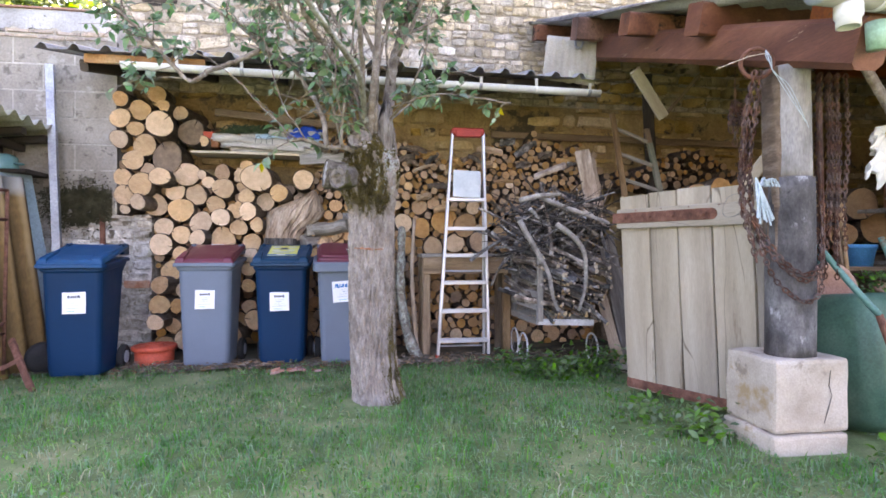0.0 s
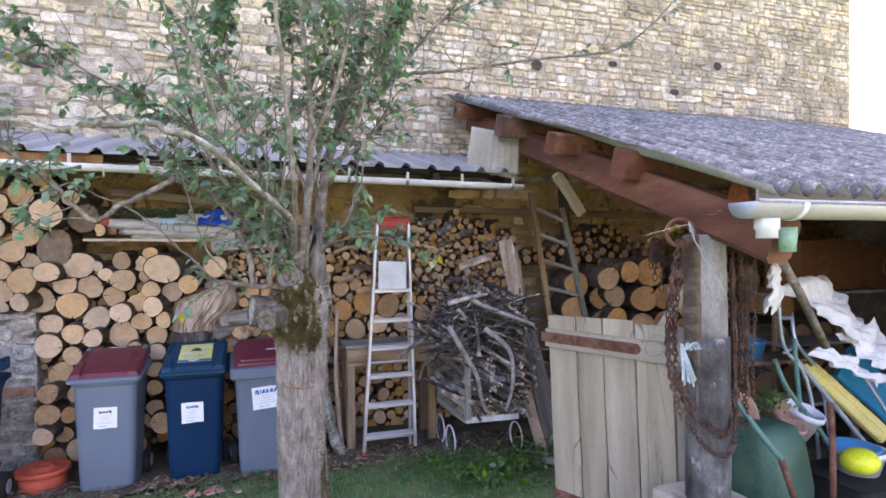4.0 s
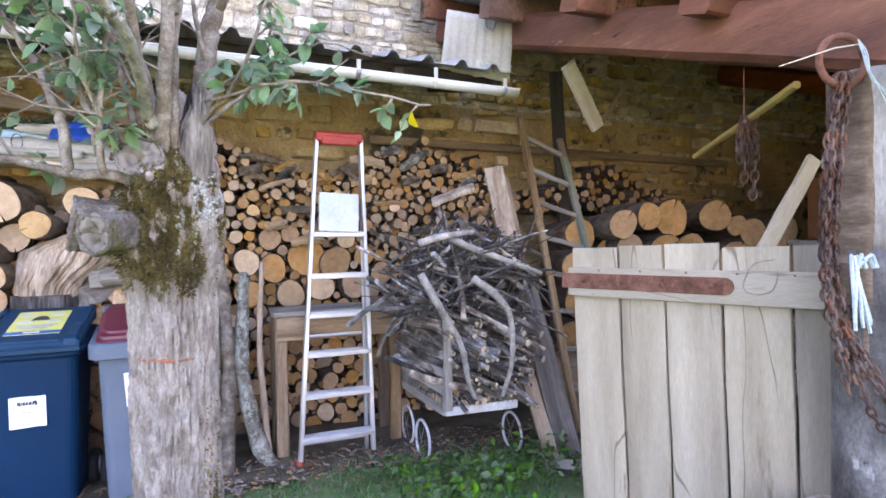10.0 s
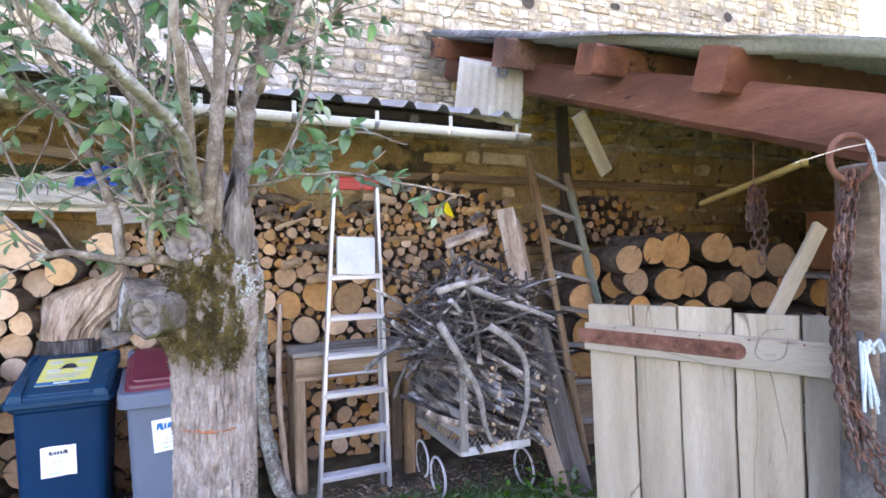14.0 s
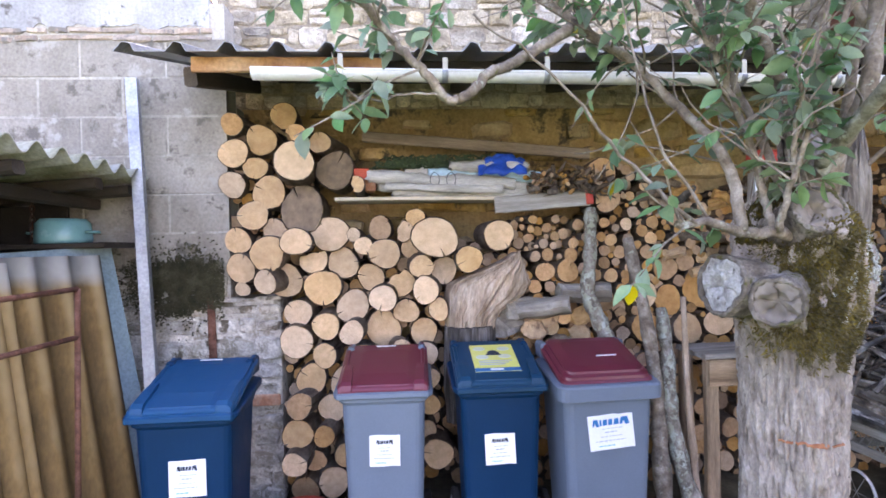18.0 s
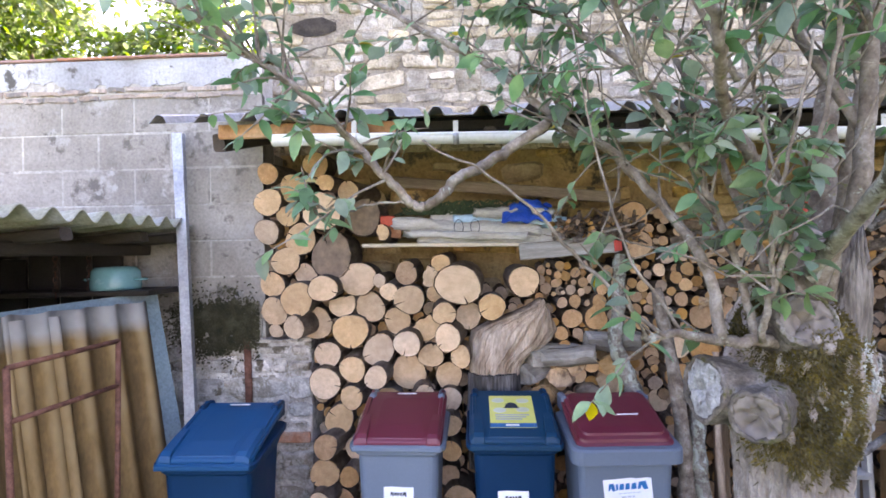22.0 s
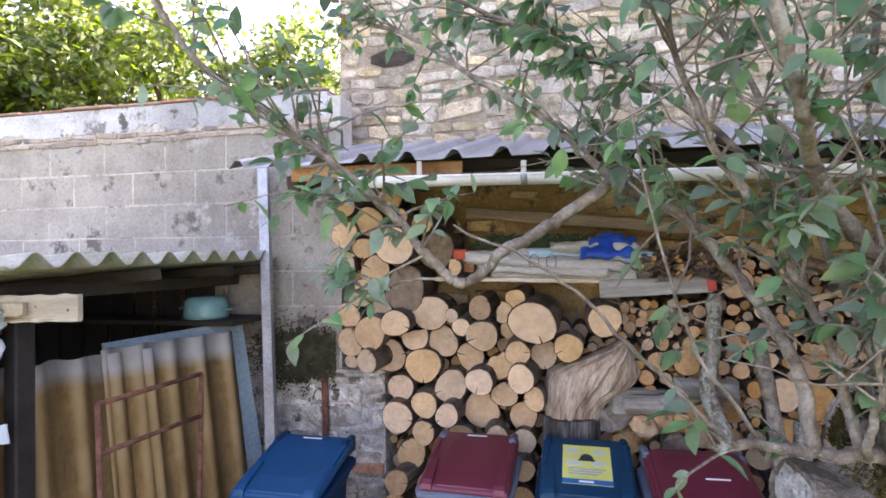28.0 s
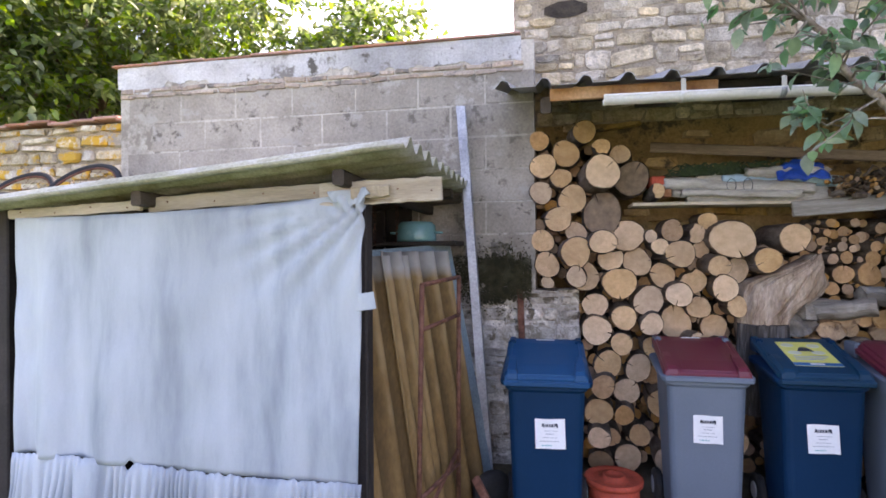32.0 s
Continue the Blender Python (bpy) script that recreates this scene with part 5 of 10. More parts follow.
STACK_FOOT = [(-1.70, 0.78, 0.091), (-1.79, 0.61, 0.082), (-1.80, 0.44, 0.096), (-1.64, 0.42, 0.069), (-1.83, 0.25, 0.07), (-1.69, 0.28, 0.069), (-1.58, 0.14, 0.091),
              (-1.58, 0.6, 0.085), (-1.5, 0.3, 0.078), (-1.5, 0.76, 0.09), (-0.99, 0.59, 0.064), (-1.01, 0.43, 0.069), (-0.94, 0.28, 0.091), (-0.99, 0.75, 0.07),
              (-1.36, 0.72, 0.08), (-1.36, 0.52, 0.1), (-1.3, 0.32, 0.09), (-1.17, 0.74, 0.09), (-1.18, 0.53, 0.08), (-1.12, 0.3, 0.085), (-1.75, 0.1, 0.08), (-1.35, 0.12, 0.09), (-1.14, 0.12, 0.09)]
for row in (STACK_TOP, STACK_MID, STACK_LOW, STACK_FOOT):
    for x, z, r in row:
        kit = FRESH if rnd.random() < 0.82 else (OLD if rnd.random() < 0.6 else HALF)
        if row is STACK_FOOT:
            kit = OLD if rnd.random() < 0.45 else FRESH
        kit = FRESH if r > 0.1 else kit
        out = rnd.choice((-0.2, -0.15, -0.1, -0.05, -0.02, 0.0, 0.02, 0.05)) + rnd.uniform(-0.02, 0.02)
        near = 1 + out / 3.5
        lay_log(kit, -0.9 + (x + 0.9) * near, 5.4 + out, 1.7 + (z - 1.7) * near, r * 1.035 * near, 0.44, rnd, 6.0)
lay_log(GREY, -1.73, 5.38, 1.82, 0.14, 0.42, rnd)
lay_log(GREY, -1.53, 5.4, 2.06, 0.12, 0.4, rnd)
lay_log(HALF, -1.12, 5.42, 1.68, 0.066, 0.38, rnd)
SIDE = ((-0.2, 1.51, 0.04), (-0.28, 1.5, 0.035), (-0.05, 1.5, 0.05), (-0.03, 1.58, 0.036), (-0.22, 1.4, 0.065), (-0.07, 1.4, 0.07), (0.16, 2.02, 0.1), (0.2, 1.86, 0.085))
for x, z, r in SIDE:
    lay_log(OLD, x, 5.45, z, r, 0.36, rnd)
# right-hand stack in the open shed
BIG = log_kit("log", range(31, 36), "cut_orange", "thick round log in the stack under the shed roof", "thick shed logs")
for x, z, r in ((3.12, 1.48, 0.115), (3.36, 1.54, 0.105), (3.65, 1.53, 0.15), (3.01, 1.28, 0.105), (3.22, 1.3, 0.11), (3.52, 1.27, 0.14), (3.84, 1.27, 0.14), (4.09, 1.16, 0.114),
                (4.14, 1.55, 0.143), (4.35, 1.47, 0.087), (4.6, 1.4, 0.14), (4.86, 1.42, 0.15), (3.0, 1.06, 0.11), (3.24, 1.07, 0.11), (3.5, 1.0, 0.13), (3.8, 0.98, 0.14), (4.1, 0.92, 0.13),
                (2.72, 1.42, 0.12), (2.68, 1.18, 0.13), (2.74, 0.92, 0.13), (3.0, 0.8, 0.14), (3.3, 0.8, 0.15), (2.7, 0.66, 0.13), (4.4, 1.2, 0.14), (4.7, 1.12, 0.13), (5.1, 1.2, 0.15), (5.4, 1.1, 0.13)):
    back = 1.09 if x < 3.08 else 1.0
    lay_log(BIG if rnd.random() < 0.75 else OLD, 0.2 + (x - 0.2) * back, 1.33 + 3.42 * back + rnd.uniform(-0.05, 0.05), 1.62 + (z - 1.62) * back, r * back, 0.7, rnd, 3, turned=-17)
# logs and timber under that stack down to the ground
board_bed = thing("log_bearers", (4.0, 5.2, 0), "low dark timber bearers under the thick logs", "timber")
for i in range(5):
    board("bearer", (2.55, 4.95 + 0.17 * i, 0.25 + 0.0 * i), (5.6, 4.95 + 0.17 * i, 0.25), 0.5, 0.16, "brown_wood", board_bed, seed=i)


def pack(x0, x1, bottom, top, sizes, seed, tries=2600, taken=()):
    """Circles packed without overlap between two heights; sizes: radius limits at the bottom and at the top."""
    prng = random.Random(seed)
    got = list(taken)
    n0 = len(got)
    for step in range(tries):
        shrink = 1 - 0.62 * step / tries
        x = prng.uniform(x0, x1)
        lo, hi = bottom(x), top(x)
        z = prng.uniform(lo, hi)
        u = (z - lo) / max(0.1, hi - lo)
        big = (sizes[0] * (1 - u) + sizes[1] * u) * shrink
        r = big * prng.uniform(0.8, 1.0)
        if all((x - a) ** 2 + (z - b) ** 2 > ((r + c) * 0.985) ** 2 for a, b, c in got):
            got.append((x, z, r))
    return got[n0:]


STICKS = log_kit("log", range(41, 47), "cut_old", "thin round stick of firewood in the stack", "thin stacked logs", crack=False)
STICKS_F = log_kit("log", range(51, 56), "cut_fresh", "thin freshly cut round of firewood in the stack", "thin stacked logs", crack=False)


def pile_top(x):
    return 1.98 + 0.09 * math.sin(x * 5.1) + (0.16 if 1.75 < x < 2.3 else 0) - (0.42 if x < -0.05 else 0)


def join_logs(circles, y, length, name, label, seed):
    """Many thin logs as one part each for bark and cut ends."""
    prng = random.Random(seed)
    bv, bf, cv, cf = [], [], [], []
    n = 9
    for x, z, r in circles:
        yy = y + prng.uniform(-0.06, 0.05)
        ax, az = prng.uniform(-0.08, 0.08), prng.uniform(-0.08, 0.08)
        ang = [2 * math.pi * j / n + prng.uniform(-0.12, 0.12) for j in range(n)]
        rad = [r * prng.uniform(0.95, 1.14) for j in range(n)]
        b = len(bv)
        for d in (0.0, length):
            bv += [(x + rad[j] * math.cos(ang[j]) + ax * d, yy + d, z + rad[j] * math.sin(ang[j]) + az * d) for j in range(n)]
        bf += [(b + j, b + (j + 1) % n, b + n + (j + 1) % n, b + n + j) for j in range(n)]
        c = len(cv)
        skew = prng.uniform(-0.25, 0.25)
        cv += [(x + rad[j] * 0.97 * math.cos(ang[j]), yy - 0.003 + skew * 0.0 * rad[j], z + rad[j] * 0.97 * math.sin(ang[j])) for j in range(n)]
        cf.append(tuple(range(c + n - 1, c - 1, -1)))
    root = thing(name, (circles[0][0], y, 0.0), label, "firewood", kind="stuff")
    part("bark", raw_mesh("bark", bv, bf, "bark_small"), "bark_small", root)
    part("cut_ends", raw_mesh("cut_ends", cv, cf, "cut_small"), "cut_small", root)
    return root


ROUNDS = [(0.62, 1.19, 0.1), (0.86, 1.27, 0.13), (1.06, 1.22, 0.11), (0.74, 1.0, 0.1), (0.96, 1.04, 0.1), (1.2, 1.05, 0.1), (0.45, 1.02, 0.09), (0.44, 1.24, 0.085), (1.28, 1.27, 0.075), (1.14, 1.4, 0.07),
          (0.6, 1.4, 0.075), (0.34, 0.86, 0.075), (1.42, 1.13, 0.085), (0.74, 1.44, 0.06), (2.28, 1.28, 0.09), (2.36, 1.06, 0.1), (2.3, 0.85, 0.09), (2.38, 0.6, 0.1), (2.3, 0.38, 0.1)]
MID = ROUNDS + pack(-0.62, 2.45, lambda x: 0.02, lambda x: pile_top(x) if x > 0.25 else (1.74 if x > -0.42 else 1.5), (0.07, 0.036), 5, 17000, ROUNDS + list(SIDE))
near_sticks = [c for c in MID if c[2] > 0.029][:200]
far_sticks = [c for c in MID if c not in near_sticks]
rnd = random.Random(71)
for x, z, r in near_sticks:
    lay_log(STICKS if rnd.random() < 0.68 else STICKS_F, x, 5.5 + rnd.uniform(-0.06, 0.06), z, r * 1.06, 0.33, rnd, 6)
join_logs(far_sticks, 5.5, 0.33, "small_firewood", "thin brown firewood sticks wedged between the stacked logs", 72)
BEHIND = pack(-0.6, 2.45, lambda x: 0.05, lambda x: pile_top(x) - 0.04 if x > 0.25 else (1.7 if x > -0.42 else 1.45), (0.05, 0.035), 15, 5000)
join_logs(BEHIND, 5.58, 0.25, "small_firewood", "second layer of thin brown sticks deeper in the stack", 74)
FILL = pack(-2.18, -0.45, lambda x: 0.1, lambda x: 2.3 if x < -1.7 else 1.62, (0.055, 0.05), 17, 4200)
join_logs([c for c in FILL if c[0] > -1.87 or c[1] > 1.35], 5.53, 0.25, "small_firewood", "brown logs deeper in the big stack", 77)
# knotty sticks and bark scraps lying across the front of the stack
rnd = random.Random(76)
for i in range(18):
    x = rnd.uniform(0.38, 2.15)
    z = rnd.choice((rnd.uniform(1.3, pile_top(x) - 0.1), pile_top(x) - rnd.uniform(0.04, 0.08)))
    length = rnd.uniform(0.12, 0.3)
    a = rnd.uniform(-0.9, 0.9)
    p = Vector((x, 5.47 - rnd.uniform(0, 0.03), z))
    d = Vector((math.cos(a), rnd.uniform(-0.3, 0.3), math.sin(a))).normalized() * length / 2
    bm = bmesh.new()
    r = rnd.uniform(0.014, 0.034)
    tube(bm, curve([p - d, p + Vector((0, -0.012, 0.012)), p + d], 3), [r, r * 1.15, r, r * 1.2, r * 0.9, r * 0.95, r * 0.8], 8, wob=0.2, seed=i)
    tagged(part("crosswise_stick", bm, rnd.choice(("stick_wood", "bark", "split_face", "stick_wood"))), "short knotty stick lying across the firewood stack", "stick", "crosswise sticks")
for i in range(12):
    x = rnd.uniform(0.4, 2.3)
    z = rnd.uniform(1.45, pile_top(x))
    bm = bmesh.new()
    sheet(bm, lambda u, v: (x + 0.16 * (u - 0.5), 5.455 - 0.03 * math.sin(math.pi * u) * math.sin(math.pi * v) + 0.02 * noise.noise(Vector((u * 4, v * 4, i))), z + (0.07 + 0.03 * noise.noise(Vector((u * 5, i, 0)))) * (v - 0.5) + 0.03 * (u - 0.5)), 8, 5, 0.007)
    tagged(part("bark_scrap", bm, rnd.choice(("bark", "split_face", "stick_wood"))), "curled scrap of bark on the firewood stack", "bark", "bark scraps")
RIGHT = pack(2.3, 4.3, lambda x: 1.62, lambda x: 1.9 + 0.12 * math.sin(x * 4), (0.05, 0.04), 6, 500)
join_logs(RIGHT, 5.45, 0.38, "small_firewood", "thin sticks lying on the stack under the shed roof", 73)

# split stump with a forked grain
stump = thing("split_stump", (-0.72, 5.35, 0.5), "weathered pale split tree fork standing in the wood stack", "stump")


def stump_edge(z, knots):
    for (za, a), (zb, b) in zip(knots, knots[1:]):
        if z <= zb:
            return a + (b - a) * (z - za) / (zb - za)
    return knots[-1][1]


# the split face: its left and right edge by height; the grain fans out of the foot into the arm
LEFT = [(0.95, -0.862), (1.1, -0.872), (1.28, -0.87), (1.335, -0.855), (1.38, -0.77), (1.43, -0.63), (1.48, -0.51), (1.53, -0.43)]
RIGHT = [(0.95, -0.575), (1.04, -0.566), (1.1, -0.545), (1.16, -0.51), (1.22, -0.43), (1.28, -0.355), (1.335, -0.315), (1.43, -0.355), (1.53, -0.4)]
bm = bmesh.new()
rows = []
for i in range(61):
    z = 0.95 + 0.58 * i / 60
    a, b = stump_edge(z, LEFT), stump_edge(z, RIGHT)
    row = []
    for j in range(100):
        t = j / 99
        ridge = abs(noise.noise(Vector((t * 9, z * 1.6, 3)))) + 0.5 * abs(noise.noise(Vector((t * 24, z * 2.5, 8))))
        split = max(0, 1 - abs(noise.noise(Vector((t * 6 + 4, z * 1.1, 5)))) / 0.07)
        y = 5.43 - 0.13 * math.sin(math.pi * min(1, max(0, t))) ** 0.55 - 0.05 * ridge + 0.035 * split + 0.03 * noise.noise(Vector((t * 2, z * 5, 1)))
        edge = 0.012 * noise.noise(Vector((z * 14, t * 2, 2))) + 0.006 * noise.noise(Vector((z * 45, t * 4, 2)))
        row.append((a + (b - a) * t + edge, y, z + 0.03 * noise.noise(Vector((t * 7, 3, 0))) * (i / 60) ** 3 + 0.012 * noise.noise(Vector((t * 22, 3, 0))) * (i / 60) ** 3))
    row += [(b - 0.01, 5.52, z), (a + 0.01, 5.52, z)]
    rows.append(row)
loft(bm, rows)
part("split_wood", bm, "stump_wood", stump, "pale split face whose grain fans into the arm", smooth=True)
bm = bmesh.new()
tube(bm, [(-0.72, 5.41, 0.5), (-0.72, 5.41, 0.7), (-0.718, 5.41, 0.85), (-0.715, 5.41, 1.08)], [0.172, 0.18, 0.18, 0.174], 44, wob=0.07, seed=5, flat=0.8)
part("bark_skirt", bm, "stump_bark", stump, "dark grey bark round the foot")

# split billets beside the stump
rnd = random.Random(75)
billet_kit = []
for k in range(4):
    bm = bmesh.new()
    prof = [(-0.075, -0.03), (-0.04, -0.055), (0.02, -0.058), (0.07, -0.035), (0.085, 0.005), (0.06, 0.045), (0.015, 0.06), (-0.045, 0.045), (-0.075, 0.01)]
    rows = []
    for i in range(9):
        u = i / 8
        rows.append([(0.32 * u + rnd.uniform(-0.018, 0.018) * (1 if i in (0, 8) else 0.4), py * (1 + 0.3 * noise.noise(Vector((u * 3, k, q)))) + 0.012 * math.sin(u * 3 + k), pz * (1 + 0.4 * noise.noise(Vector((u * 3 + 7, k, q))))) for q, (py, pz) in enumerate(prof)])
    loft(bm, rows)
    billet_kit.append(mesh_of("split_billet", bm, ("brown_wood", "grey_wood", "split_face", "brown_wood")[k]))
for i, (x, z, turn, mk) in enumerate(((-0.01, 1.275, 3, 1), (-0.28, 1.16, -12, 1), (-0.16, 1.12, 66, 2), (0.05, 1.13, 75, 2), (-0.36, 1.17, 20, 1), (0.02, 1.0, 80, 2), (-0.24, 1.04, 65, 2), (-0.42, 1.05, 40, 1), (-0.12, 0.94, 85, 3), (0.15, 1.2, 80, 3), (-0.36, 0.93, 70, 2))):
    ob = new("split_billet", billet_kit[mk])
    ob.matrix_basis = pose(x - 0.14 * math.cos(radians(turn)), 5.4, z, rnd.uniform(-40, 40), rnd.uniform(-10, 10), turn + rnd.uniform(-8, 8))
    tagged(ob, "split rough firewood billet lying across the stack", "firewood", "split billets")

# ---- shelf with rolled sheeting ----
shelf = thing("wall_shelf", (-0.8, 5.45, 1.87), "pale plank shelf above the big logs", "shelf")
board("shelf_board", (-1.53, 5.5, 1.88), (0.0, 5.5, 1.86), 0.26, 0.022, "pale_wood", shelf, face=(0, 0, 1), seed=3)
offcut = thing("offcut_board", (-0.4, 5.3, 1.83), "grey plastic-coated board with a red tip below the rolled sheets", "board")
board("board", (-0.547, 5.358, 1.825), (0.047, 5.352, 1.863), 0.1, 0.02, "grey_wood", offcut, face=(0.0, -1, 0.1), seed=4)
part("red_tip", bent_box(0.05, 0.085, 0.03, 6), "red_plastic", offcut, "red end of the board", m=axes((0.02, 5.349, 1.861), (0.07, 5.348, 1.864), (0.0, -1, 0.1)))
for i, (x0, y0, z0, x1, z1, r, mat, lab) in enumerate(((-1.27, 5.42, 1.97, -0.33, 1.925, 0.044, "plastic_film", "rolled pale plastic sheet on the shelf"),
        (-1.33, 5.37, 2.01, -0.42, 1.955, 0.036, "plastic_film", "rolled pale plastic sheet on the shelf"), (-1.18, 5.4, 1.915, -0.3, 1.9, 0.03, "plastic_film", "flattened roll of grey plastic film"),
        (-1.1, 5.48, 2.06, -0.28, 2.0, 0.05, "plastic_film", "crumpled clear plastic film on the shelf"), (-0.95, 5.4, 2.03, -0.24, 2.0, 0.03, "film_blue", "folded light blue plastic film on the shelf"),
        (-1.22, 5.34, 1.945, -0.5, 1.925, 0.022, "plastic_film", "narrow twisted roll of pale film"), (-0.82, 5.36, 2.075, -0.34, 2.06, 0.028, "plastic_film", "crumpled end of clear film"))):
    bm = bmesh.new()
    rows = []
    for k in range(41):
        u = k / 40
        row = []
        for q in range(22):
            a = 2 * math.pi * q / 22
            ca, sa = math.cos(a), math.sin(a)
            rr = r * (1 + 0.35 * noise.noise(Vector((u * 7 + i * 3, ca * 1.4, sa * 1.4))) + 0.22 * abs(noise.noise(Vector((u * 16, ca * 4 + i, sa * 4)))))
            rr *= 0.95 + 0.4 * abs(math.sin(u * 5 + i)) ** 0.5
            sag = 0.012 * noise.noise(Vector((u * 3, i, 0)))
            row.append((x0 + (x1 - x0) * u + 0.03 * noise.noise(Vector((ca * 2, sa * 2, i))) * (k in (0, 40)), y0 + 0.75 * rr * ca, z0 + (z1 - z0) * u + sag + 0.85 * rr * sa))
        rows.append(row)
    loft(bm, rows)
    tagged(part("plastic_roll", bm, mat, smooth=True), lab, "plastic sheet", "rolled sheets")
bm = bmesh.new()
sheet(bm, lambda u, v: (-0.66 + 0.3 * u + 0.03 * v, 5.28 + 0.2 * v + 0.03 * noise.noise(Vector((u * 4, v * 6, 8))), 2.11 + 0.05 * math.sin(math.pi * u) * math.sin(math.pi * v) + 0.035 * noise.noise(Vector((u * 5, v * 5, 2))) - 0.1 * (1 - v) ** 2), 26, 18, 0.006)
tagged(part("blue_bag", bm, "bag_blue", smooth=True), "crumpled dark blue plastic bag on the rolled sheets", "bag")
bm = bmesh.new()
prng = random.Random(9)
for i in range(150):
    x = prng.uniform(-1.2, -0.62)
    tube(bm, curve([(x, 5.45 + prng.uniform(-0.05, 0.05), 2.07), (x + prng.uniform(-0.1, 0.1), 5.45, 2.12 + prng.uniform(-0.04, 0.04)), (x + prng.uniform(-0.16, 0.16), 5.45 + prng.uniform(-0.05, 0.05), 2.07)], 3), 0.005, 4)
tagged(part("garden_net", bm, "net_green"), "bundle of dark green garden netting on the shelf", "net")
bm = bmesh.new()
for x in (-0.92, -0.82):
    tube(bm, [(x + 0.028 * math.cos(a * 0.42), 5.33, 1.985 + 0.045 * math.sin(a * 0.42)) for a in range(16)], 0.0025, 4)
tagged(part("wire_loop", bm, "ink_dark"), "thin dark wire loops tied round the rolls", "wire")
rail = thing("slotted_rail", (-0.8, 5.6, 2.25), "long brown wooden rail lying above the shelf", "board")
board("rail", (-1.37, 5.62, 2.31), (0.1, 5.5, 2.16), 0.07, 0.03, "brown_wood", rail, seed=12)
for i, (x, z, m_) in enumerate(((-1.37, 2.03, "red_faded"), (-1.33, 1.96, "brick"))):
    b = part("brick", box(bmesh.new(), (-0.045, -0.05, -0.035), (0.045, 0.1, 0.035), 0.006), m_, m=pose(x, 5.4, z, 0, 4 * i, 6))
    tagged(b, "small red brick wedged beside the shelf", "brick", "small bricks")
twigs = bmesh.new()
prng = random.Random(14)
for i in range(150):
    p = Vector((prng.uniform(-0.36, 0.16), prng.uniform(5.3, 5.5), 1.89 + prng.uniform(0, 0.13)))
    d = Vector((prng.uniform(-1, 1), prng.uniform(-0.9, 0.2), prng.uniform(-0.3, 0.5))).normalized() * prng.uniform(0.04, 0.12)
    r = prng.choice((0.006, 0.009, 0.014, 0.02))
    tube(twigs, [p, p + d * 0.5 + Vector((0, 0, prng.uniform(-0.01, 0.02))), p + d], [r, r * 1.1, r * 0.6], 5, wob=0.2, seed=i, flat=prng.uniform(0.4, 1.0))
chips = bmesh.new()
for i in range(46):
    p = Vector((prng.uniform(-0.34, 0.16), prng.uniform(5.28, 5.42), 1.9 + prng.uniform(0, 0.12)))
    d = Vector((prng.uniform(-0.7, 0.7), -1, prng.uniform(-0.3, 0.3))).normalized() * prng.uniform(0.02, 0.05)
    r = prng.uniform(0.012, 0.028)
    tube(chips, [p, p + d], [r, r * 0.9], 6, wob=0.3, seed=i, flat=prng.uniform(0.4, 1.0))
tagged(part("wood_chips", chips, "cut_small"), "small split orange wood ends among the kindling on the shelf", "kindling", kind="stuff")
tagged(part("kindling", twigs, "bark_small"), "loose bark scraps and kindling heaped on the shelf", "kindling", kind="stuff")


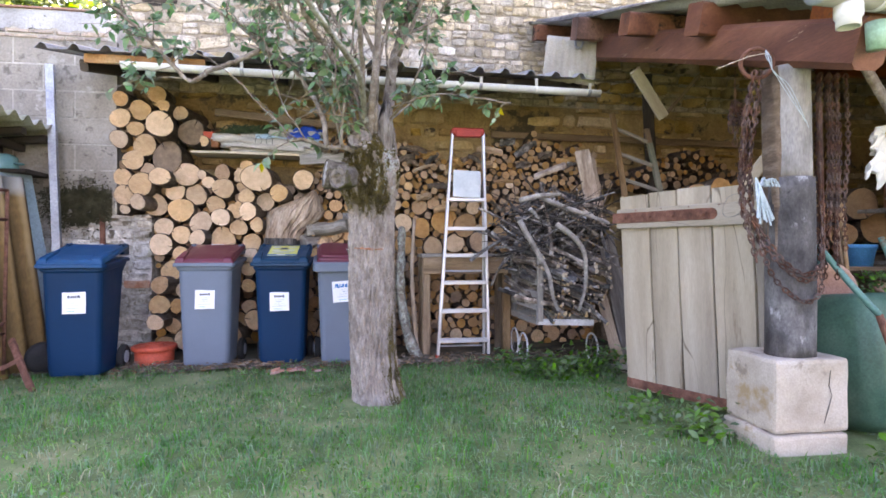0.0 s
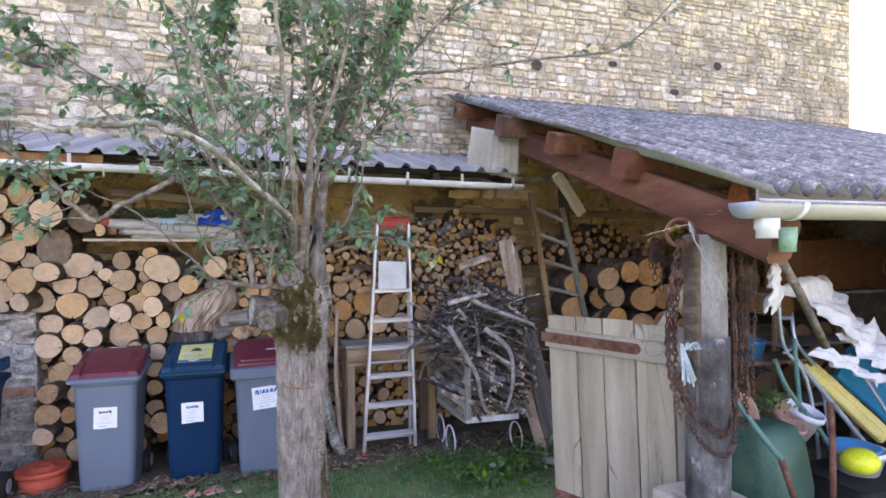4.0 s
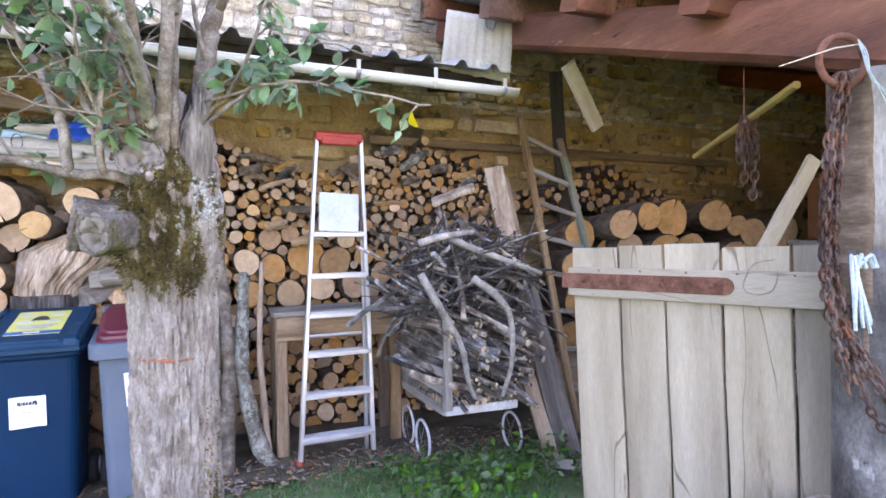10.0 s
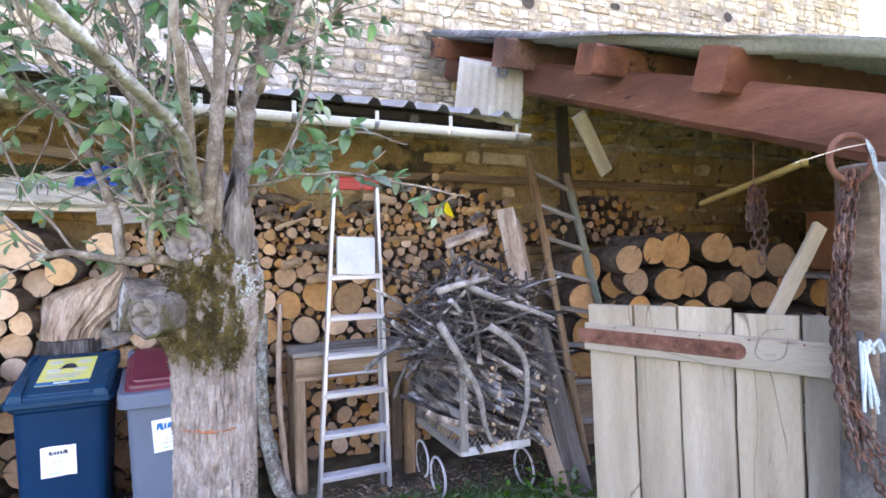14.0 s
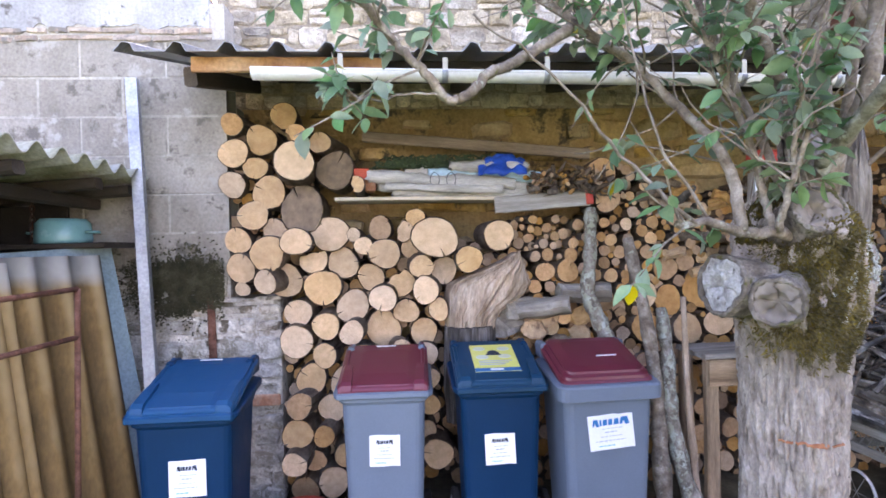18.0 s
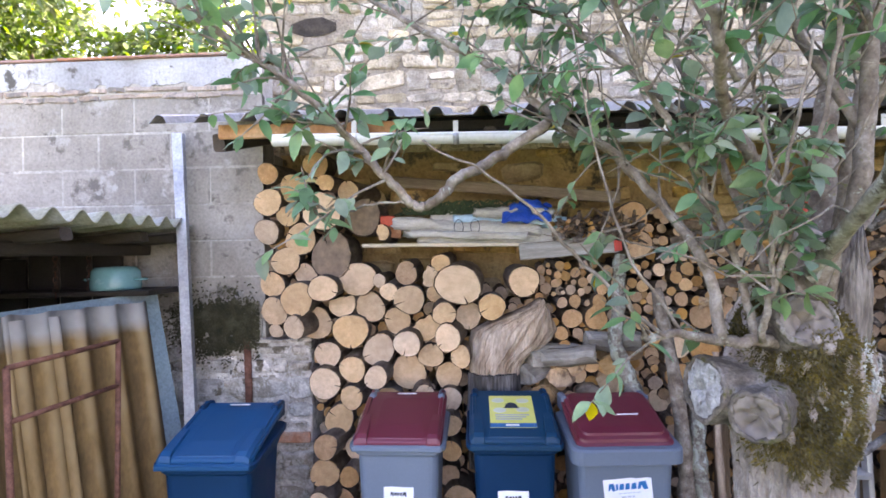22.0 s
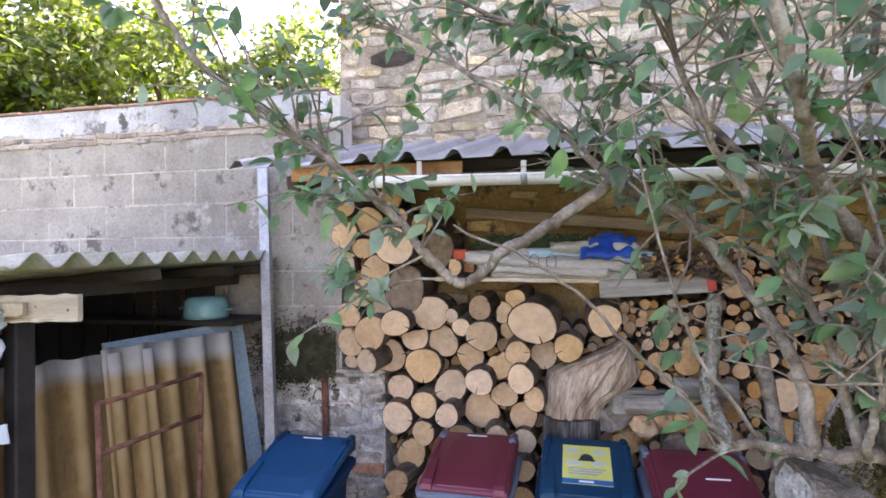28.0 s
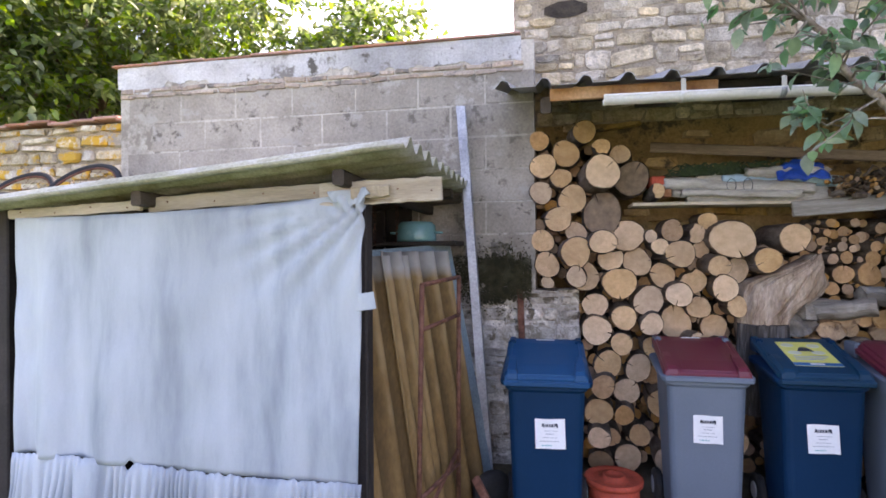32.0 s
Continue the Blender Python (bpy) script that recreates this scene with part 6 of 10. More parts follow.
# ---- wheelie bins ----
def wheelie_bin(x, y, rz, w, d, body, lid, label, sticker_w, inset=False, note=None, paper=(0, 0, 1.5)):
    """Origin at the middle of the front's foot; the back lies towards +y."""
    root = thing("wheelie_bin", (x, y, 0), label, "wheelie bin", "wheelie bins", rz=rz)
    m = world_of(root)
    bm = bmesh.new()
    rows = []
    for z, ww, dd, off in ((0.03, w * 0.76, d * 0.66, 0.0), (0.06, w * 0.79, d * 0.70, 0.0), (0.52, w * 0.86, d * 0.8, 0.0), (0.80, w * 0.9, d * 0.87, 0.0), (0.815, w * 0.97, d * 0.95, 0), (0.865, w * 0.99, d * 0.97, 0)):
        front = (d * 0.97 - dd) * 0.32
        rows.append([(px, py + front + dd / 2, z + (0.0 if z < 0.81 else 0.1 * (py + dd / 2))) for px, py in rounded(ww, dd, 0.045)])
    loft(bm, rows)
    part("body", bm, body, root, m=m, smooth=False)
    for sx in (-1, 1):
        bm = bmesh.new()
        box(bm, (sx * w * 0.2 - 0.012, 0.035, 0.1), (sx * w * 0.2 + 0.012, 0.055, 0.6), 0.006)
        if inset:
            part("rib", bm, body, root, m=m @ pose(0, 0.028, 0, -4, 0, 0))
        else:
            bm.free()
    if inset:
        bm = bmesh.new()
        loft(bm, [[(px, py + d * 0.485 - 0.012, z + 0.13 * (py + d / 2)) for px, py in rounded(w * s, d * s2, 0.05)] for z, s, s2 in ((0.79, 1.0, 1.0), (0.795, 1.05, 1.03), (0.86, 1.05, 1.03), (0.868, 1.02, 1.0))])
        part("rim", bm, body, root, m=m)
    z0 = 0.872
    lw, ld = (w * 0.99, d * 1.0) if not inset else (w * 0.93, d * 0.9)
    rise = 0.21
    steep = rise * 0.62 / ld

    def lid_row(s, s2, dz, shift=0.0):
        return [(px, py + d * 0.485 + shift, z0 + dz + steep * (py + ld / 2)) for px, py in rounded(lw * s, ld * s2, 0.04)]

    def on_lid(px, v, dz):
        """A point over the lid's plane; v runs from its front edge to its back."""
        return (px, d * 0.485 - ld / 2 + ld * v, z0 + dz + steep * ld * v)
    bm = bmesh.new()
    if inset:
        loft(bm, [lid_row(1, 1, -0.018), lid_row(1.005, 1.005, 0.004), lid_row(0.97, 0.97, 0.01), lid_row(0.955, 0.95, 0.012), lid_row(0.945, 0.94, 0.026), lid_row(0.89, 0.87, 0.032),
                  lid_row(0.87, 0.85, 0.033), lid_row(0.86, 0.84, 0.044), lid_row(0.6, 0.62, 0.05)])
    else:
        loft(bm, [lid_row(1, 1, -0.012), lid_row(1.005, 1.005, 0.006), lid_row(0.985, 0.985, 0.014), lid_row(0.9, 0.92, 0.022), lid_row(0.55, 0.6, 0.03)])
    part("lid", bm, lid, root, m=m)
    if not inset:
        # the body's flange shows beside the lid
        bm = bmesh.new()
        loft(bm, [[(px, py + d * 0.485 - 0.006, z + 0.1 * (py + d / 2)) for px, py in rounded(w * s, d * s2, 0.05)] for z, s, s2 in ((0.832, 0.98, 0.98), (0.838, 1.07, 1.03), (0.858, 1.075, 1.035), (0.864, 1.05, 1.02))])
        part("rim", bm, body, root, m=m)
        for sx in (-1, 1):
            bm = bmesh.new()
            rows = []
            for v, half, top in ((-0.015, 0.17, 0.008), (0.0, 0.175, 0.03), (0.05, 0.17, 0.04), (0.3, 0.155, 0.041), (0.43, 0.14, 0.036), (0.47, 0.13, 0.02)):
                x0, x1 = lw * (0.5 - half), lw * 0.485
                rows.append([on_lid(sx * x0, v, -0.01), on_lid(sx * (x0 + 0.006), v, top), on_lid(sx * (x1 - 0.016), v, top), on_lid(sx * x1, v, top - 0.016), on_lid(sx * x1, v, -0.012)])
            loft(bm, rows)
            bmesh.ops.recalc_face_normals(bm, faces=bm.faces)
            part("lid_shoulder", bm, lid, root, m=m)
            bm = bmesh.new()
            rows = [[on_lid(sx * lw * 0.475, v, -0.004), on_lid(sx * lw * 0.465, v, 0.03), on_lid(sx * lw * 0.43, v, 0.031), on_lid(sx * lw * 0.415, v, 0.012)] for v in (0.45, 0.6, 0.8, 0.97)]
            loft(bm, rows)
            bmesh.ops.recalc_face_normals(bm, faces=bm.faces)
            part("lid_rib", bm, lid, root, m=m)
        bm = bmesh.new()
        rows = []
        for v, half, top in ((0.02, 0.3, 0.012), (0.03, 0.3, 0.024), (0.24, 0.28, 0.032), (0.26, 0.275, 0.022)):
            rows.append([on_lid(-lw * half, v, 0.0), on_lid(-lw * half + 0.008, v, top), on_lid(lw * half - 0.008, v, top), on_lid(lw * half, v, 0.0)])
        loft(bm, rows)
        bmesh.ops.recalc_face_normals(bm, faces=bm.faces)
        part("lid_panel", bm, lid, root, m=m)
        bm = bmesh.new()
        box(bm, (-lw * 0.5, -0.024, z0 - 0.02), (lw * 0.5, 0.016, z0 - 0.004), 0.006)
        box(bm, (-lw * 0.5, -0.026, z0 - 0.034), (lw * 0.5, -0.016, z0 - 0.008), 0.004)
        part("lid_lip", bm, lid if lid != "maroon" else body, root, "projecting front lip of the lid", m=m)
    bm = bmesh.new()
    hz = z0 + 0.1
    tube(bm, [(-w * 0.42, d - 0.02, hz), (-w * 0.4, d + 0.03, hz + 0.005), (w * 0.4, d + 0.03, hz + 0.005), (w * 0.42, d - 0.02, hz)], 0.016, 8)
    part("handle", bm, lid if not inset else body, root, m=m, smooth=True)
    for sx in (-1, 1):
        bm = bmesh.new()
        box(bm, (sx * w * 0.43 - 0.02, d * 0.8, z0 + 0.06), (sx * w * 0.43 + 0.02, d + 0.03, z0 + 0.15), 0.01)
        part("hinge_bracket", bm, body, root, m=m)
        bm = bmesh.new()
        ax = axes((sx * (w * 0.46), d * 0.83, 0.1), (sx * (w * 0.46) + 1, d * 0.83, 0.1)) @ pose(0, 0, 0, 0, 90, 0)
        lathe(bm, [(0.03, -0.024), (0.088, -0.024), (0.1, -0.012), (0.1, 0.012), (0.088, 0.024), (0.03, 0.024)], 20, ax)
        wheel = part("wheel", bm, "rubber", root, "black rubber wheel", m=m)
        bm = bmesh.new()
        lathe(bm, [(0.02, -0.03), (0.05, -0.028), (0.05, 0.028), (0.02, 0.03)], 14, ax)
        part("hub", bm, "ink_grey", wheel, m=m)
    bm = bmesh.new()
    tube(bm, [(-w * 0.44, d * 0.83, 0.1), (w * 0.44, d * 0.83, 0.1)], 0.012, 8)
    part("axle", bm, "galvanised", root, m=m)
    # paper label on the front, its unreadable lines as bars and its emblem as a row of slanted shapes
    sh = sticker_w * (1.0 if not inset else 0.74)
    zc = (0.565 if not inset else 0.65) + paper[1]
    yc = (d * 0.97 - (d * 0.8)) * 0.32 * (1 - (zc - 0.52) / 0.28 * 0.45)
    sm = m @ pose((0.01 if not inset else 0.03) + paper[0], yc - 0.004, zc, -3.0, paper[2], 0)
    bm = bmesh.new()
    sheet(bm, lambda u, v: (sticker_w * (u - 0.5), -0.003 - 0.002 * abs(noise.noise(Vector((u * 3, v * 3, x)))), sh * (v - 0.5) + 0.004 * noise.noise(Vector((u * 2, v, x + 5)))), 10, 8, 0.002)
    st = part("label_sticker", bm, "sticker", root, "white paper label", m=sm)
    run = sticker_w * (0.84 if inset else 0.56)
    at = -run / 2
    for k, (share, tall) in enumerate(((0.19, 1.3), (0.07, 1.0), (0.15, 1.0), (0.14, 1.0), (0.17, 1.0), (0.28, 1.35))):
        bw, bt = run * share, sh * (0.085 if inset else 0.055) * tall
        mark = bmesh.new()
        ring = [(at + 0.12 * bw, -bt), (at + bw * 0.9, -bt * 0.9), (at + bw * 0.96, bt), (at + bw * 0.3, bt * 0.95)]
        if k in (0, 5):
            ring = [(at + 0.05 * bw, -bt * 0.8), (at + bw * 0.3, -bt * 0.7), (at + bw * 0.4, bt * 0.1), (at + bw * 0.62, -bt), (at + bw * 0.98, -bt * 0.9), (at + bw * 0.8, bt), (at + bw * 0.2, bt * 0.9)]
        loft(mark, [[(px, -0.006, sh * 0.28 + pz) for px, pz in ring], [(px, -0.0068, sh * 0.28 + pz) for px, pz in ring]])
        part("logo_mark", mark, "ink_blue" if inset else "ink_dark", st, m=sm)
        at += bw
    prng = random.Random(int(100 * x))
    for bz, left, right, bh, ink in ((0.1, -0.2, 0.25, 0.02, "ink_grey"), (0.0, -0.15, 0.12, 0.035, "ink_grey"), (-0.12, -0.25, 0.22, 0.02, "ink_grey"), (-0.24, -0.36, 0.3, 0.025, "ink_grey"), (-0.38, -0.3, 0.05, 0.03, "ink_teal")):
        while left < right:
            bw = prng.uniform(0.03, 0.11)
            part("printed_bar", box(bmesh.new(), (sticker_w * left, -0.0068, sh * (bz - bh / 2)), (sticker_w * min(right, left + bw), -0.006, sh * (bz + bh / 2))), ink, st, m=sm)
            left += bw + 0.025
    bars2 = bmesh.new()
    lm = m @ pose(0.0, d * 0.86, z0 + 0.158, math.degrees(math.atan2(rise * 0.62, ld)), 0, 0)
    box(bars2, (-0.055, -0.004, -0.012), (0.055, 0.004, -0.0095))
    if note == "yellow":
        bars2.free()
        ym = m @ pose(0.0, d * 0.5, z0 + 0.042 + rise * 0.31, math.degrees(math.atan2(rise * 0.62, ld)), 0, 0)
        yl = part("lid_sticker", box(bmesh.new(), (-0.12, -0.17, -0.012), (0.12, 0.14, -0.008)), "sticker_yellow", root, "yellow information sticker", m=ym)
        part("printed_bar", box(bmesh.new(), (-0.12, -0.17, -0.0078), (0.12, -0.135, -0.006)), "ink_blue", yl, m=ym)
        part("printed_bar", box(bmesh.new(), (-0.04, -0.16, -0.0058), (0.03, -0.145, -0.005)), "sticker", yl, m=ym)
        for px, py in ((-0.07, 0.09), (0.065, 0.085), (-0.065, -0.01), (0.06, -0.005)):
            disc = bmesh.new()
            lathe(disc, [(0.03, -0.0078), (0.03, -0.006)], 12, Matrix.Translation((px, py, 0)) @ Matrix.Diagonal((1.2, 0.8, 1, 1)))
            part("printed_shape", disc, "ink_pale", yl, m=ym)
        dome = bmesh.new()
        loft(dome, [[(0.036 * math.cos(q * math.pi / 8), 0.015 + 0.05 * math.sin(q * math.pi / 8), zz) for q in range(9)] for zz in (-0.0058, -0.0045)])
        box(dome, (-0.042, 0.008, -0.0058), (0.042, 0.018, -0.0045))
        part("printed_shape", dome, "ink_dark", yl, m=ym)
        for k in range(3):
            part("printed_bar", box(bmesh.new(), (-0.09, -0.06 - 0.02 * k, -0.0078), (0.09 - 0.02 * k, -0.052 - 0.02 * k, -0.006)), "ink_grey", yl, m=ym)
    else:
        part("printed_bar", bars2, "sticker", root, m=lm if not inset else m @ pose(0.06, d * 0.4, z0 + 0.063 + rise * 0.25, math.degrees(math.atan2(rise * 0.62, ld)), 0, 0))
    return root


wheelie_bin(-2.11, 4.45, 1, 0.46, 0.5, "bin_blue", "lid_blue", "dark blue wheelie bin with a brighter blue lid", 0.16, paper=(0.01, 0.013, -1.5))
wheelie_bin(-1.235, 4.7, -1, 0.46, 0.47, "bin_grey", "maroon", "grey wheelie bin with a maroon lid", 0.152, paper=(-0.008, 0.004, 0.5))
wheelie_bin(-0.64, 4.72, 0, 0.46, 0.47, "bin_blue", "lid_navy", "dark blue wheelie bin with a yellow lid sticker", 0.155, note="yellow", paper=(-0.02, -0.022, -1.5))
wheelie_bin(-0.1, 4.66, 3, 0.52, 0.46, "bin_grey", "maroon", "larger grey wheelie bin with an inset maroon lid", 0.236, inset=True, paper=(-0.025, -0.022, -4.0))
bucket = thing("red_bucket", (-1.71, 5.0, 0), "faded red plastic drum with a flat lid on the ground", "bucket")
bm = bmesh.new()
lathe(bm, [(0.13, 0.0), (0.15, 0.01), (0.155, 0.13)], 24, Matrix.Translation((-1.71, 5.0, 0)))
part("body", bm, "red_faded", bucket, smooth=True)
bm = bmesh.new()
lathe(bm, [(0.16, 0.125), (0.176, 0.13), (0.178, 0.16), (0.168, 0.168), (0.155, 0.158), (0.075, 0.16), (0.07, 0.178), (0.05, 0.18), (0.045, 0.165), (0.01, 0.165)], 32, Matrix.Translation((-1.71, 5.0, 0)))
part("lid", bm, "red_faded", bucket, smooth=True)

# ---- aluminium step ladder ----
lad = thing("step_ladder", (0.91, 4.82, 0), "folded aluminium step ladder leaning on the wood stack", "ladder")


def rail_at(left, z):
    u = z / 2.04
    return Vector(((0.685 + 0.15 * u) if left else (1.145 - 0.03 * u), 4.8 + 0.1 * u, z))


for left in (True, False):
    board("stile", rail_at(left, 0.015), rail_at(left, 2.02), 0.024, 0.055, "alu", lad, seed=2 if left else 3, bow=0)
    a, b = rail_at(left, 0.02) + Vector((0.02 if left else -0.02, 0.09, 0)), rail_at(left, 1.95) + Vector((0.01, 0.05, 0))
    board("rear_leg", a, b, 0.022, 0.03, "alu", lad, seed=4, bow=0)
    foot = box(bmesh.new(), (-0.017, -0.032, -0.0), (0.017, 0.032, 0.05), 0.005)
    part("foot", foot, "red_faded" if left else "rubber", lad, m=Matrix.Translation(rail_at(left, 0.0)))
for i, z in enumerate((0.17, 0.43, 0.68, 0.92, 1.16, 1.42)):
    a, b = rail_at(True, z), rail_at(False, z)
    bm = bmesh.new()
    box(bm, (0.0, -0.045, -0.014), (b.x - a.x, 0.05, 0.014), 0.004)
    for k in range(4):
        box(bm, (0.01, -0.035 + k * 0.022, 0.014), (b.x - a.x - 0.01, -0.027 + k * 0.022, 0.018))
    part("step", bm, "alu", lad, m=Matrix.Translation(a))
part("platform", bent_box(0.24, 0.25, 0.02, 6, 0, 4, 0.0005), "plate", lad, "grey folded-up platform", m=axes(rail_at(True, 1.44) + Vector((0.16, -0.045, 0)), rail_at(True, 1.44) + Vector((0.17, -0.02, 0.24)), (0, -1, 0)))
for z in (0.11, 0.78):
    bm = bmesh.new()
    tube(bm, [rail_at(True, z) + Vector((0.02, 0.09, 0)), rail_at(False, z) + Vector((-0.02, 0.09, 0))], 0.009, 8)
    part("brace_bar", bm, "alu", lad)
bm = bmesh.new()
box(bm, (0.825, 4.86, 2.0), (1.125, 4.98, 2.07), 0.014)
box(bm, (0.86, 4.85, 1.985), (1.09, 4.87, 2.04), 0.006)
part("top_cap", bm, "red_plastic", lad, "red plastic top cap")

# ---- work table ----
table = thing("work_table", (0.97, 5.1, 0), "rough brown wooden work table behind the ladder", "table")
for i in range(3):
    board("top_board", (0.56, 5.02 + 0.115 * i, 0.92), (1.42, 5.02 + 0.115 * i, 0.92), 0.112, 0.03, "grey_wood", table, face=(0, 0, 1), seed=i)
board("apron", (0.58, 4.965, 0.83), (1.4, 4.965, 0.83), 0.15, 0.025, "brown_wood", table, seed=5)
for i, (x, y) in enumerate(((0.61, 5.0), (1.36, 5.0), (0.61, 5.28), (1.36, 5.28))):
    board("leg", (x, y, 0), (x, y, 0.9), 0.075, 0.06, "brown_wood", table, seed=6 + i)

# ---- handcart heaped with branches ----
cart = thing("hand_cart", (1.65, 4.6, 0), "old white-wheeled handcart with a wire mesh bed", "cart")
C0 = axes((1.432, 4.3, 0.39), (1.9, 4.31, 0.375), (0, 0, 1))
CL, CW = 0.48, 0.7
for a, b in (((0, 0), (CL, 0)), ((0, CW), (CL, CW)), ((0, 0), (0, CW)), ((CL, 0), (CL, CW))):
    p, q = C0 @ Vector((a[0], a[1], 0)), C0 @ Vector((b[0], b[1], 0))
    board("bed_rail", p, q, 0.05, 0.02, "white_paint" if a[1] == 0 and b[1] == 0 else "grey_wood", cart, face=(0, -1, 0) if a[1] == b[1] else (-1, 0, 0))
bm = bmesh.new()
for k in range(15):
    for s in (1, -1):
        x0 = k * CL / 14
        tube(bm, [C0 @ Vector((x0, -0.01, 0.02)), C0 @ Vector((min(CL, max(0, x0 + s * 0.05)), -0.01, 0.09))], 0.0025, 4)
for k in range(15):
    for s in (1, -1):
        y0 = k * CW / 14
        tube(bm, [C0 @ Vector((-0.01, y0, 0.02)), C0 @ Vector((-0.01, min(CW, max(0, y0 + s * 0.05)), 0.09))], 0.0025, 4)
part("wire_mesh", bm, "wire", cart, "diamond wire mesh sides")
for a in ((0.02, 0.0), (0.02, CW), (CL - 0.02, CW)):
    p = C0 @ Vector((a[0], a[1], 0))
    board("stake", p, p + Vector((0, 0, 0.55)), 0.05, 0.035, "grey_wood", cart)
for k in range(3):
    p = C0 @ Vector((-0.005, 0.0, 0.12 + 0.1 * k))
    board("side_slat", p, C0 @ Vector((-0.005, CW, 0.12 + 0.1 * k)), 0.05, 0.018, "grey_wood", cart, face=(-1, 0, 0), seed=k)
for x, y in ((1.396, 4.6), (1.41, 4.92), (1.975, 4.5)):
    c = Vector((x, y, 0.135))
    bm = bmesh.new()
    prof = [(c + Vector((0.01, 0.12 * math.cos(a * math.pi / 12), 0)) + Vector((0, 0, 0.12 * math.sin(a * math.pi / 12)))) for a in range(25)]
    tube(bm, prof, 0.0085, 8, caps=False)
    wh = part("wheel", bm, "white_paint", cart, "white painted wheel rim")
    bm = bmesh.new()
    for a in range(6):
        d = Vector((0, 0.115 * math.cos(a * math.pi / 3), 0)) + Vector((0, 0, 0.115 * math.sin(a * math.pi / 3)))
        tube(bm, [c, c + d], 0.0018, 4)
    part("spokes", bm, "wire", wh)
bm = bmesh.new()
prng = random.Random(90)
heap = thing("branch_heap", (1.68, 4.55, 0.42), "heap of dry grey branches piled on the handcart", "branches", kind="stuff")


def heap_branch(bm, p, d, length, r, prng, kink=0.3, taper=0.6):
    pts, q, v = [Vector(p)], Vector(p), Vector(d).normalized()
    for k in range(6):
        v = (v + Vector((prng.uniform(-kink, kink), prng.uniform(-kink, kink) * 0.6, prng.uniform(-kink, kink)))).normalized()
        q = q + v * length / 6
        pts.append(q.copy())
    tube(bm, pts, [r * (1 - taper * k / 6) for k in range(7)], 6, wob=0.12, seed=prng.randrange(9999))
    return pts


mix = C0.to_3x3()
fine = bmesh.new()
stick_tips = []
for i in range(620):
    low_part = prng.random() < 0.42
    a = prng.uniform(0, 6.28)
    rr = prng.random() ** 0.5
    zc = prng.uniform(0.5, 0.95) if low_part else prng.uniform(0.88, 1.36)
    wide = 0.27 if low_part else 0.46 * math.cos((zc - 1.06) / 0.34 * 1.15)
    c = C0 @ Vector((CL / 2 - 0.02 + wide * rr * math.cos(a), CW / 2 + 0.34 * rr * math.sin(a) - 0.13, 0))
    c.z = zc
    if low_part:
        d = mix @ Vector((prng.uniform(0.0, 1.1), -1, 0)) + Vector((0, 0, prng.uniform(-0.5, -0.1)))
        length = prng.uniform(0.28, 0.55)
    else:
        d = Vector((prng.uniform(-1, 1), prng.uniform(-1, 0.3), prng.uniform(-0.6, 0.45)))
        length = prng.uniform(0.2, 0.8)
    d.normalize()
    thick = prng.choice((0.011, 0.014, 0.018, 0.021, 0.026) if low_part else (0.003, 0.005, 0.008, 0.012, 0.017))
    if thick > 0.01 and i < 520:
        one = bmesh.new()
        line = heap_branch(one, c - d * length / 2, d, length, thick, prng, 0.05 if low_part else 0.11, 0.25 if low_part else 0.6)
        if low_part:
            end = bmesh.new()
            w = (line[-1] - line[-2]).normalized()
            tube(end, [line[-1] - w * 0.004, line[-1] + w * 0.003], thick * 0.72, 7)
            stick_tips.append((end, line))
        part("branch", one, "stick_wood", heap)
    else:
        heap_branch(fine, c - d * length / 2, d, length, thick, prng, 0.17)
part("brushwood", fine, "twig_grey", heap, kind="stuff")
for end, line in stick_tips:
    part("sawn_tip", end, "stick_end", heap)
bm.free()
# a few long pale limbs hanging over the front
for i, pts in enumerate((((1.22, 4.1, 1.2), (1.33, 4.08, 1.0), (1.45, 4.1, 0.8), (1.5, 4.12, 0.6), (1.56, 4.14, 0.47)), ((1.5, 4.05, 1.17), (1.62, 4.03, 1.08), (1.72, 4.04, 0.95), (1.74, 4.06, 0.7), (1.7, 4.1, 0.5)),
                         ((1.42, 4.3, 1.42), (1.55, 4.15, 1.33), (1.75, 4.08, 1.25), (1.93, 4.05, 1.18)), ((1.25, 4.2, 1.36), (1.4, 4.18, 1.4), (1.6, 4.25, 1.42)))):
    bm = bmesh.new()
    c = curve(pts, 4)
    tube(bm, c, [0.022 - 0.01 * k / len(c) for k in range(len(c))], 8, wob=0.1, seed=i)
    tagged(part("dry_limb", bm, "pale_limb", smooth=True), "long bent grey limb hanging over the branch heap", "branch", "heap limbs")

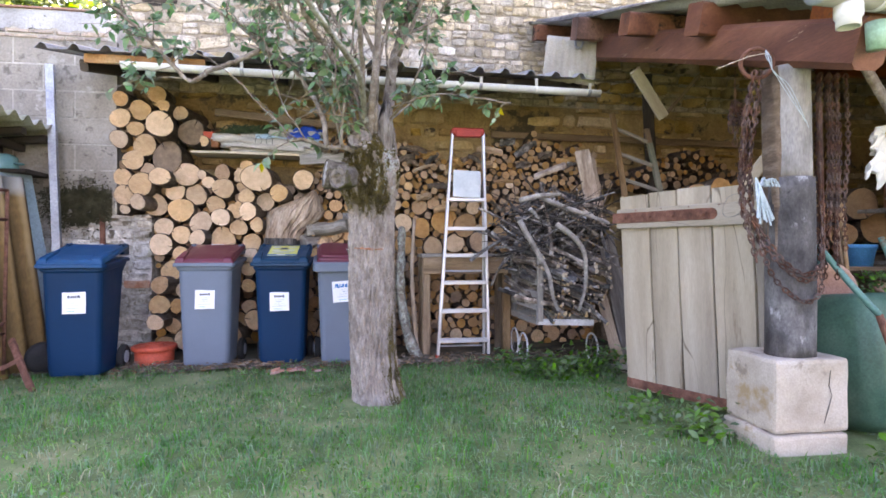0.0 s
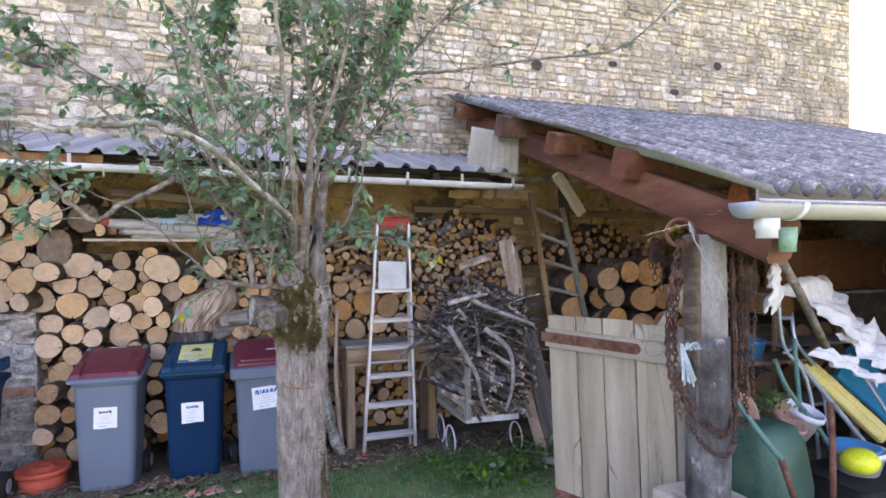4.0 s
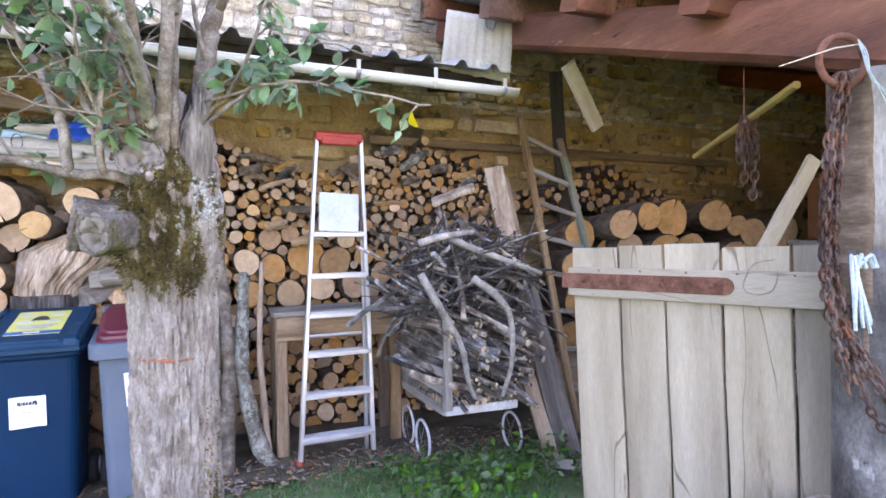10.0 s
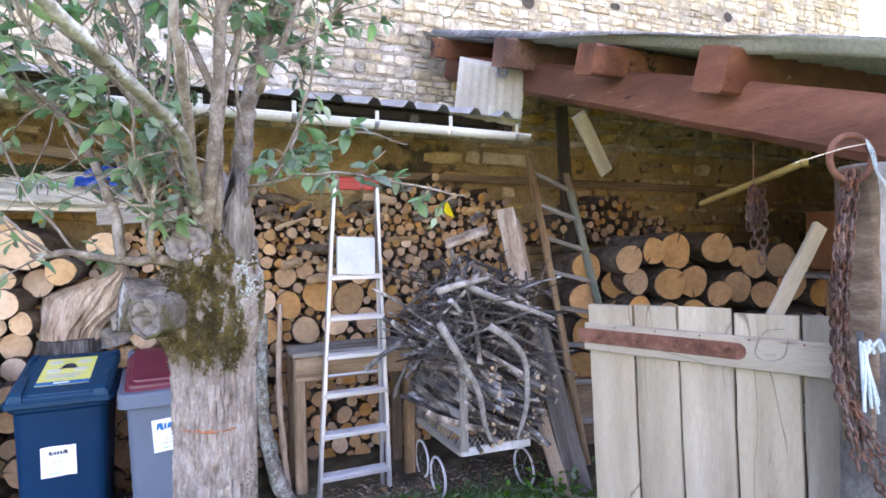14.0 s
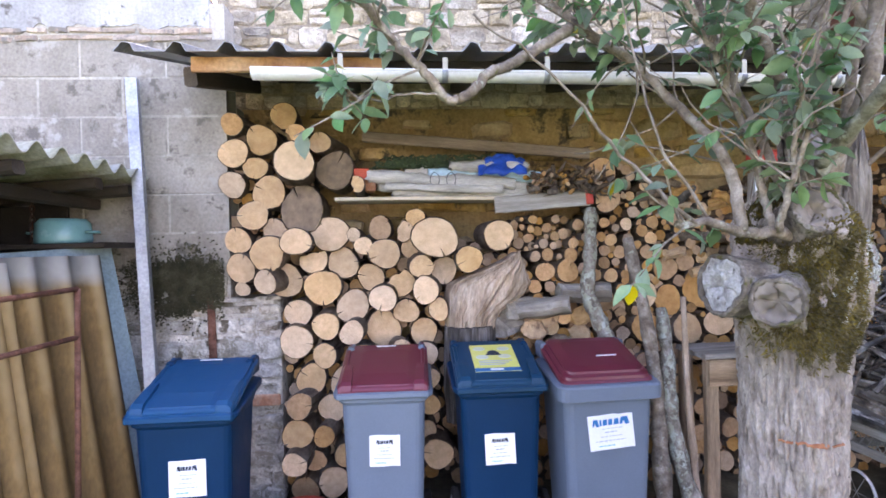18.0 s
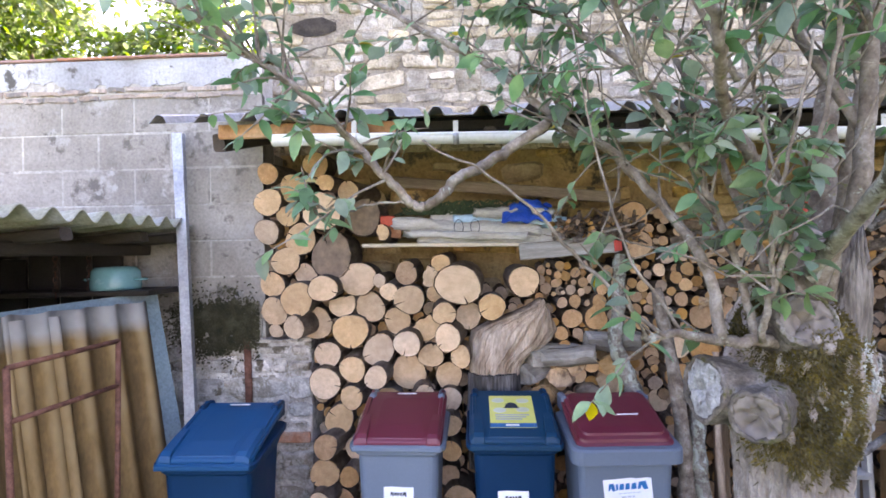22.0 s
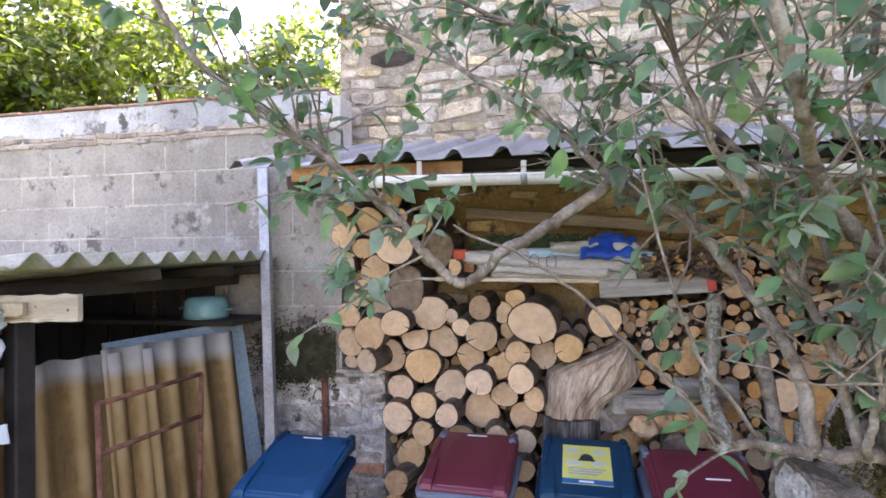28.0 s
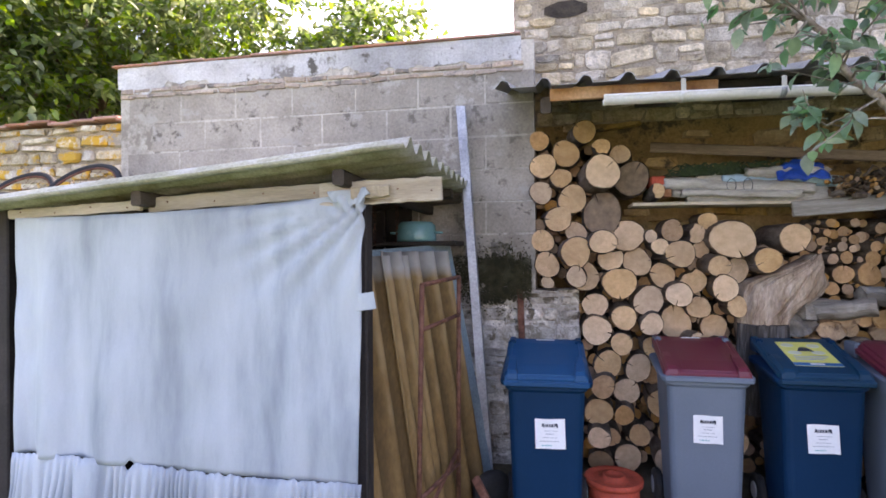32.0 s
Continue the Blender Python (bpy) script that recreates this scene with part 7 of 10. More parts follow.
# ---- leaning poles, planks and the wooden ladder ----
for i, (pts, r, mat, lab) in enumerate(((((0.527, 5.0, 0.0), (0.497, 5.0, 0.41), (0.482, 5.02, 0.764), (0.51, 5.1, 1.25)), 0.024, "peeled", "peeled brown pole leaning on the wood stack"),
        (((0.27, 4.85, 0.0), (0.285, 4.95, 0.38), (0.298, 5.0, 0.644), (0.275, 5.05, 1.06), (0.225, 5.2, 1.6)), 0.05, "branch_bark", "lichen-spotted grey-brown branch leaning on the wood stack"),
        (((0.53, 4.9, 0.0), (0.44, 4.96, 0.207), (0.375, 5.0, 0.601), (0.385, 5.05, 0.9), (0.4, 5.15, 1.18)), 0.052, "lichen_bark", "lichen-crusted branch leaning on the wood stack"),
        (((0.14, 5.0, 0.0), (0.13, 5.1, 0.6), (0.09, 5.2, 0.98), (0.05, 5.25, 1.12), (0.01, 5.3, 1.28), (0.05, 5.36, 1.52), (0.07, 5.4, 1.8)), 0.056, "lichen_bark", "crooked branch crusted with grey lichen"))):
    bm = bmesh.new()
    c = curve(pts, 5)
    tube(bm, c, [r * (1 - 0.35 * k / len(c)) * (1 + 0.12 * math.sin(k * 1.7 + i)) for k in range(len(c))], 14, wob=0.11, seed=i)
    tagged(part("leaning_branch", bm, mat, smooth=True), lab, "branch", "leaning branches")
wl = thing("wooden_ladder", (2.55, 4.6, 0), "old grey wooden ladder leaning against the wood stack", "ladder")
LA = ((2.553, 4.56, 0.0), (2.56, 5.31, 2.36))
LB = ((3.0, 4.56, 0.0), (2.91, 5.265, 2.2))
board("rail", *LA, 0.055, 0.04, "brown_wood", wl, seed=2)
board("rail", *LB, 0.055, 0.04, "brown_wood", wl, seed=3)
board("rail_end", Vector(LB[0]).lerp(Vector(LB[1]), 0.45), Vector(LB[0]).lerp(Vector(LB[1]), 0.93), 0.058, 0.044, "green_wood", wl, label="green-painted stretch of rail")
for i in range(8):
    u = 0.13 + i * 0.115
    board("rung", Vector(LA[0]).lerp(Vector(LA[1]), u), Vector(LB[0]).lerp(Vector(LB[1]), u), 0.035, 0.03, "grey_wood", wl, seed=5 + i)
for i, (a, b, w, mat, lab) in enumerate((((2.285, 4.22, 0.0), (2.14, 4.52, 1.08), 0.085, "dark_plank", "grey weathered plank leaning beside the cart"), ((2.2, 4.24, 0.0), (2.09, 4.5, 1.0), 0.08, "dark_plank", "brown weathered plank leaning beside the cart"),
        ((2.08, 4.15, 0.0), (2.02, 4.42, 0.62), 0.09, "brown_wood", "dark brown plank leaning beside the cart"), ((2.08, 4.62, 1.2), (1.98, 4.7, 1.86), 0.13, "stump_wood", "short pale splintered plank standing in the stack"),
        ((2.16, 4.66, 1.2), (2.06, 4.72, 1.8), 0.08, "brown_wood", "short brown plank standing in the stack"), ((2.475, 2.874, 1.685), (2.08, 2.874, 1.2), 0.06, "old_wood", "pale plank standing behind the gate"),
        ((2.0, 4.2, 0.02), (2.3, 3.95, 0.06), 0.07, "grey_wood", "offcut lying on the ground"))):
    t = board("leaning_plank", a, b, w, 0.025, mat, face=(-0.3, -1, 0.3), seed=60 + i)
    tagged(t, lab, "plank", "leaning planks")
flat = board("leaning_plank", (1.55, 4.75, 1.62), (1.8, 4.62, 1.72), 0.1, 0.03, "stump_wood", face=(0, -0.5, 1), seed=77)
tagged(flat, "flat piece of pale bark on the small logs", "bark piece")

# ---- plank gate ----
gate = thing("plank_gate", (1.95, 3.05, 0), "weathered plank gate with an iron strap hinge standing ajar", "gate")
GD = Vector((0.44, -0.898, 0))
GN = Vector((-0.898, -0.44, 0))


def gate_at(s, z, out=0.0):
    return Vector((1.78 + 0.06 * (1 - z / 1.34), 3.47, 0)) + GD * s + GN * out + Vector((0, 0, z))


SEAMS = (-0.055, 0.168, 0.363, 0.581, 0.817, 0.965)
for i, (a, b) in enumerate(zip(SEAMS, SEAMS[1:])):
    c = (a + b) / 2
    board("plank", gate_at(c, 0.05 + 0.004 * i), gate_at(c, 1.335 + 0.006 * (i % 3)), b - a - 0.0095, 0.026, "gate_wood", gate, face=GN, seed=80 + i, bow=0.003)
board("ledge", gate_at(-0.06, 1.18, 0.027), gate_at(0.95, 1.18, 0.027), 0.13, 0.025, "gate_wood", gate, face=GN, seed=88)
st = part("strap_hinge", box(bmesh.new(), (-0.09, -0.034, -0.003), (0.6, 0.034, 0.004), 0.002), "rust", gate, "rusty iron strap hinge", m=axes(gate_at(0.0, 1.185, 0.045), gate_at(0.9, 1.185, 0.045), GN))
tip = bmesh.new()
lathe(tip, [(0.034, -0.003), (0.034, 0.004)], 18)
part("strap_tip", tip, "rust", gate, m=axes(gate_at(0.6, 1.185, 0.045), gate_at(0.9, 1.185, 0.045), GN))
for s in (0.02, 0.2, 0.36, 0.55):
    bm = bmesh.new()
    lathe(bm, [(0.011, 0), (0.011, 0.004), (0.004, 0.008)], 8)
    part("nail", bm, "rust", gate, m=axes(gate_at(s, 1.185, 0.05), gate_at(s + 1, 1.185, 0.05), GN))
for k in range(10):
    bm = bmesh.new()
    lathe(bm, [(0.005, 0), (0.0045, 0.003), (0.001, 0.004)], 7)
    part("nail", bm, "rust", gate, m=axes(gate_at(0.06 + 0.185 * (k // 2) + 0.03 * (k % 2), 1.18 + (0.053 if k % 2 else -0.053), 0.039), gate_at(2, 1.18, 0.039), GN))
bm = bmesh.new()
tube(bm, curve([gate_at(0.77, 1.29, 0.045), gate_at(0.7, 1.27, 0.046), gate_at(0.665, 1.19, 0.047), gate_at(0.7, 1.16, 0.048), gate_at(0.76, 1.18, 0.046), gate_at(0.78, 1.25, 0.044)], 6), 0.0016, 6)
part("wire_loop", bm, "wire", gate, "bent wire loop on the ledge")
part("iron_band", box(bmesh.new(), (0, -0.03, -0.003), (0.98, 0.03, 0.004), 0.002), "rust", gate, "rusty iron band along the foot", m=axes(gate_at(-0.05, 0.085, 0.018), gate_at(0.9, 0.085, 0.018), GN))

# ---- post on its stone base, chains and ropes ----
base = thing("stone_base", (2.13, 2.5, 0), "two white limestone blocks carrying the shed post", "stone block")


def chipped(lo, hi, seed, bev=0.02):
    bm = box(bmesh.new(), lo, hi, bev, seg=2)
    bmesh.ops.subdivide_edges(bm, edges=[e for e in bm.edges if e.calc_length() > 0.1], cuts=4, use_grid_fill=True)
    for v in bm.verts:
        v.co += Vector((noise.noise(v.co * 9 + Vector((seed, 0, 0))), noise.noise(v.co * 9 + Vector((0, seed, 0))), noise.noise(v.co * 9 + Vector((0, 0, seed))))) * 0.008
    return bm


part("upper_block", chipped((1.935, 2.325, 0.105), (2.33, 2.68, 0.455), 1), "stone_block", base, smooth=False)
part("lower_block", chipped((1.92, 2.32, -0.05), (2.325, 2.69, 0.1), 2), "stone_block", base)
bm = bmesh.new()
tube(bm, [(2.225, 2.322, 0.4), (2.215, 2.321, 0.33), (2.232, 2.321, 0.28), (2.205, 2.321, 0.2), (2.19, 2.321, 0.15)], [0.0012, 0.002, 0.0014, 0.002, 0.001], 5)
part("crack", bm, "dark_post", base, "dark crack down the block")
post = thing("shed_post", (2.12, 2.46, 0.45), "thick round timber post, pale above and tarred below", "post")
rings = []
for zlo, zhi, mat, nm, seed in ((0.45, 1.33, "post_tar", "tarred_foot", 3), (1.33, 1.875, "post_pale", "pale_shaft", 4)):
    bm = bmesh.new()
    rows = []
    for i in range(13):
        z = zlo + (zhi - zlo) * i / 12
        row = []
        for j in range(28):
            a = 2 * math.pi * j / 28
            r = (0.112 if mat == "post_tar" else 0.1) * (1 + 0.06 * noise.noise(Vector((math.cos(a) * 1.6, math.sin(a) * 1.6, z * 0.8))) + 0.02 * noise.noise(Vector((math.cos(a) * 9, math.sin(a) * 9, z * 2))))
            row.append((2.115 + 0.015 * math.sin(z * 2) + r * math.cos(a), 2.46 + r * math.sin(a), z))
        rows.append(row)
    loft(bm, rows)
    part(nm, bm, mat, post, smooth=True)


bm = bmesh.new()
rows = []
for i in range(40):
    z = 0.95 + 0.92 * i / 39
    row = []
    for j in range(14):
        a = radians(105 + 111 * j / 13 + 14 * noise.noise(Vector((z * 5, 0, j // 13))) * (j in (0, 13)))
        r = 0.113 + 0.006 * noise.noise(Vector((math.cos(a) * 8, math.sin(a) * 8, z * 3))) - (0.03 if j in (0, 13) else 0)
        row.append((2.115 + 0.015 * math.sin(z * 2) + r * math.cos(a), 2.46 + r * math.sin(a), z))
    row += [(2.115 + 0.6 * (x - 2.115), 2.46 + 0.6 * (y - 2.46), z2) for x, y, z2 in reversed(row)]
    rows.append(row)
loft(bm, rows)
part("bark_flank", bm, "bark", post, "dark brown bark left on one flank", smooth=True)


def chain_links(pts, r, name, parent, label="", mat="chain_rust", thick=0.0034):
    """Linked rings along a line."""
    bm = bmesh.new()
    c = [Vector(p) for p in pts]
    lens = [0]
    for a, b in zip(c, c[1:]):
        lens.append(lens[-1] + (b - a).length)
    total, step, s, k = lens[-1], r * 2.5, 0.0, 0
    while s < total:
        i = max(j for j in range(len(lens)) if lens[j] <= s)
        i = min(i, len(c) - 2)
        d = (c[i + 1] - c[i]).normalized()
        p = c[i] + d * (s - lens[i])
        side = d.orthogonal().normalized()
        side = side if k % 2 else d.cross(side)
        side = (side + d.cross(side) * random.Random(k).uniform(-0.4, 0.4)).normalized()
        ring = [p + d * (r * 1.75 * math.cos(a * math.pi / 4)) + side * (r * math.sin(a * math.pi / 4)) for a in range(9)]
        tube(bm, ring, thick, 5, caps=False)
        s += step
        k += 1
    return part(name, bm, mat, parent, label)


chains = thing("rusty_chain", (1.98, 2.4, 1.0), "heavy rusty chain with a ring hung on the shed post", "chain", "rusty chains")
bm = bmesh.new()
tube(bm, [(1.92 + 0.072 * math.cos(a * math.pi / 14), 2.43 - 0.02 * math.cos(a * math.pi / 14), 1.885 + 0.072 * math.sin(a * math.pi / 14)) for a in range(29)], 0.0105, 8, caps=False)
part("ring", bm, "rust", chains, "big rusty iron ring", smooth=True)
crng = random.Random(44)
for i in range(5):
    dx, dy = 0.015 * (i - 2), 0.014 * (i % 3)
    low = (1.0, 0.93, 1.12, 0.96, 1.2)[i]
    line = [(1.918 + 0.6 * dx, 2.42 + dy, 1.83), (1.89 + dx, 2.42 + dy, 1.66), (1.864 + dx, 2.42 + dy, 1.47), (1.85 + dx, 2.41 + dy, 1.28), (1.866 + dx, 2.4 + dy, 1.12)]
    line.append((1.905 + dx, 2.385 + dy, low))
    chain_links(curve([(x + crng.uniform(-0.006, 0.006), y, z) for x, y, z in line], 6), 0.0115 + 0.001 * (i % 2), "chain_strand", chains, thick=0.0038)
for dz, dx in ((0.0, 0.0), (0.03, 0.012), (-0.1, 0.02)):
    chain_links(curve([(1.866 + dx, 2.4, 1.12), (1.915 + dx, 2.375, 1.0 + dz), (1.985, 2.345, 0.9 + dz), (2.085, 2.327, 0.83 + dz), (2.17, 2.335, 0.86 + dz), (2.235, 2.38, 0.96 + dz), (2.255, 2.41, 1.3), (2.255, 2.42, 1.68)], 6), 0.0105, "chain_strand", chains, thick=0.0036)
chains2 = thing("rusty_chain", (2.32, 2.46, 1.2), "bunch of rusty chains hung beside the shed post", "chain", "rusty chains")
for i in range(13):
    x, y = 2.27 + 0.012 * i, 2.42 + 0.02 * (i % 4)
    chain_links(curve([(x - 0.01, y, 1.84), (x + crng.uniform(-0.02, 0.02), y, 1.5), (x + crng.uniform(-0.02, 0.02), y, 1.2), (x - 0.01, y, crng.uniform(0.82, 1.2))], 6), 0.0095, "chain_strand", chains2)
chains3 = thing("rusty_chain", (2.23, 2.99, 1.7), "small knot of chain hanging from the beam", "chain", "rusty chains")
for i in range(4):
    chain_links(curve([(2.2 + 0.02 * i, 2.98 + 0.01 * i, 1.84), (2.185 + 0.03 * i, 2.98, 1.75), (2.195 + 0.025 * i, 2.99, (1.66, 1.6, 1.69, 1.53)[i])], 5), 0.015, "chain_strand", chains3)
for i in range(5):
    a = 1.3 * i
    chain_links(curve([(2.225 + 0.035 * math.cos(a), 2.98 + 0.02 * math.sin(a), 1.83 - 0.01 * i), (2.225 + 0.05 * math.cos(a + 1), 2.98, 1.78 - 0.012 * i), (2.225 - 0.045 * math.cos(a), 2.985, 1.72), (2.22 + 0.03 * math.cos(a + 2), 2.99, 1.76)], 5), 0.011, "chain_loop", chains3)
bm = bmesh.new()
tube(bm, [(2.22, 2.99, 2.1), (2.22, 2.99, 1.82)], 0.0025, 5)
part("hanging_wire", bm, "rust", chains3)
rope = thing("rope_bundle", (1.96, 2.38, 1.3), "bundle of pale blue plastic cord hung on the post", "rope")
prng = random.Random(33)
for i in range(9):
    bm = bmesh.new()
    x, foot = 1.905 + prng.uniform(-0.02, 0.02), 1.878 + 0.012 * i
    yy = 2.372 + 0.006 * (i % 3)
    tube(bm, [(foot, yy, 1.09 + prng.uniform(0, 0.06)), (x - 0.02, yy, 1.28), (x - 0.035 + 0.012 * i, yy, 1.305 + prng.uniform(0, 0.015)), (x - 0.02 + 0.013 * i, yy, 1.28)], 0.005, 6)
    part("cord", bm, "rope", rope)
bm = bmesh.new()
for i in range(3):
    tube(bm, curve([(1.95, 2.4, 1.935), (1.955 + 0.01 * i, 2.385, 1.87 - 0.02 * i), (2.0 + 0.02 * i, 2.36, 1.76), (2.09 + 0.02 * i, 2.345, 1.62 - 0.03 * i)], 5), 0.0014, 4)
for i in range(3):
    tube(bm, curve([(1.945, 2.4, 1.94), (1.935 + 0.012 * i, 2.385, 1.9), (1.95 + 0.006 * i, 2.38, 1.875 - 0.012 * i)], 5), 0.0018, 4)
part("loose_cord", bm, "rope", rope)
stick = thing("peeled_stick", (2.55, 3.3, 1.85), "yellow peeled stick hung under the shed beam", "stick")
board("stick", (2.864, 3.83, 1.851), (2.205, 2.76, 1.93), 0.026, 0.026, "yellow_wood", stick, seed=4)
splint = bmesh.new()
tube(splint, [(1.75, 2.5, 1.871), (1.87, 2.42, 1.913), (1.96, 2.4, 1.93)], [0.0012, 0.002, 0.0015], 5)
tagged(part("wood_splinter", splint, "pale_wood"), "thin pale splinter stuck through the iron ring", "stick")
pole = thing("wooden_pole", (2.6, 2.3, 1.5), "grey round pole leaning under the gutter", "pole")
bm = bmesh.new()
tube(bm, [(2.3, 2.23, 1.85), (2.6, 2.3, 1.55), (2.88, 2.37, 1.24)], 0.022, 10, wob=0.03)
part("shaft", bm, "branch_bark", pole, smooth=True)
cup = thing("green_cup", (2.07, 1.93, 1.8), "translucent green cup hung under the gutter", "cup")
bm = bmesh.new()
lathe(bm, [(0.034, -0.11), (0.04, 0.0), (0.036, 0.0), (0.031, -0.105)], 16, Matrix.Translation((2.08, 1.95, 1.9)))
part("cup_wall", bm, "cup_green", cup, smooth=True)

# ---- left corner: sheets, frame, post ----
prop = thing("steel_post", (-2.5, 5.1, 0), "long galvanised steel channel leaning on the block wall", "post")
A0, A1 = Vector((-2.5, 5.12, 0.0)), Vector((-2.715, 5.37, 2.62))
board("web", A0, A1, 0.062, 0.006, "galvanised", prop, face=(0.25, -1, 0), bow=0)
for s in (-1, 1):
    off = Vector((0.03 * s, 0.018, 0))
    board("flange", A0 + off, A1 + off, 0.036, 0.005, "galvanised", prop, face=(1, 0, 0), bow=0)
bar = thing("rusty_stake", (-2.28, 5.4, 0), "narrow rusty iron bar standing against the footing", "stake")
board("bar", (-2.27, 5.4, 0.0), (-2.3, 5.425, 1.3), 0.045, 0.012, "rust", bar)
# two overlapping corrugated sheets, turned towards the yard
for i, (p, q, zt, tilt) in enumerate((((-3.03, 4.36), (-2.76, 5.1), 1.57, 0.1), ((-3.19, 3.92), (-2.94, 4.6), 1.545, 0.13))):
    root = thing("corrugated_sheet", (p[0], p[1], 0), "brown-stained corrugated fibre-cement sheet leaning against the low shed", "corrugated sheet", "leaning sheets")
    dv = Vector((q[0] - p[0], q[1] - p[1], 0))
    ln = dv.length
    dv.normalize()
    nv = Vector((dv.y, -dv.x, 0))
    ax = Matrix(((dv.x, nv.x, 0, p[0]), (dv.y, nv.y, 0, p[1]), (0, 0, 1, 0), (0, 0, 0, 1)))
    bm = bmesh.new()
    sheet(bm, lambda u, v: (ln * u, 0.28 * (1 - v) + 0.03 * math.cos(2 * math.pi * ln * u / 0.177), zt * v + 0.01 * noise.noise(Vector((u * 9, v, i))) * (v > 0.98)), 60, 10, 0.007)
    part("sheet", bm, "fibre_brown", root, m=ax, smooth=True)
flat = thing("flat_sheet", (-2.8, 5.2, 0), "pale blue-grey flat sheet leaning behind the corrugated ones", "panel")
part("sheet", box(bmesh.new(), (0, -0.4, -0.004), (1.6, 0.4, 0.004), 0.002), "sheet_blue", flat, m=axes((-2.66, 4.8, 0.03), (-2.97, 4.86, 1.63), (0.8, -0.45, 0.2)))
rack = thing("rusty_rack", (-2.62, 4.3, 0), "rusty tubular frame leaning on the corrugated sheets", "frame")
R = [Vector(p) for p in ((-2.74, 4.11, 0.03), (-2.688, 4.022, 1.406), (-2.605, 4.59, 1.42), (-2.61, 4.55, 0.05))]
bm = bmesh.new()
tube(bm, [R[0], R[1]], 0.013, 8)
part("upright", bm, "rust", rack, smooth=True)
bm = bmesh.new()
tube(bm, [R[3], R[2]], 0.013, 8)
part("upright", bm, "rust", rack, smooth=True)
for u in (1.0, 0.84, 0.22):
    bm = bmesh.new()
    tube(bm, [R[0].lerp(R[1], u), R[3].lerp(R[2], u)], 0.012, 8)
    part("crossbar", bm, "rust", rack, smooth=True)
bm = bmesh.new()
tube(bm, [R[0].lerp(R[1], 0.1), R[3].lerp(R[2], 0.28)], 0.012, 8)
part("diagonal", bm, "rust", rack, smooth=True)
truck = thing("rusty_barrow_frame", (-2.3, 4.2, 0), "rusty angle-iron barrow leg with a small black wheel", "barrow")
board("leg", (-2.5, 4.45, 0.32), (-2.2, 4.15, 0.0), 0.045, 0.03, "rust", truck)
board("leg", (-2.62, 4.2, 0.06), (-2.36, 4.32, 0.2), 0.03, 0.02, "rust", truck)
bm = bmesh.new()
lathe(bm, [(0.03, -0.03), (0.1, -0.03), (0.125, 0.0), (0.1, 0.03), (0.03, 0.03)], 20, pose(-2.44, 4.75, 0.13, 90, 0, 30))
part("wheel", bm, "rubber", truck, smooth=True)
bowl = thing("enamel_pot", (-3.0, 5.17, 1.66), "turquoise enamel cooking pot upside down on the boards", "pot")
bm = bmesh.new()
lathe(bm, [(0.135, 0.0), (0.14, 0.02), (0.132, 0.11), (0.11, 0.135), (0.02, 0.14)], 26, Matrix.Translation((-3.0, 5.17, 1.64)))
part("pot_body", bm, "enamel", bowl, smooth=True)
for s in (-1, 1):
    bm = bmesh.new()
    tube(bm, curve([(-3.0 + s * 0.13, 5.14, 1.7), (-3.0 + s * 0.175, 5.14, 1.7), (-3.0 + s * 0.175, 5.2, 1.7), (-3.0 + s * 0.13, 5.2, 1.7)], 4), 0.008, 6)
    part("handle", bm, "enamel", bowl, smooth=True)
shelf2 = thing("hut_shelf", (-3.6, 5.2, 1.6), "dark plank shelf inside the low shed", "shelf")
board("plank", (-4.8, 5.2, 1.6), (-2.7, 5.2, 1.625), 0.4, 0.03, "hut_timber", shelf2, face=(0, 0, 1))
chain_links([(-3.25, 5.0, 1.92), (-3.25, 5.0, 1.6)], 0.012, "hanging_chain", hut)
chain_links([(-3.12, 5.1, 1.92), (-3.12, 5.1, 1.62)], 0.012, "hanging_chain", hut)

# ---- tarpaulin ----
tarp = thing("tarpaulin", (-3.85, 3.79, 0), "greyed white tarpaulin hung as a curtain across the low shed", "tarpaulin")
bm = bmesh.new()


def drape(u, v):
    """v=0 at the lintel, 1 at the ground."""
    x = -4.77 + 1.88 * u - 0.03 * v * u + 0.02 * v * (1 - u)
    top = 1.755 + 0.075 * u - 0.02 * math.sin(math.pi * u)
    fold = 0.042 * math.sin(30 * u + 1.9 * math.sin(7 * u)) * (0.15 + 0.85 * v ** 0.7) * max(0.08, 1.1 - 1.6 * u)
    fold += 0.02 * noise.noise(Vector((u * 3.2 + 2, v * 1.2, 4))) + 0.003 * noise.noise(Vector((u * 22, v * 2.2, 9)))
    corner = max(0, 1 - math.hypot((u - 1) * 2.2, v * 2.0))
    fold += 0.03 * corner * math.sin(26 * math.atan2(v + 0.02, 1.04 - u))
    fold += 0.012 * noise.noise(Vector((u * 5, v * 5, 0))) + 0.006 * noise.noise(Vector(((u + 0.8 * v) * 9, v * 1.5, 2)))
    notch = 0.03 * math.exp(-((u - 0.375) / 0.011) ** 2)
    return (x, 3.775 - 0.03 * v + fold, top - (top - 0.56 + 0.03 * u - notch) * v)


sheet(bm, drape, 150, 44, 0.0025)
part("curtain", bm, "tarp", tarp, smooth=True)
bm = bmesh.new()


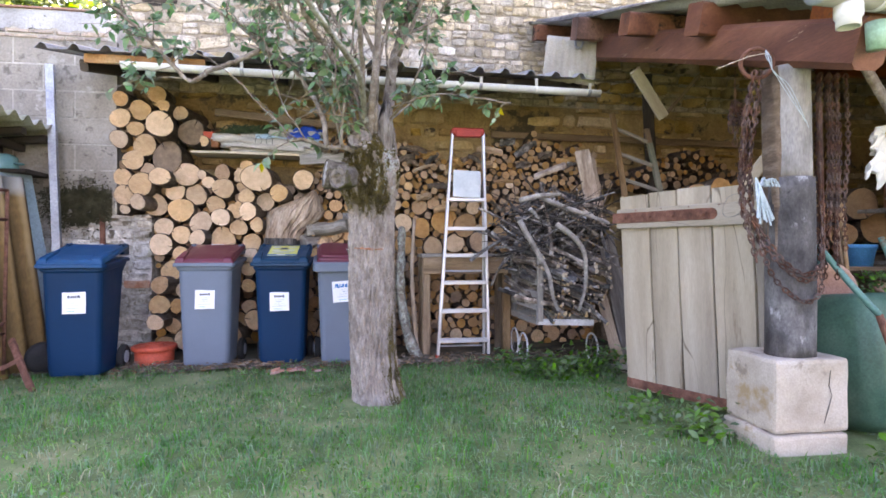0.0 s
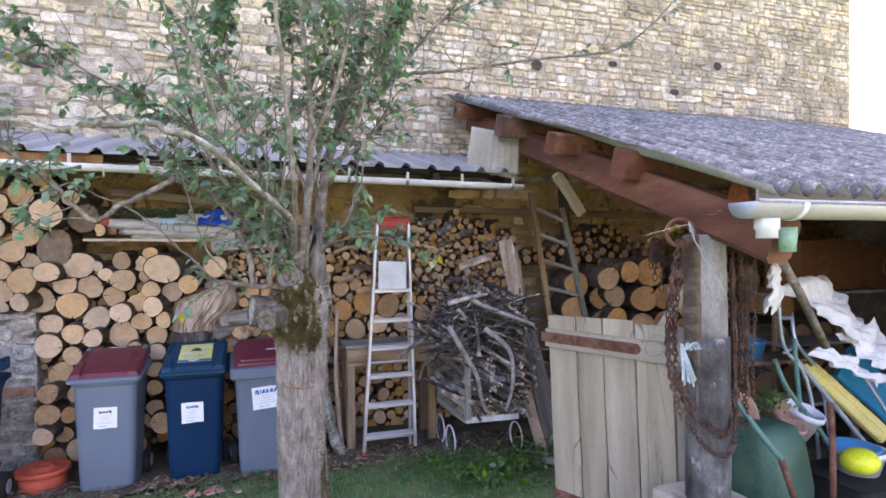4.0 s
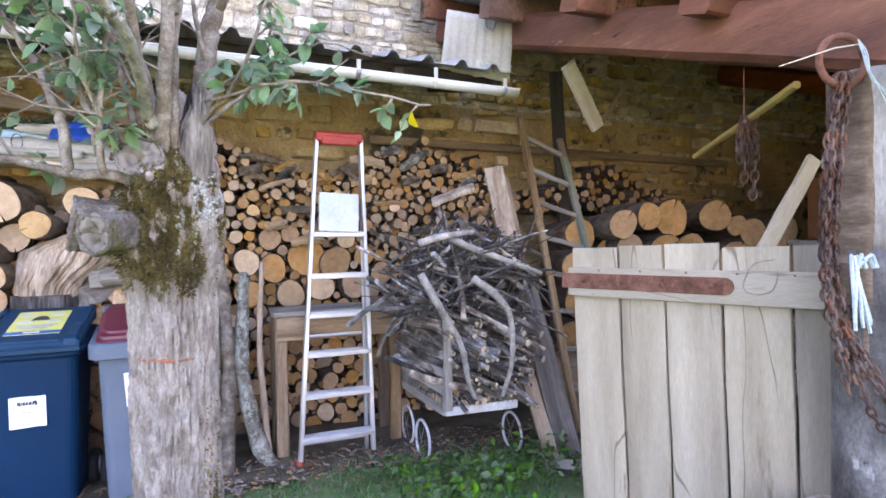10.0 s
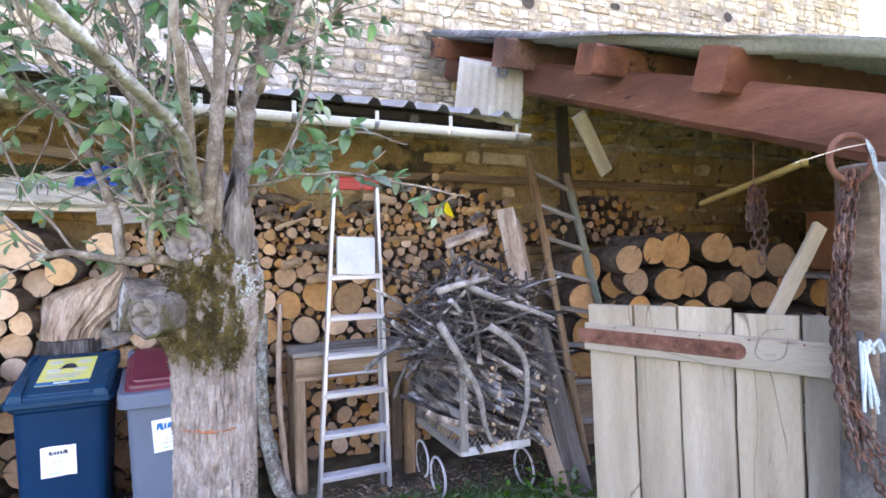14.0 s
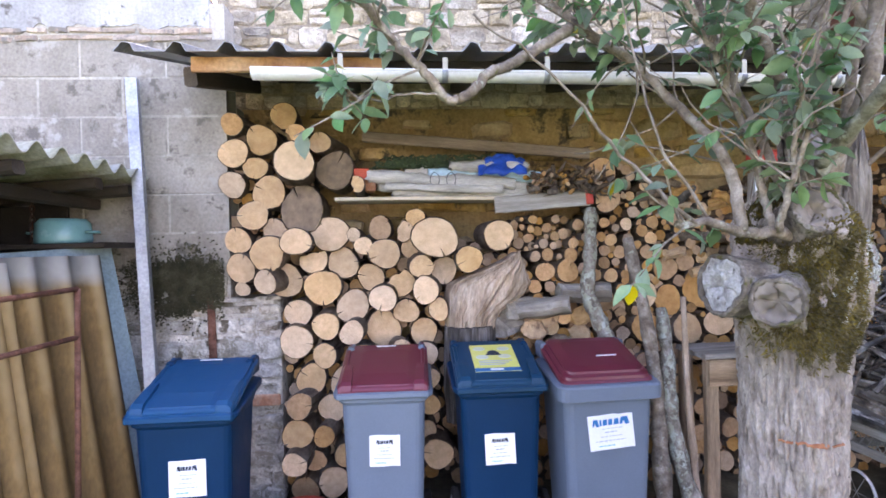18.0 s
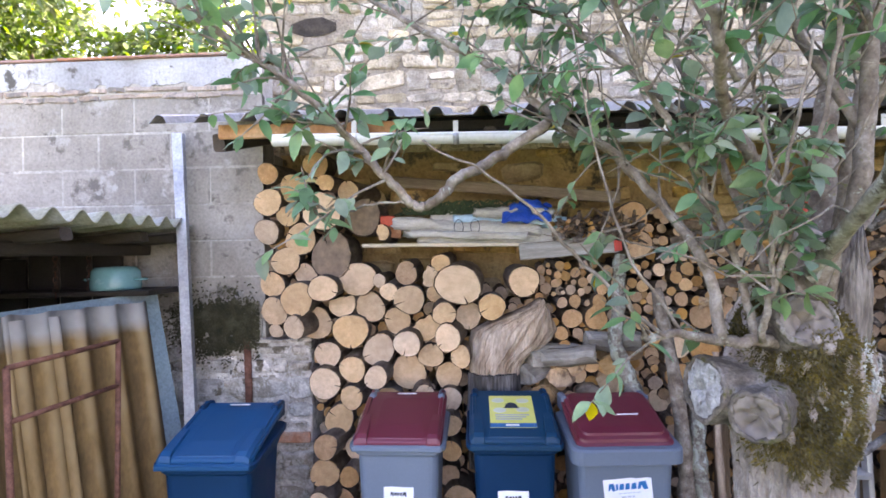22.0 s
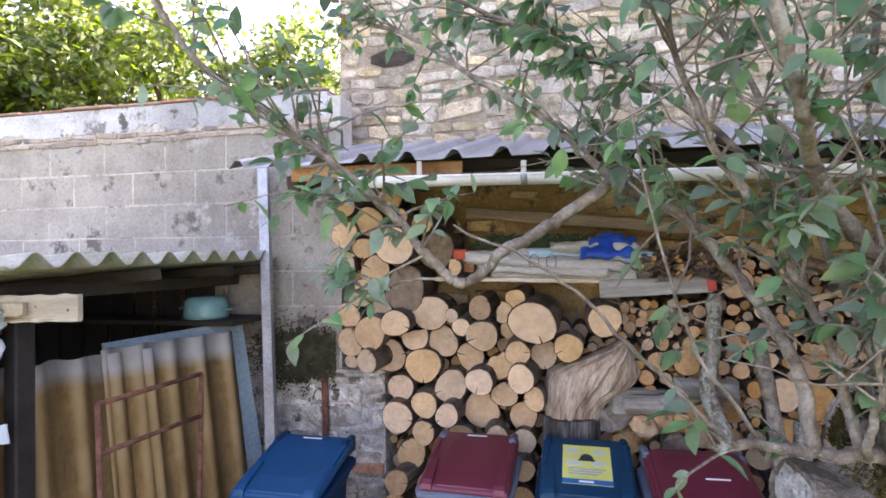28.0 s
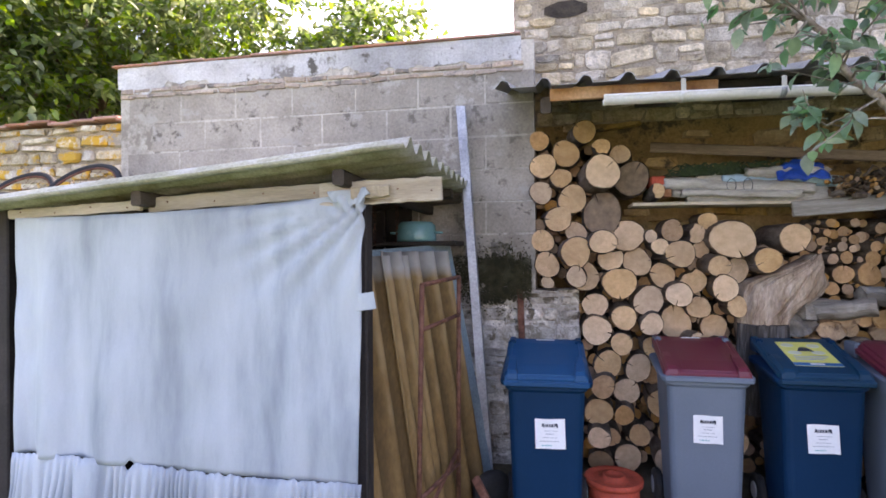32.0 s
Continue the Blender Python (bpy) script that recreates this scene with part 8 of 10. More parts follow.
def skirt(u, v):
    x = -4.75 + 1.85 * u
    wave = math.sin(250 * u + 9 * math.sin(13 * u) + 4 * math.sin(37 * u))
    fold = (0.026 * abs(wave) ** 0.6 * math.copysign(1, wave) * min(1, 0.12 + 2.4 * v) * (0.75 + 0.6 * noise.noise(Vector((u * 9, 0, 7)))) + 0.03 * noise.noise(Vector((u * 22, v * 2, 3))) * min(1, 3 * v))
    z = (0.572 - 0.03 * u + 0.01 * math.sin(7 * u) + 0.016 * noise.noise(Vector((u * 60, 0, 1))) - 0.035 * math.exp(-((u - 0.365) / 0.012) ** 2)) * (1 - v)
    return (x, 3.738 - 0.05 * v ** 0.6 + fold, max(z, 0.015))


sheet(bm, skirt, 640, 14, 0.0025)
part("gathered_skirt", bm, "tarp", tarp, "gathered lower hem", smooth=True)
board("tie_strip", (-2.94, 3.755, 1.34), (-2.84, 3.755, 1.355), 0.075, 0.004, "tarp", tarp)
flap = bmesh.new()
sheet(flap, lambda u, v: (-3.06 + 0.185 * u + 0.02 * v, 3.757 - 0.012 * math.sin(7 * u + 2 * v), 1.838 + 0.016 * u - (0.03 + 0.045 * math.sin(math.pi * u) + 0.008 * math.sin(19 * u)) * v), 24, 8, 0.003)
part("folded_corner", flap, "tarp", tarp, "folded corner nailed to the lintel", smooth=True)
# bicycle wheel lying on the roof of the low shed
wheel = thing("bicycle_wheel", (-5.3, 5.1, 1.95), "old bicycle wheels resting on the low shed roof", "wheel")
for k, (cx, cz) in enumerate(((-5.6, 2.03), (-6.2, 1.985))):
    rim = lambda r: [(cx + r * math.cos(a * math.pi / 20), 5.0 + 0.64 * r * math.sin(a * math.pi / 20), cz + 0.77 * r * math.sin(a * math.pi / 20)) for a in range(41)]
    bm = bmesh.new()
    tube(bm, rim(0.31), 0.021, 10, caps=False)
    part("tyre", bm, "rubber", wheel, smooth=True)
    bm = bmesh.new()
    tube(bm, rim(0.285), 0.009, 8, caps=False)
    part("wheel_rim", bm, "rust", wheel, "rusty rim", smooth=True)
    bm = bmesh.new()
    for p, q in zip(rim(0.02)[::2], rim(0.285)[1::2] + [rim(0.285)[0]]):
        tube(bm, [p, q], 0.0012, 4, caps=False)
    part("spokes", bm, "rust", wheel, "thin spokes")


# ---- clutter in the open shed ----
barrow = thing("green_barrow", (2.75, 2.65, 0), "tipped green plastic wheelbarrow tub standing on its nose", "wheelbarrow")
bm = bmesh.new()
rows = []
for z, w, d, ox in ((0.02, 0.42, 0.3, 0.06), (0.1, 0.5, 0.4, 0.04), (0.35, 0.53, 0.46, 0.01), (0.6, 0.5, 0.44, 0.0), (0.7, 0.44, 0.38, 0.0), (0.735, 0.34, 0.28, 0.0)):
    rows.append([(px + ox, py, z) for px, py in rounded(w, d, 0.1, 6)])
loft(bm, rows)
part("tub", bm, "green_plastic", barrow, m=pose(2.72, 2.62, 0, -6, 0, 18), smooth=True)
bm = bmesh.new()
tube(bm, curve([(2.3, 2.48, 1.0), (2.42, 2.38, 0.78), (2.5, 2.33, 0.66)], 4), 0.016, 8)
part("handle", bm, "green_paint", barrow, "green painted tube handle", smooth=True)
bm = bmesh.new()
tube(bm, curve([(2.5, 2.33, 0.66), (2.56, 2.3, 0.45), (2.66, 2.28, 0.2), (2.75, 2.28, 0.02)], 4), 0.017, 8)
part("frame_tube", bm, "rust", barrow, "rusty frame tube", smooth=True)
bm = bmesh.new()
tube(bm, curve([(2.98, 2.42, 0.9), (2.95, 2.38, 0.7), (2.93, 2.36, 0.3), (2.93, 2.36, 0.02)], 4), 0.017, 8)
part("frame_tube", bm, "rust", barrow, smooth=True)

rack2 = thing("shed_shelving", (3.7, 3.8, 0), "rough plank shelving loaded with pots under the shed roof", "shelf")
for i, (z, x0, x1, y) in enumerate(((0.83, 3.1, 5.0, 3.75), (0.45, 3.1, 5.0, 3.75), (1.32, 4.5, 6.6, 4.25), (0.86, 4.5, 6.6, 4.1))):
    board("shelf_board", (x0, y, z), (x1, y - 0.1, z), 0.34, 0.03, "grey_wood" if i else "brown_wood", rack2, face=(0, 0, 1), seed=i)
for i, (x, y, h) in enumerate(((3.15, 3.65, 0.85), (4.9, 3.6, 0.85), (4.55, 4.1, 1.33), (6.5, 4.0, 1.33), (3.15, 3.9, 0.85), (4.95, 3.85, 0.85))):
    board("upright", (x, y, 0), (x, y, h), 0.06, 0.05, "brown_wood", rack2, seed=9 + i)


def pot(x, y, z, r, h, mat, label, name="flower_pot", tilt=(0, 0)):
    root = thing(name, (x, y, z), label, "pot", "pots on the shelves")
    m = pose(x, y, z, tilt[0], tilt[1], 0)
    bm = bmesh.new()
    lathe(bm, [(r * 0.7, 0), (r * 0.92, h * 0.8), (r, h * 0.82), (r, h), (r * 0.88, h), (r * 0.62, h * 0.1)], 22, m)
    part("pot_wall", bm, mat, root, smooth=True)
    return root


pot(3.76, 3.66, 0.845, 0.11, 0.17, "tub_blue", "blue plastic bucket on the shelf", "blue_bucket")
pot(3.5, 3.74, 0.845, 0.05, 0.1, "enamel", "small turquoise cup on the shelf", "cup")
pot(3.3, 3.7, 0.845, 0.08, 0.12, "terracotta", "clay flower pot on the shelf")
pot(2.62, 2.95, 0.7, 0.16, 0.24, "terracotta", "pale clay pot lying on its side", tilt=(78, 20))
pot(3.1, 2.95, 0.55, 0.14, 0.2, "terracotta", "broken pale clay pot beside the barrow", tilt=(40, 25))
pot(3.35, 2.95, 0.5, 0.13, 0.2, "tub_white", "white plastic pot beside the barrow", tilt=(20, 10))
pot(3.62, 2.7, 0.3, 0.17, 0.16, "tub_white", "white washing-up bowl with a blue rim", "plastic_bowl")
pot(3.6, 2.72, 0.42, 0.165, 0.05, "tub_blue", "shallow blue plastic basin in the white bowl", "plastic_bowl")
crate = thing("dark_crate", (3.6, 2.7, 0), "black plastic crate holding bowls and a ball", "crate")
bm = bmesh.new()
loft(bm, [[(px, py, z) for px, py in rounded(w, w * 0.8, 0.06)] for z, w in ((0.0, 0.5), (0.28, 0.58), (0.3, 0.62))])
part("crate_body", bm, "rubber", crate, m=Matrix.Translation((3.62, 2.68, 0)))
bm = bmesh.new()
bmesh.ops.create_icosphere(bm, subdivisions=3, radius=0.105, matrix=Matrix.Translation((3.5, 2.6, 0.42)) @ Matrix.Diagonal((1.15, 1, 0.78, 1)))
tagged(part("yellow_ball", bm, "ball", smooth=True), "half-deflated bright yellow ball in the crate", "ball")
herb = bmesh.new()
prng = random.Random(3)
for i in range(140):
    p = Vector((3.05 + prng.gauss(0, 0.06), 2.86 + prng.gauss(0, 0.05), 0.74 + prng.uniform(-0.02, 0.1)))
    d = Vector((prng.uniform(-1, 1), prng.uniform(-1, 1), prng.uniform(0, 1))).normalized() * 0.04
    s = d.orthogonal().normalized() * 0.012
    herb.faces.new([herb.verts.new(q) for q in (p, p + d * 0.5 + s, p + d, p + d * 0.5 - s)])
tagged(part("potted_herb", herb, "weed"), "small green plant growing in the broken pot", "plant", kind="stuff")
for i, (x, y, z, sx, sy, sz) in enumerate(((5.3, 4.3, 1.6, 0.86, 0.4, 0.5), (6.25, 4.3, 1.56, 0.7, 0.4, 0.42))):
    root = thing("cardboard_box", (x, y, z - sz / 2), "reddish brown cardboard box on the shelf", "box", "boxes")
    part("box_body", box(bmesh.new(), (x - sx / 2, y - sy / 2, z - sz / 2), (x + sx / 2, y + sy / 2, z + sz / 2), 0.008), "cardboard", root)
    bm = bmesh.new()
    tube(bm, [(x - 0.12 + 0.09 * math.cos(a * 0.4), y - sy / 2 - 0.004, z + 0.09 * math.sin(a * 0.4)) for a in range(16)], 0.006, 4)
    part("printed_ring", bm, "brown_wood", root)


def tube_chair(name, pts_list, r, mat, label, group="folding chairs"):
    root = thing(name, pts_list[0][0], label, "chair", group)
    for pts in pts_list:
        bm = bmesh.new()
        tube(bm, curve(pts, 4), r, 8)
        part("frame_tube", bm, mat, root, smooth=True)
    return root


tube_chair("folding_chair", [((3.3, 3.02, 1.42), (3.35, 3.02, 1.1), (3.52, 2.98, 0.85), (3.6, 2.95, 0.3), (3.55, 2.95, 0.05)), ((3.62, 3.18, 1.3), (3.6, 3.12, 1.08), (3.75, 3.06, 0.85), (3.82, 3.02, 0.3)),
                            ((3.3, 3.02, 1.3), (3.5, 3.1, 1.28), (3.62, 3.18, 1.3)), ((3.35, 3.02, 1.05), (3.48, 3.08, 1.05), (3.6, 3.12, 1.05))], 0.013, "tube_grey", "folded tubular steel chair frame under a white cloth")
tube_chair("folding_chair", [((3.1, 2.88, 1.05), (3.18, 2.85, 0.85), (3.42, 2.8, 0.55), (3.6, 2.78, 0.25)), ((3.42, 3.0, 1.15), (3.45, 2.98, 0.7), (3.45, 2.95, 0.4))], 0.016, "green_paint", "folded green tubular garden chair frame")
lounger = thing("sun_lounger", (4.0, 3.0, 0), "folded sun lounger with a yellow cushion leaning in the shed", "sun lounger")
for i, (dx, w) in enumerate(((0.0, 0.07), (0.09, 0.07))):
    board("cushion_roll", (3.62 + dx, 3.1, 0.92), (4.05 + dx, 2.82, 0.42), w, 0.06, "yellow_cushion", lounger, face=(-0.4, -1, 0.6), seed=i)
board("rail", (3.5, 3.06, 1.0), (3.95, 2.78, 0.3), 0.03, 0.025, "tube_grey", lounger, face=(0, -1, 0.4))
board("rail", (4.25, 3.2, 0.95), (4.4, 2.85, 0.3), 0.03, 0.025, "tube_grey", lounger, face=(0, -1, 0.4))
board("blue_cushion", (4.35, 3.32, 0.86), (4.75, 3.1, 0.42), 0.34, 0.05, "cyan_cushion", lounger, face=(-0.4, -1, 0.8), label="bright blue cushion")


def cloth(corners, seed, label, sag=0.1):
    a, b, c, d = [Vector(p) for p in corners]
    bm = bmesh.new()

    def f(u, v):
        p = a.lerp(b, u).lerp(d.lerp(c, u), v)
        n = noise.noise(Vector((u * 4 + seed, v * 4, 0))) * 0.08 + 0.012 * math.sin(u * 14 + 3 * v + seed + 4 * noise.noise(Vector((u * 3, v * 3, seed))))
        n += 0.035 * abs(noise.noise(Vector((u * 7 + 2 * v, v * 6 - u * 3, seed + 3)))) + 0.016 * abs(noise.noise(Vector((u * 17 + 5 * v, v * 13, seed + 6))))
        p += Vector((0.05 * noise.noise(Vector((v * 5, seed, 1))), 0, 0.06 * noise.noise(Vector((u * 6, seed, 2))))) * (abs(u - 0.5) + abs(v - 0.5))
        return (p.x + 0.4 * n, p.y - 0.6 * n, p.z + 0.5 * n + sag * math.sin(math.pi * u) * (1 - v) - 0.04 * noise.noise(Vector((u * 9, seed, 0))) * v)
    sheet(bm, f, 60, 48, 0.003)
    return tagged(part("white_cloth", bm, "cloth", smooth=True), label, "cloth", "white cloths")


cloth(((2.92, 2.75, 1.66), (3.2, 2.95, 1.68), (3.16, 2.92, 1.38), (2.86, 2.74, 1.42)), 1, "white cloth hung over a pole in the shed", 0.03)
cloth(((3.35, 3.05, 1.52), (4.25, 3.35, 1.5), (4.3, 3.1, 1.12), (3.85, 2.85, 1.12)), 4, "white cloth draped over the folded chairs", 0.05)
cloth(((3.75, 2.96, 1.16), (4.28, 3.05, 1.2), (4.5, 2.85, 0.88), (3.95, 2.78, 0.95)), 8, "white cloth draped over the sun lounger", 0.02)
cloth(((3.5, 2.95, 1.05), (3.72, 3.0, 1.05), (4.1, 2.8, 0.82), (3.85, 2.75, 0.85)), 12, "white cloth slipped down the sun lounger", 0.02)
tool = thing("garden_tool", (2.9, 2.75, 0), "dark garden tool shafts standing behind the post", "tool", "garden tools")
for i, (a, b) in enumerate((((2.95, 2.9, 0.4), (2.86, 2.95, 1.45)), ((3.12, 3.05, 0.3), (3.02, 3.15, 1.35)))):
    bm = bmesh.new()
    tube(bm, [a, b], 0.014, 8)
    part("shaft", bm, "brown_wood", tool, smooth=True)
# more timber at the back of the shed
BACK = log_kit("log", range(61, 65), "cut_old", "thick brown log stacked deep in the shed", "deep shed logs")
rnd = random.Random(88)
for i in range(16):
    lay_log(BACK, 5.0 + 0.32 * (i % 6) + 0.1 * (i // 6), 4.6, 0.62 + 0.24 * (i // 6) - 0.3, 0.14, 0.9, rnd, 3)

# ---- the tree ----
TX, TY = 0.076, 3.615
tree = thing("pollard_tree", (TX, TY, 0), "old pollarded tree with mossy burls and leafy shoots", "tree")
# swellings of the pollard head: angle round the trunk, height, push outwards, spread in angle and height
SWELL = [(205, 1.44, 0.09, 26, 0.12), (236, 1.42, 0.05, 22, 0.10), (262, 1.60, 0.12, 24, 0.09), (285, 1.45, 0.045, 38, 0.16), (318, 1.50, 0.05, 30, 0.22), (240, 1.30, 0.03, 40, 0.08)]


def bump_at(a, z):
    out = 0.0
    for deg, bz, push, sa, sz in SWELL:
        d = (math.degrees(a) - deg + 180) % 360 - 180
        out += push * math.exp(-(d / sa) ** 2 - ((z - bz) / sz) ** 2)
    return out


def trunk_r(a, z):
    """Distance of the bark from the trunk's middle line."""
    ca, sa = math.cos(a), math.sin(a)
    r = 0.15 + 0.03 * math.exp(-z * 8) * (1 + 0.5 * ca)
    r *= 1 + 0.08 * noise.noise(Vector((ca * 1.3, sa * 1.3, z * 1.1))) + 0.03 * noise.noise(Vector((ca * 3.4, sa * 3.4, z * 1.6)))
    r += bump_at(a, z)
    top = 1.6 + 0.17 * max(0, ca) - 0.02 * sa + 0.05 * noise.noise(Vector((ca * 2, sa * 2, 7)))
    if z > top:
        r *= max(0.05, 1 - ((z - top) / 0.2) ** 1.5)
    return r


def trunk_x(z):
    return TX + 0.05 * math.exp(-max(0, z) * 2.2)


def on_trunk(a, z, out=0.0):
    r = trunk_r(a, z) + out
    return Vector((trunk_x(z) + r * math.cos(a), TY + r * math.sin(a), z))


def plates(ca, sa, z, size, tall):
    """Bark plates: distance between the two nearest cell centres, small in the cracks."""
    d = noise.voronoi(Vector((ca * size, sa * size, z * tall)))[0]
    return d[1] - d[0]


bm = bmesh.new()
rows = []
NZ, NA = 330, 220
for i in range(NZ + 1):
    z = -0.05 + 1.98 * i / NZ
    row = []
    for j in range(NA):
        a = 2 * math.pi * j / NA
        ca, sa = math.cos(a), math.sin(a)
        tw = a + 0.10 * noise.noise(Vector((ca * 3, sa * 3, z * 3))) + 0.03 * noise.noise(Vector((ca * 9, sa * 9, z * 12)))
        c2, s2 = math.cos(tw), math.sin(tw)
        crack = max(0, 1 - plates(c2, s2, z, 8.0, 3.4) / 0.2)
        fine = max(0, 1 - plates(c2, s2, z + 9, 15, 9.0) / 0.25)
        head = min(1, max(0, (z - 1.2) / 0.15))
        r = trunk_r(a, z) - (1 - 0.6 * head) * (0.016 * crack + 0.007 * fine) + 0.005 * noise.noise(Vector((ca * 22, sa * 22, z * 40)))
        r += head * (0.022 * noise.noise(Vector((ca * 7, sa * 7, z * 16))) + 0.009 * noise.noise(Vector((ca * 18, sa * 18, z * 44))))
        row.append((trunk_x(z) + r * ca, TY + r * sa, z))
    rows.append(row)
loft(bm, rows)
part("trunk", bm, "trunk_bark", tree, "grey-brown fissured trunk", smooth=True)


def stub(p0, p1, r0, r1, label, rot=0.3, face_mat="stub_wood"):
    """A sawn-off limb with a swollen rim and a cracked, hollow weathered face."""
    p0, p1 = Vector(p0), Vector(p1)
    seed = r0 * 900
    bm = bmesh.new()
    m = axes(p0, p1) @ pose(0, 0, 0, 0, 90, 0)
    ln = (p1 - p0).length
    na = 60

    def shape(a, u):
        ca, sa = math.cos(a), math.sin(a)
        return 1 + 0.15 * noise.noise(Vector((ca * 1.3 + seed, sa * 1.3, u * 0.6))) + 0.09 * noise.noise(Vector((ca * 4, sa * 4 + seed, u))) + 0.05 * noise.noise(Vector((ca * 11, sa * 11 + seed, u * 4)))
    rows = []
    for k in range(19):
        u = k / 18
        row = []
        for j in range(na):
            a = 2 * math.pi * j / na
            r = (r0 + (r1 - r0) * u + 0.006 * math.exp(-((u - 0.92) / 0.1) ** 2)) * shape(a, u)
            row.append(m @ Vector((r * math.cos(a), r * math.sin(a), ln * u)))
        rows.append(row)
    loft(bm, rows, cap=False)
    limb = part("limb_stub", bm, "burl_bark", tree, label, smooth=True)
    bm = bmesh.new()
    rows = []
    rays = [(i * 2.4 + seed) % 6.283 for i in range(5)]
    for k in range(22):
        u = 1 - k / 22
        row = []
        for j in range(na):
            a = 2 * math.pi * j / na
            r = (r1 * 1.035 + 0.002) * u * shape(a, 1)
            x, y = r * math.cos(a), r * math.sin(a)
            gap = min(abs((a - c + 0.25 * noise.noise(Vector((u * 4, c, seed))) + math.pi) % (2 * math.pi) - math.pi) for c in rays)
            h = 0.006 * noise.noise(Vector((x * 26, y * 26, seed))) + 0.004 * noise.noise(Vector((x * 75, y * 75, seed))) - 0.005 * u ** 10
            h -= 0.022 * max(0, 1 - gap / 0.1) * (1 - abs(u - 0.55)) 
            hole = math.hypot(x - rot * r1 * 0.35, y + 0.15 * r1) / (r1 * (0.25 + 0.5 * rot)) + 0.4 * noise.noise(Vector((x * 30, y * 30, seed + 4)))
            h -= (0.012 + 0.035 * rot) * max(0, 1 - hole) ** 0.7
            row.append((x, y, ln + h))
        rows.append(row)
    bm.faces.new(loft(bm, rows, cap=False)[-1])
    callus = bmesh.new()
    tube(callus, [(r1 * 1.0 * shape(2 * math.pi * j / 48, 1) * math.cos(2 * math.pi * j / 48), r1 * 1.0 * shape(2 * math.pi * j / 48, 1) * math.sin(2 * math.pi * j / 48), ln - 0.004) for j in range(49)],
         [0.006 + 0.008 * abs(noise.noise(Vector((math.cos(0.131 * j) * 2, math.sin(0.131 * j) * 2, seed)))) for j in range(49)], 7, caps=False, wob=0.25, seed=int(seed))
    part("callus_rim", callus, "burl_bark", limb, m=m, smooth=True)
    part("sawn_face", bm, face_mat, limb, "grey weathered cracked sawn face", m=m, smooth=True)


stub((0.04, 3.55, 1.42), (-0.205, 3.5, 1.452), 0.105, 0.084, "thick sawn limb stub", 0.15, "lichen_wood")
stub((0.02, 3.54, 1.43), (-0.122, 3.37, 1.408), 0.082, 0.062, "rotten sawn limb stub", 0.9)
stub((0.03, 3.54, 1.58), (0.005, 3.375, 1.655), 0.09, 0.066, "round sawn limb stub", 0.35)
# the torn wood left where the leading limb broke away
bm = bmesh.new()
rows = []
for k in range(26):
    u = k / 25
    z = 1.5 + 0.36 * u
    cx, cy = 0.145 + 0.03 * u, 3.5 - 0.05 * u
    row = []
    for j in range(40):
        a = 2 * math.pi * j / 40
        ca, sa = math.cos(a), math.sin(a)
        w = 0.08 * (1 - 0.8 * u ** 3)
        w *= 1 + 0.3 * abs(noise.noise(Vector((ca * 6, sa * 6, u * 1.1)))) + 0.12 * noise.noise(Vector((ca * 14, sa * 14, u * 2)))
        row.append((cx + w * ca * 0.8, cy + w * sa * 0.75, z + 0.14 * noise.noise(Vector((ca * 4, sa * 4, 3))) * u ** 3))
    rows.append(row)
loft(bm, rows)
part("torn_wood", bm, "torn_wood", tree, "pale torn wood of a broken limb", smooth=True)
# moss cushions and lichen crust on the burl
mv, mf, lc = [], [], bmesh.new()
prng = random.Random(4)
for i in range(34000):
    a = radians(prng.gauss(268, 24))
    z = prng.gauss(1.42, 0.12)
    grow = noise.noise(Vector((math.cos(a) * 4, math.sin(a) * 4, z * 7))) + 0.55 - 1.6 * max(0, 1.3 - z) - 0.012 * max(0, math.degrees(a) - 292)
    if z > 1.7 or z < 1.2 + 0.05 * noise.noise(Vector((a * 9, 0, 0))) or grow < 0.1 + 0.25 * prng.random():
        continue
    p = on_trunk(a, z, -0.004)
    out = Vector((math.cos(a), math.sin(a), 0.2)).normalized()
    ln = prng.uniform(0.004, 0.011) * (0.6 + grow)
    q = p + out * ln + Vector((prng.uniform(-0.01, 0.01), prng.uniform(-0.01, 0.01), prng.uniform(-0.016, 0.006)))
    s = out.orthogonal().normalized()
    s = (s * math.cos(i) + out.cross(s) * math.sin(i)) * prng.uniform(0.0016, 0.0034)
    b = len(mv)
    mv += [p - s, p + s, p.lerp(q, 0.6) + s * 0.8, p.lerp(q, 0.6) - s * 0.8, q]
    mf += [(b, b + 1, b + 2, b + 3), (b + 3, b + 2, b + 4)]
for i in range(9000):
    a, z = radians(prng.uniform(180, 320)), prng.uniform(1.56, 1.8)
    if noise.noise(Vector((math.cos(a) * 4, math.sin(a) * 4, z * 5 + 3))) < prng.uniform(-0.45, 0.1):
        continue
    p = on_trunk(a, z, -0.004)
    q = p + Vector((math.cos(a) * 0.4, math.sin(a) * 0.4, 1)).normalized() * prng.uniform(0.006, 0.016) + Vector((prng.uniform(-0.01, 0.01), prng.uniform(-0.01, 0.01), 0))
    s = Vector((math.cos(i), math.sin(i), 0)) * prng.uniform(0.002, 0.004)
    b = len(mv)
    mv += [p - s, p + s, p.lerp(q, 0.6) + s * 0.8, p.lerp(q, 0.6) - s * 0.8, q]
    mf += [(b, b + 1, b + 2, b + 3), (b + 3, b + 2, b + 4)]
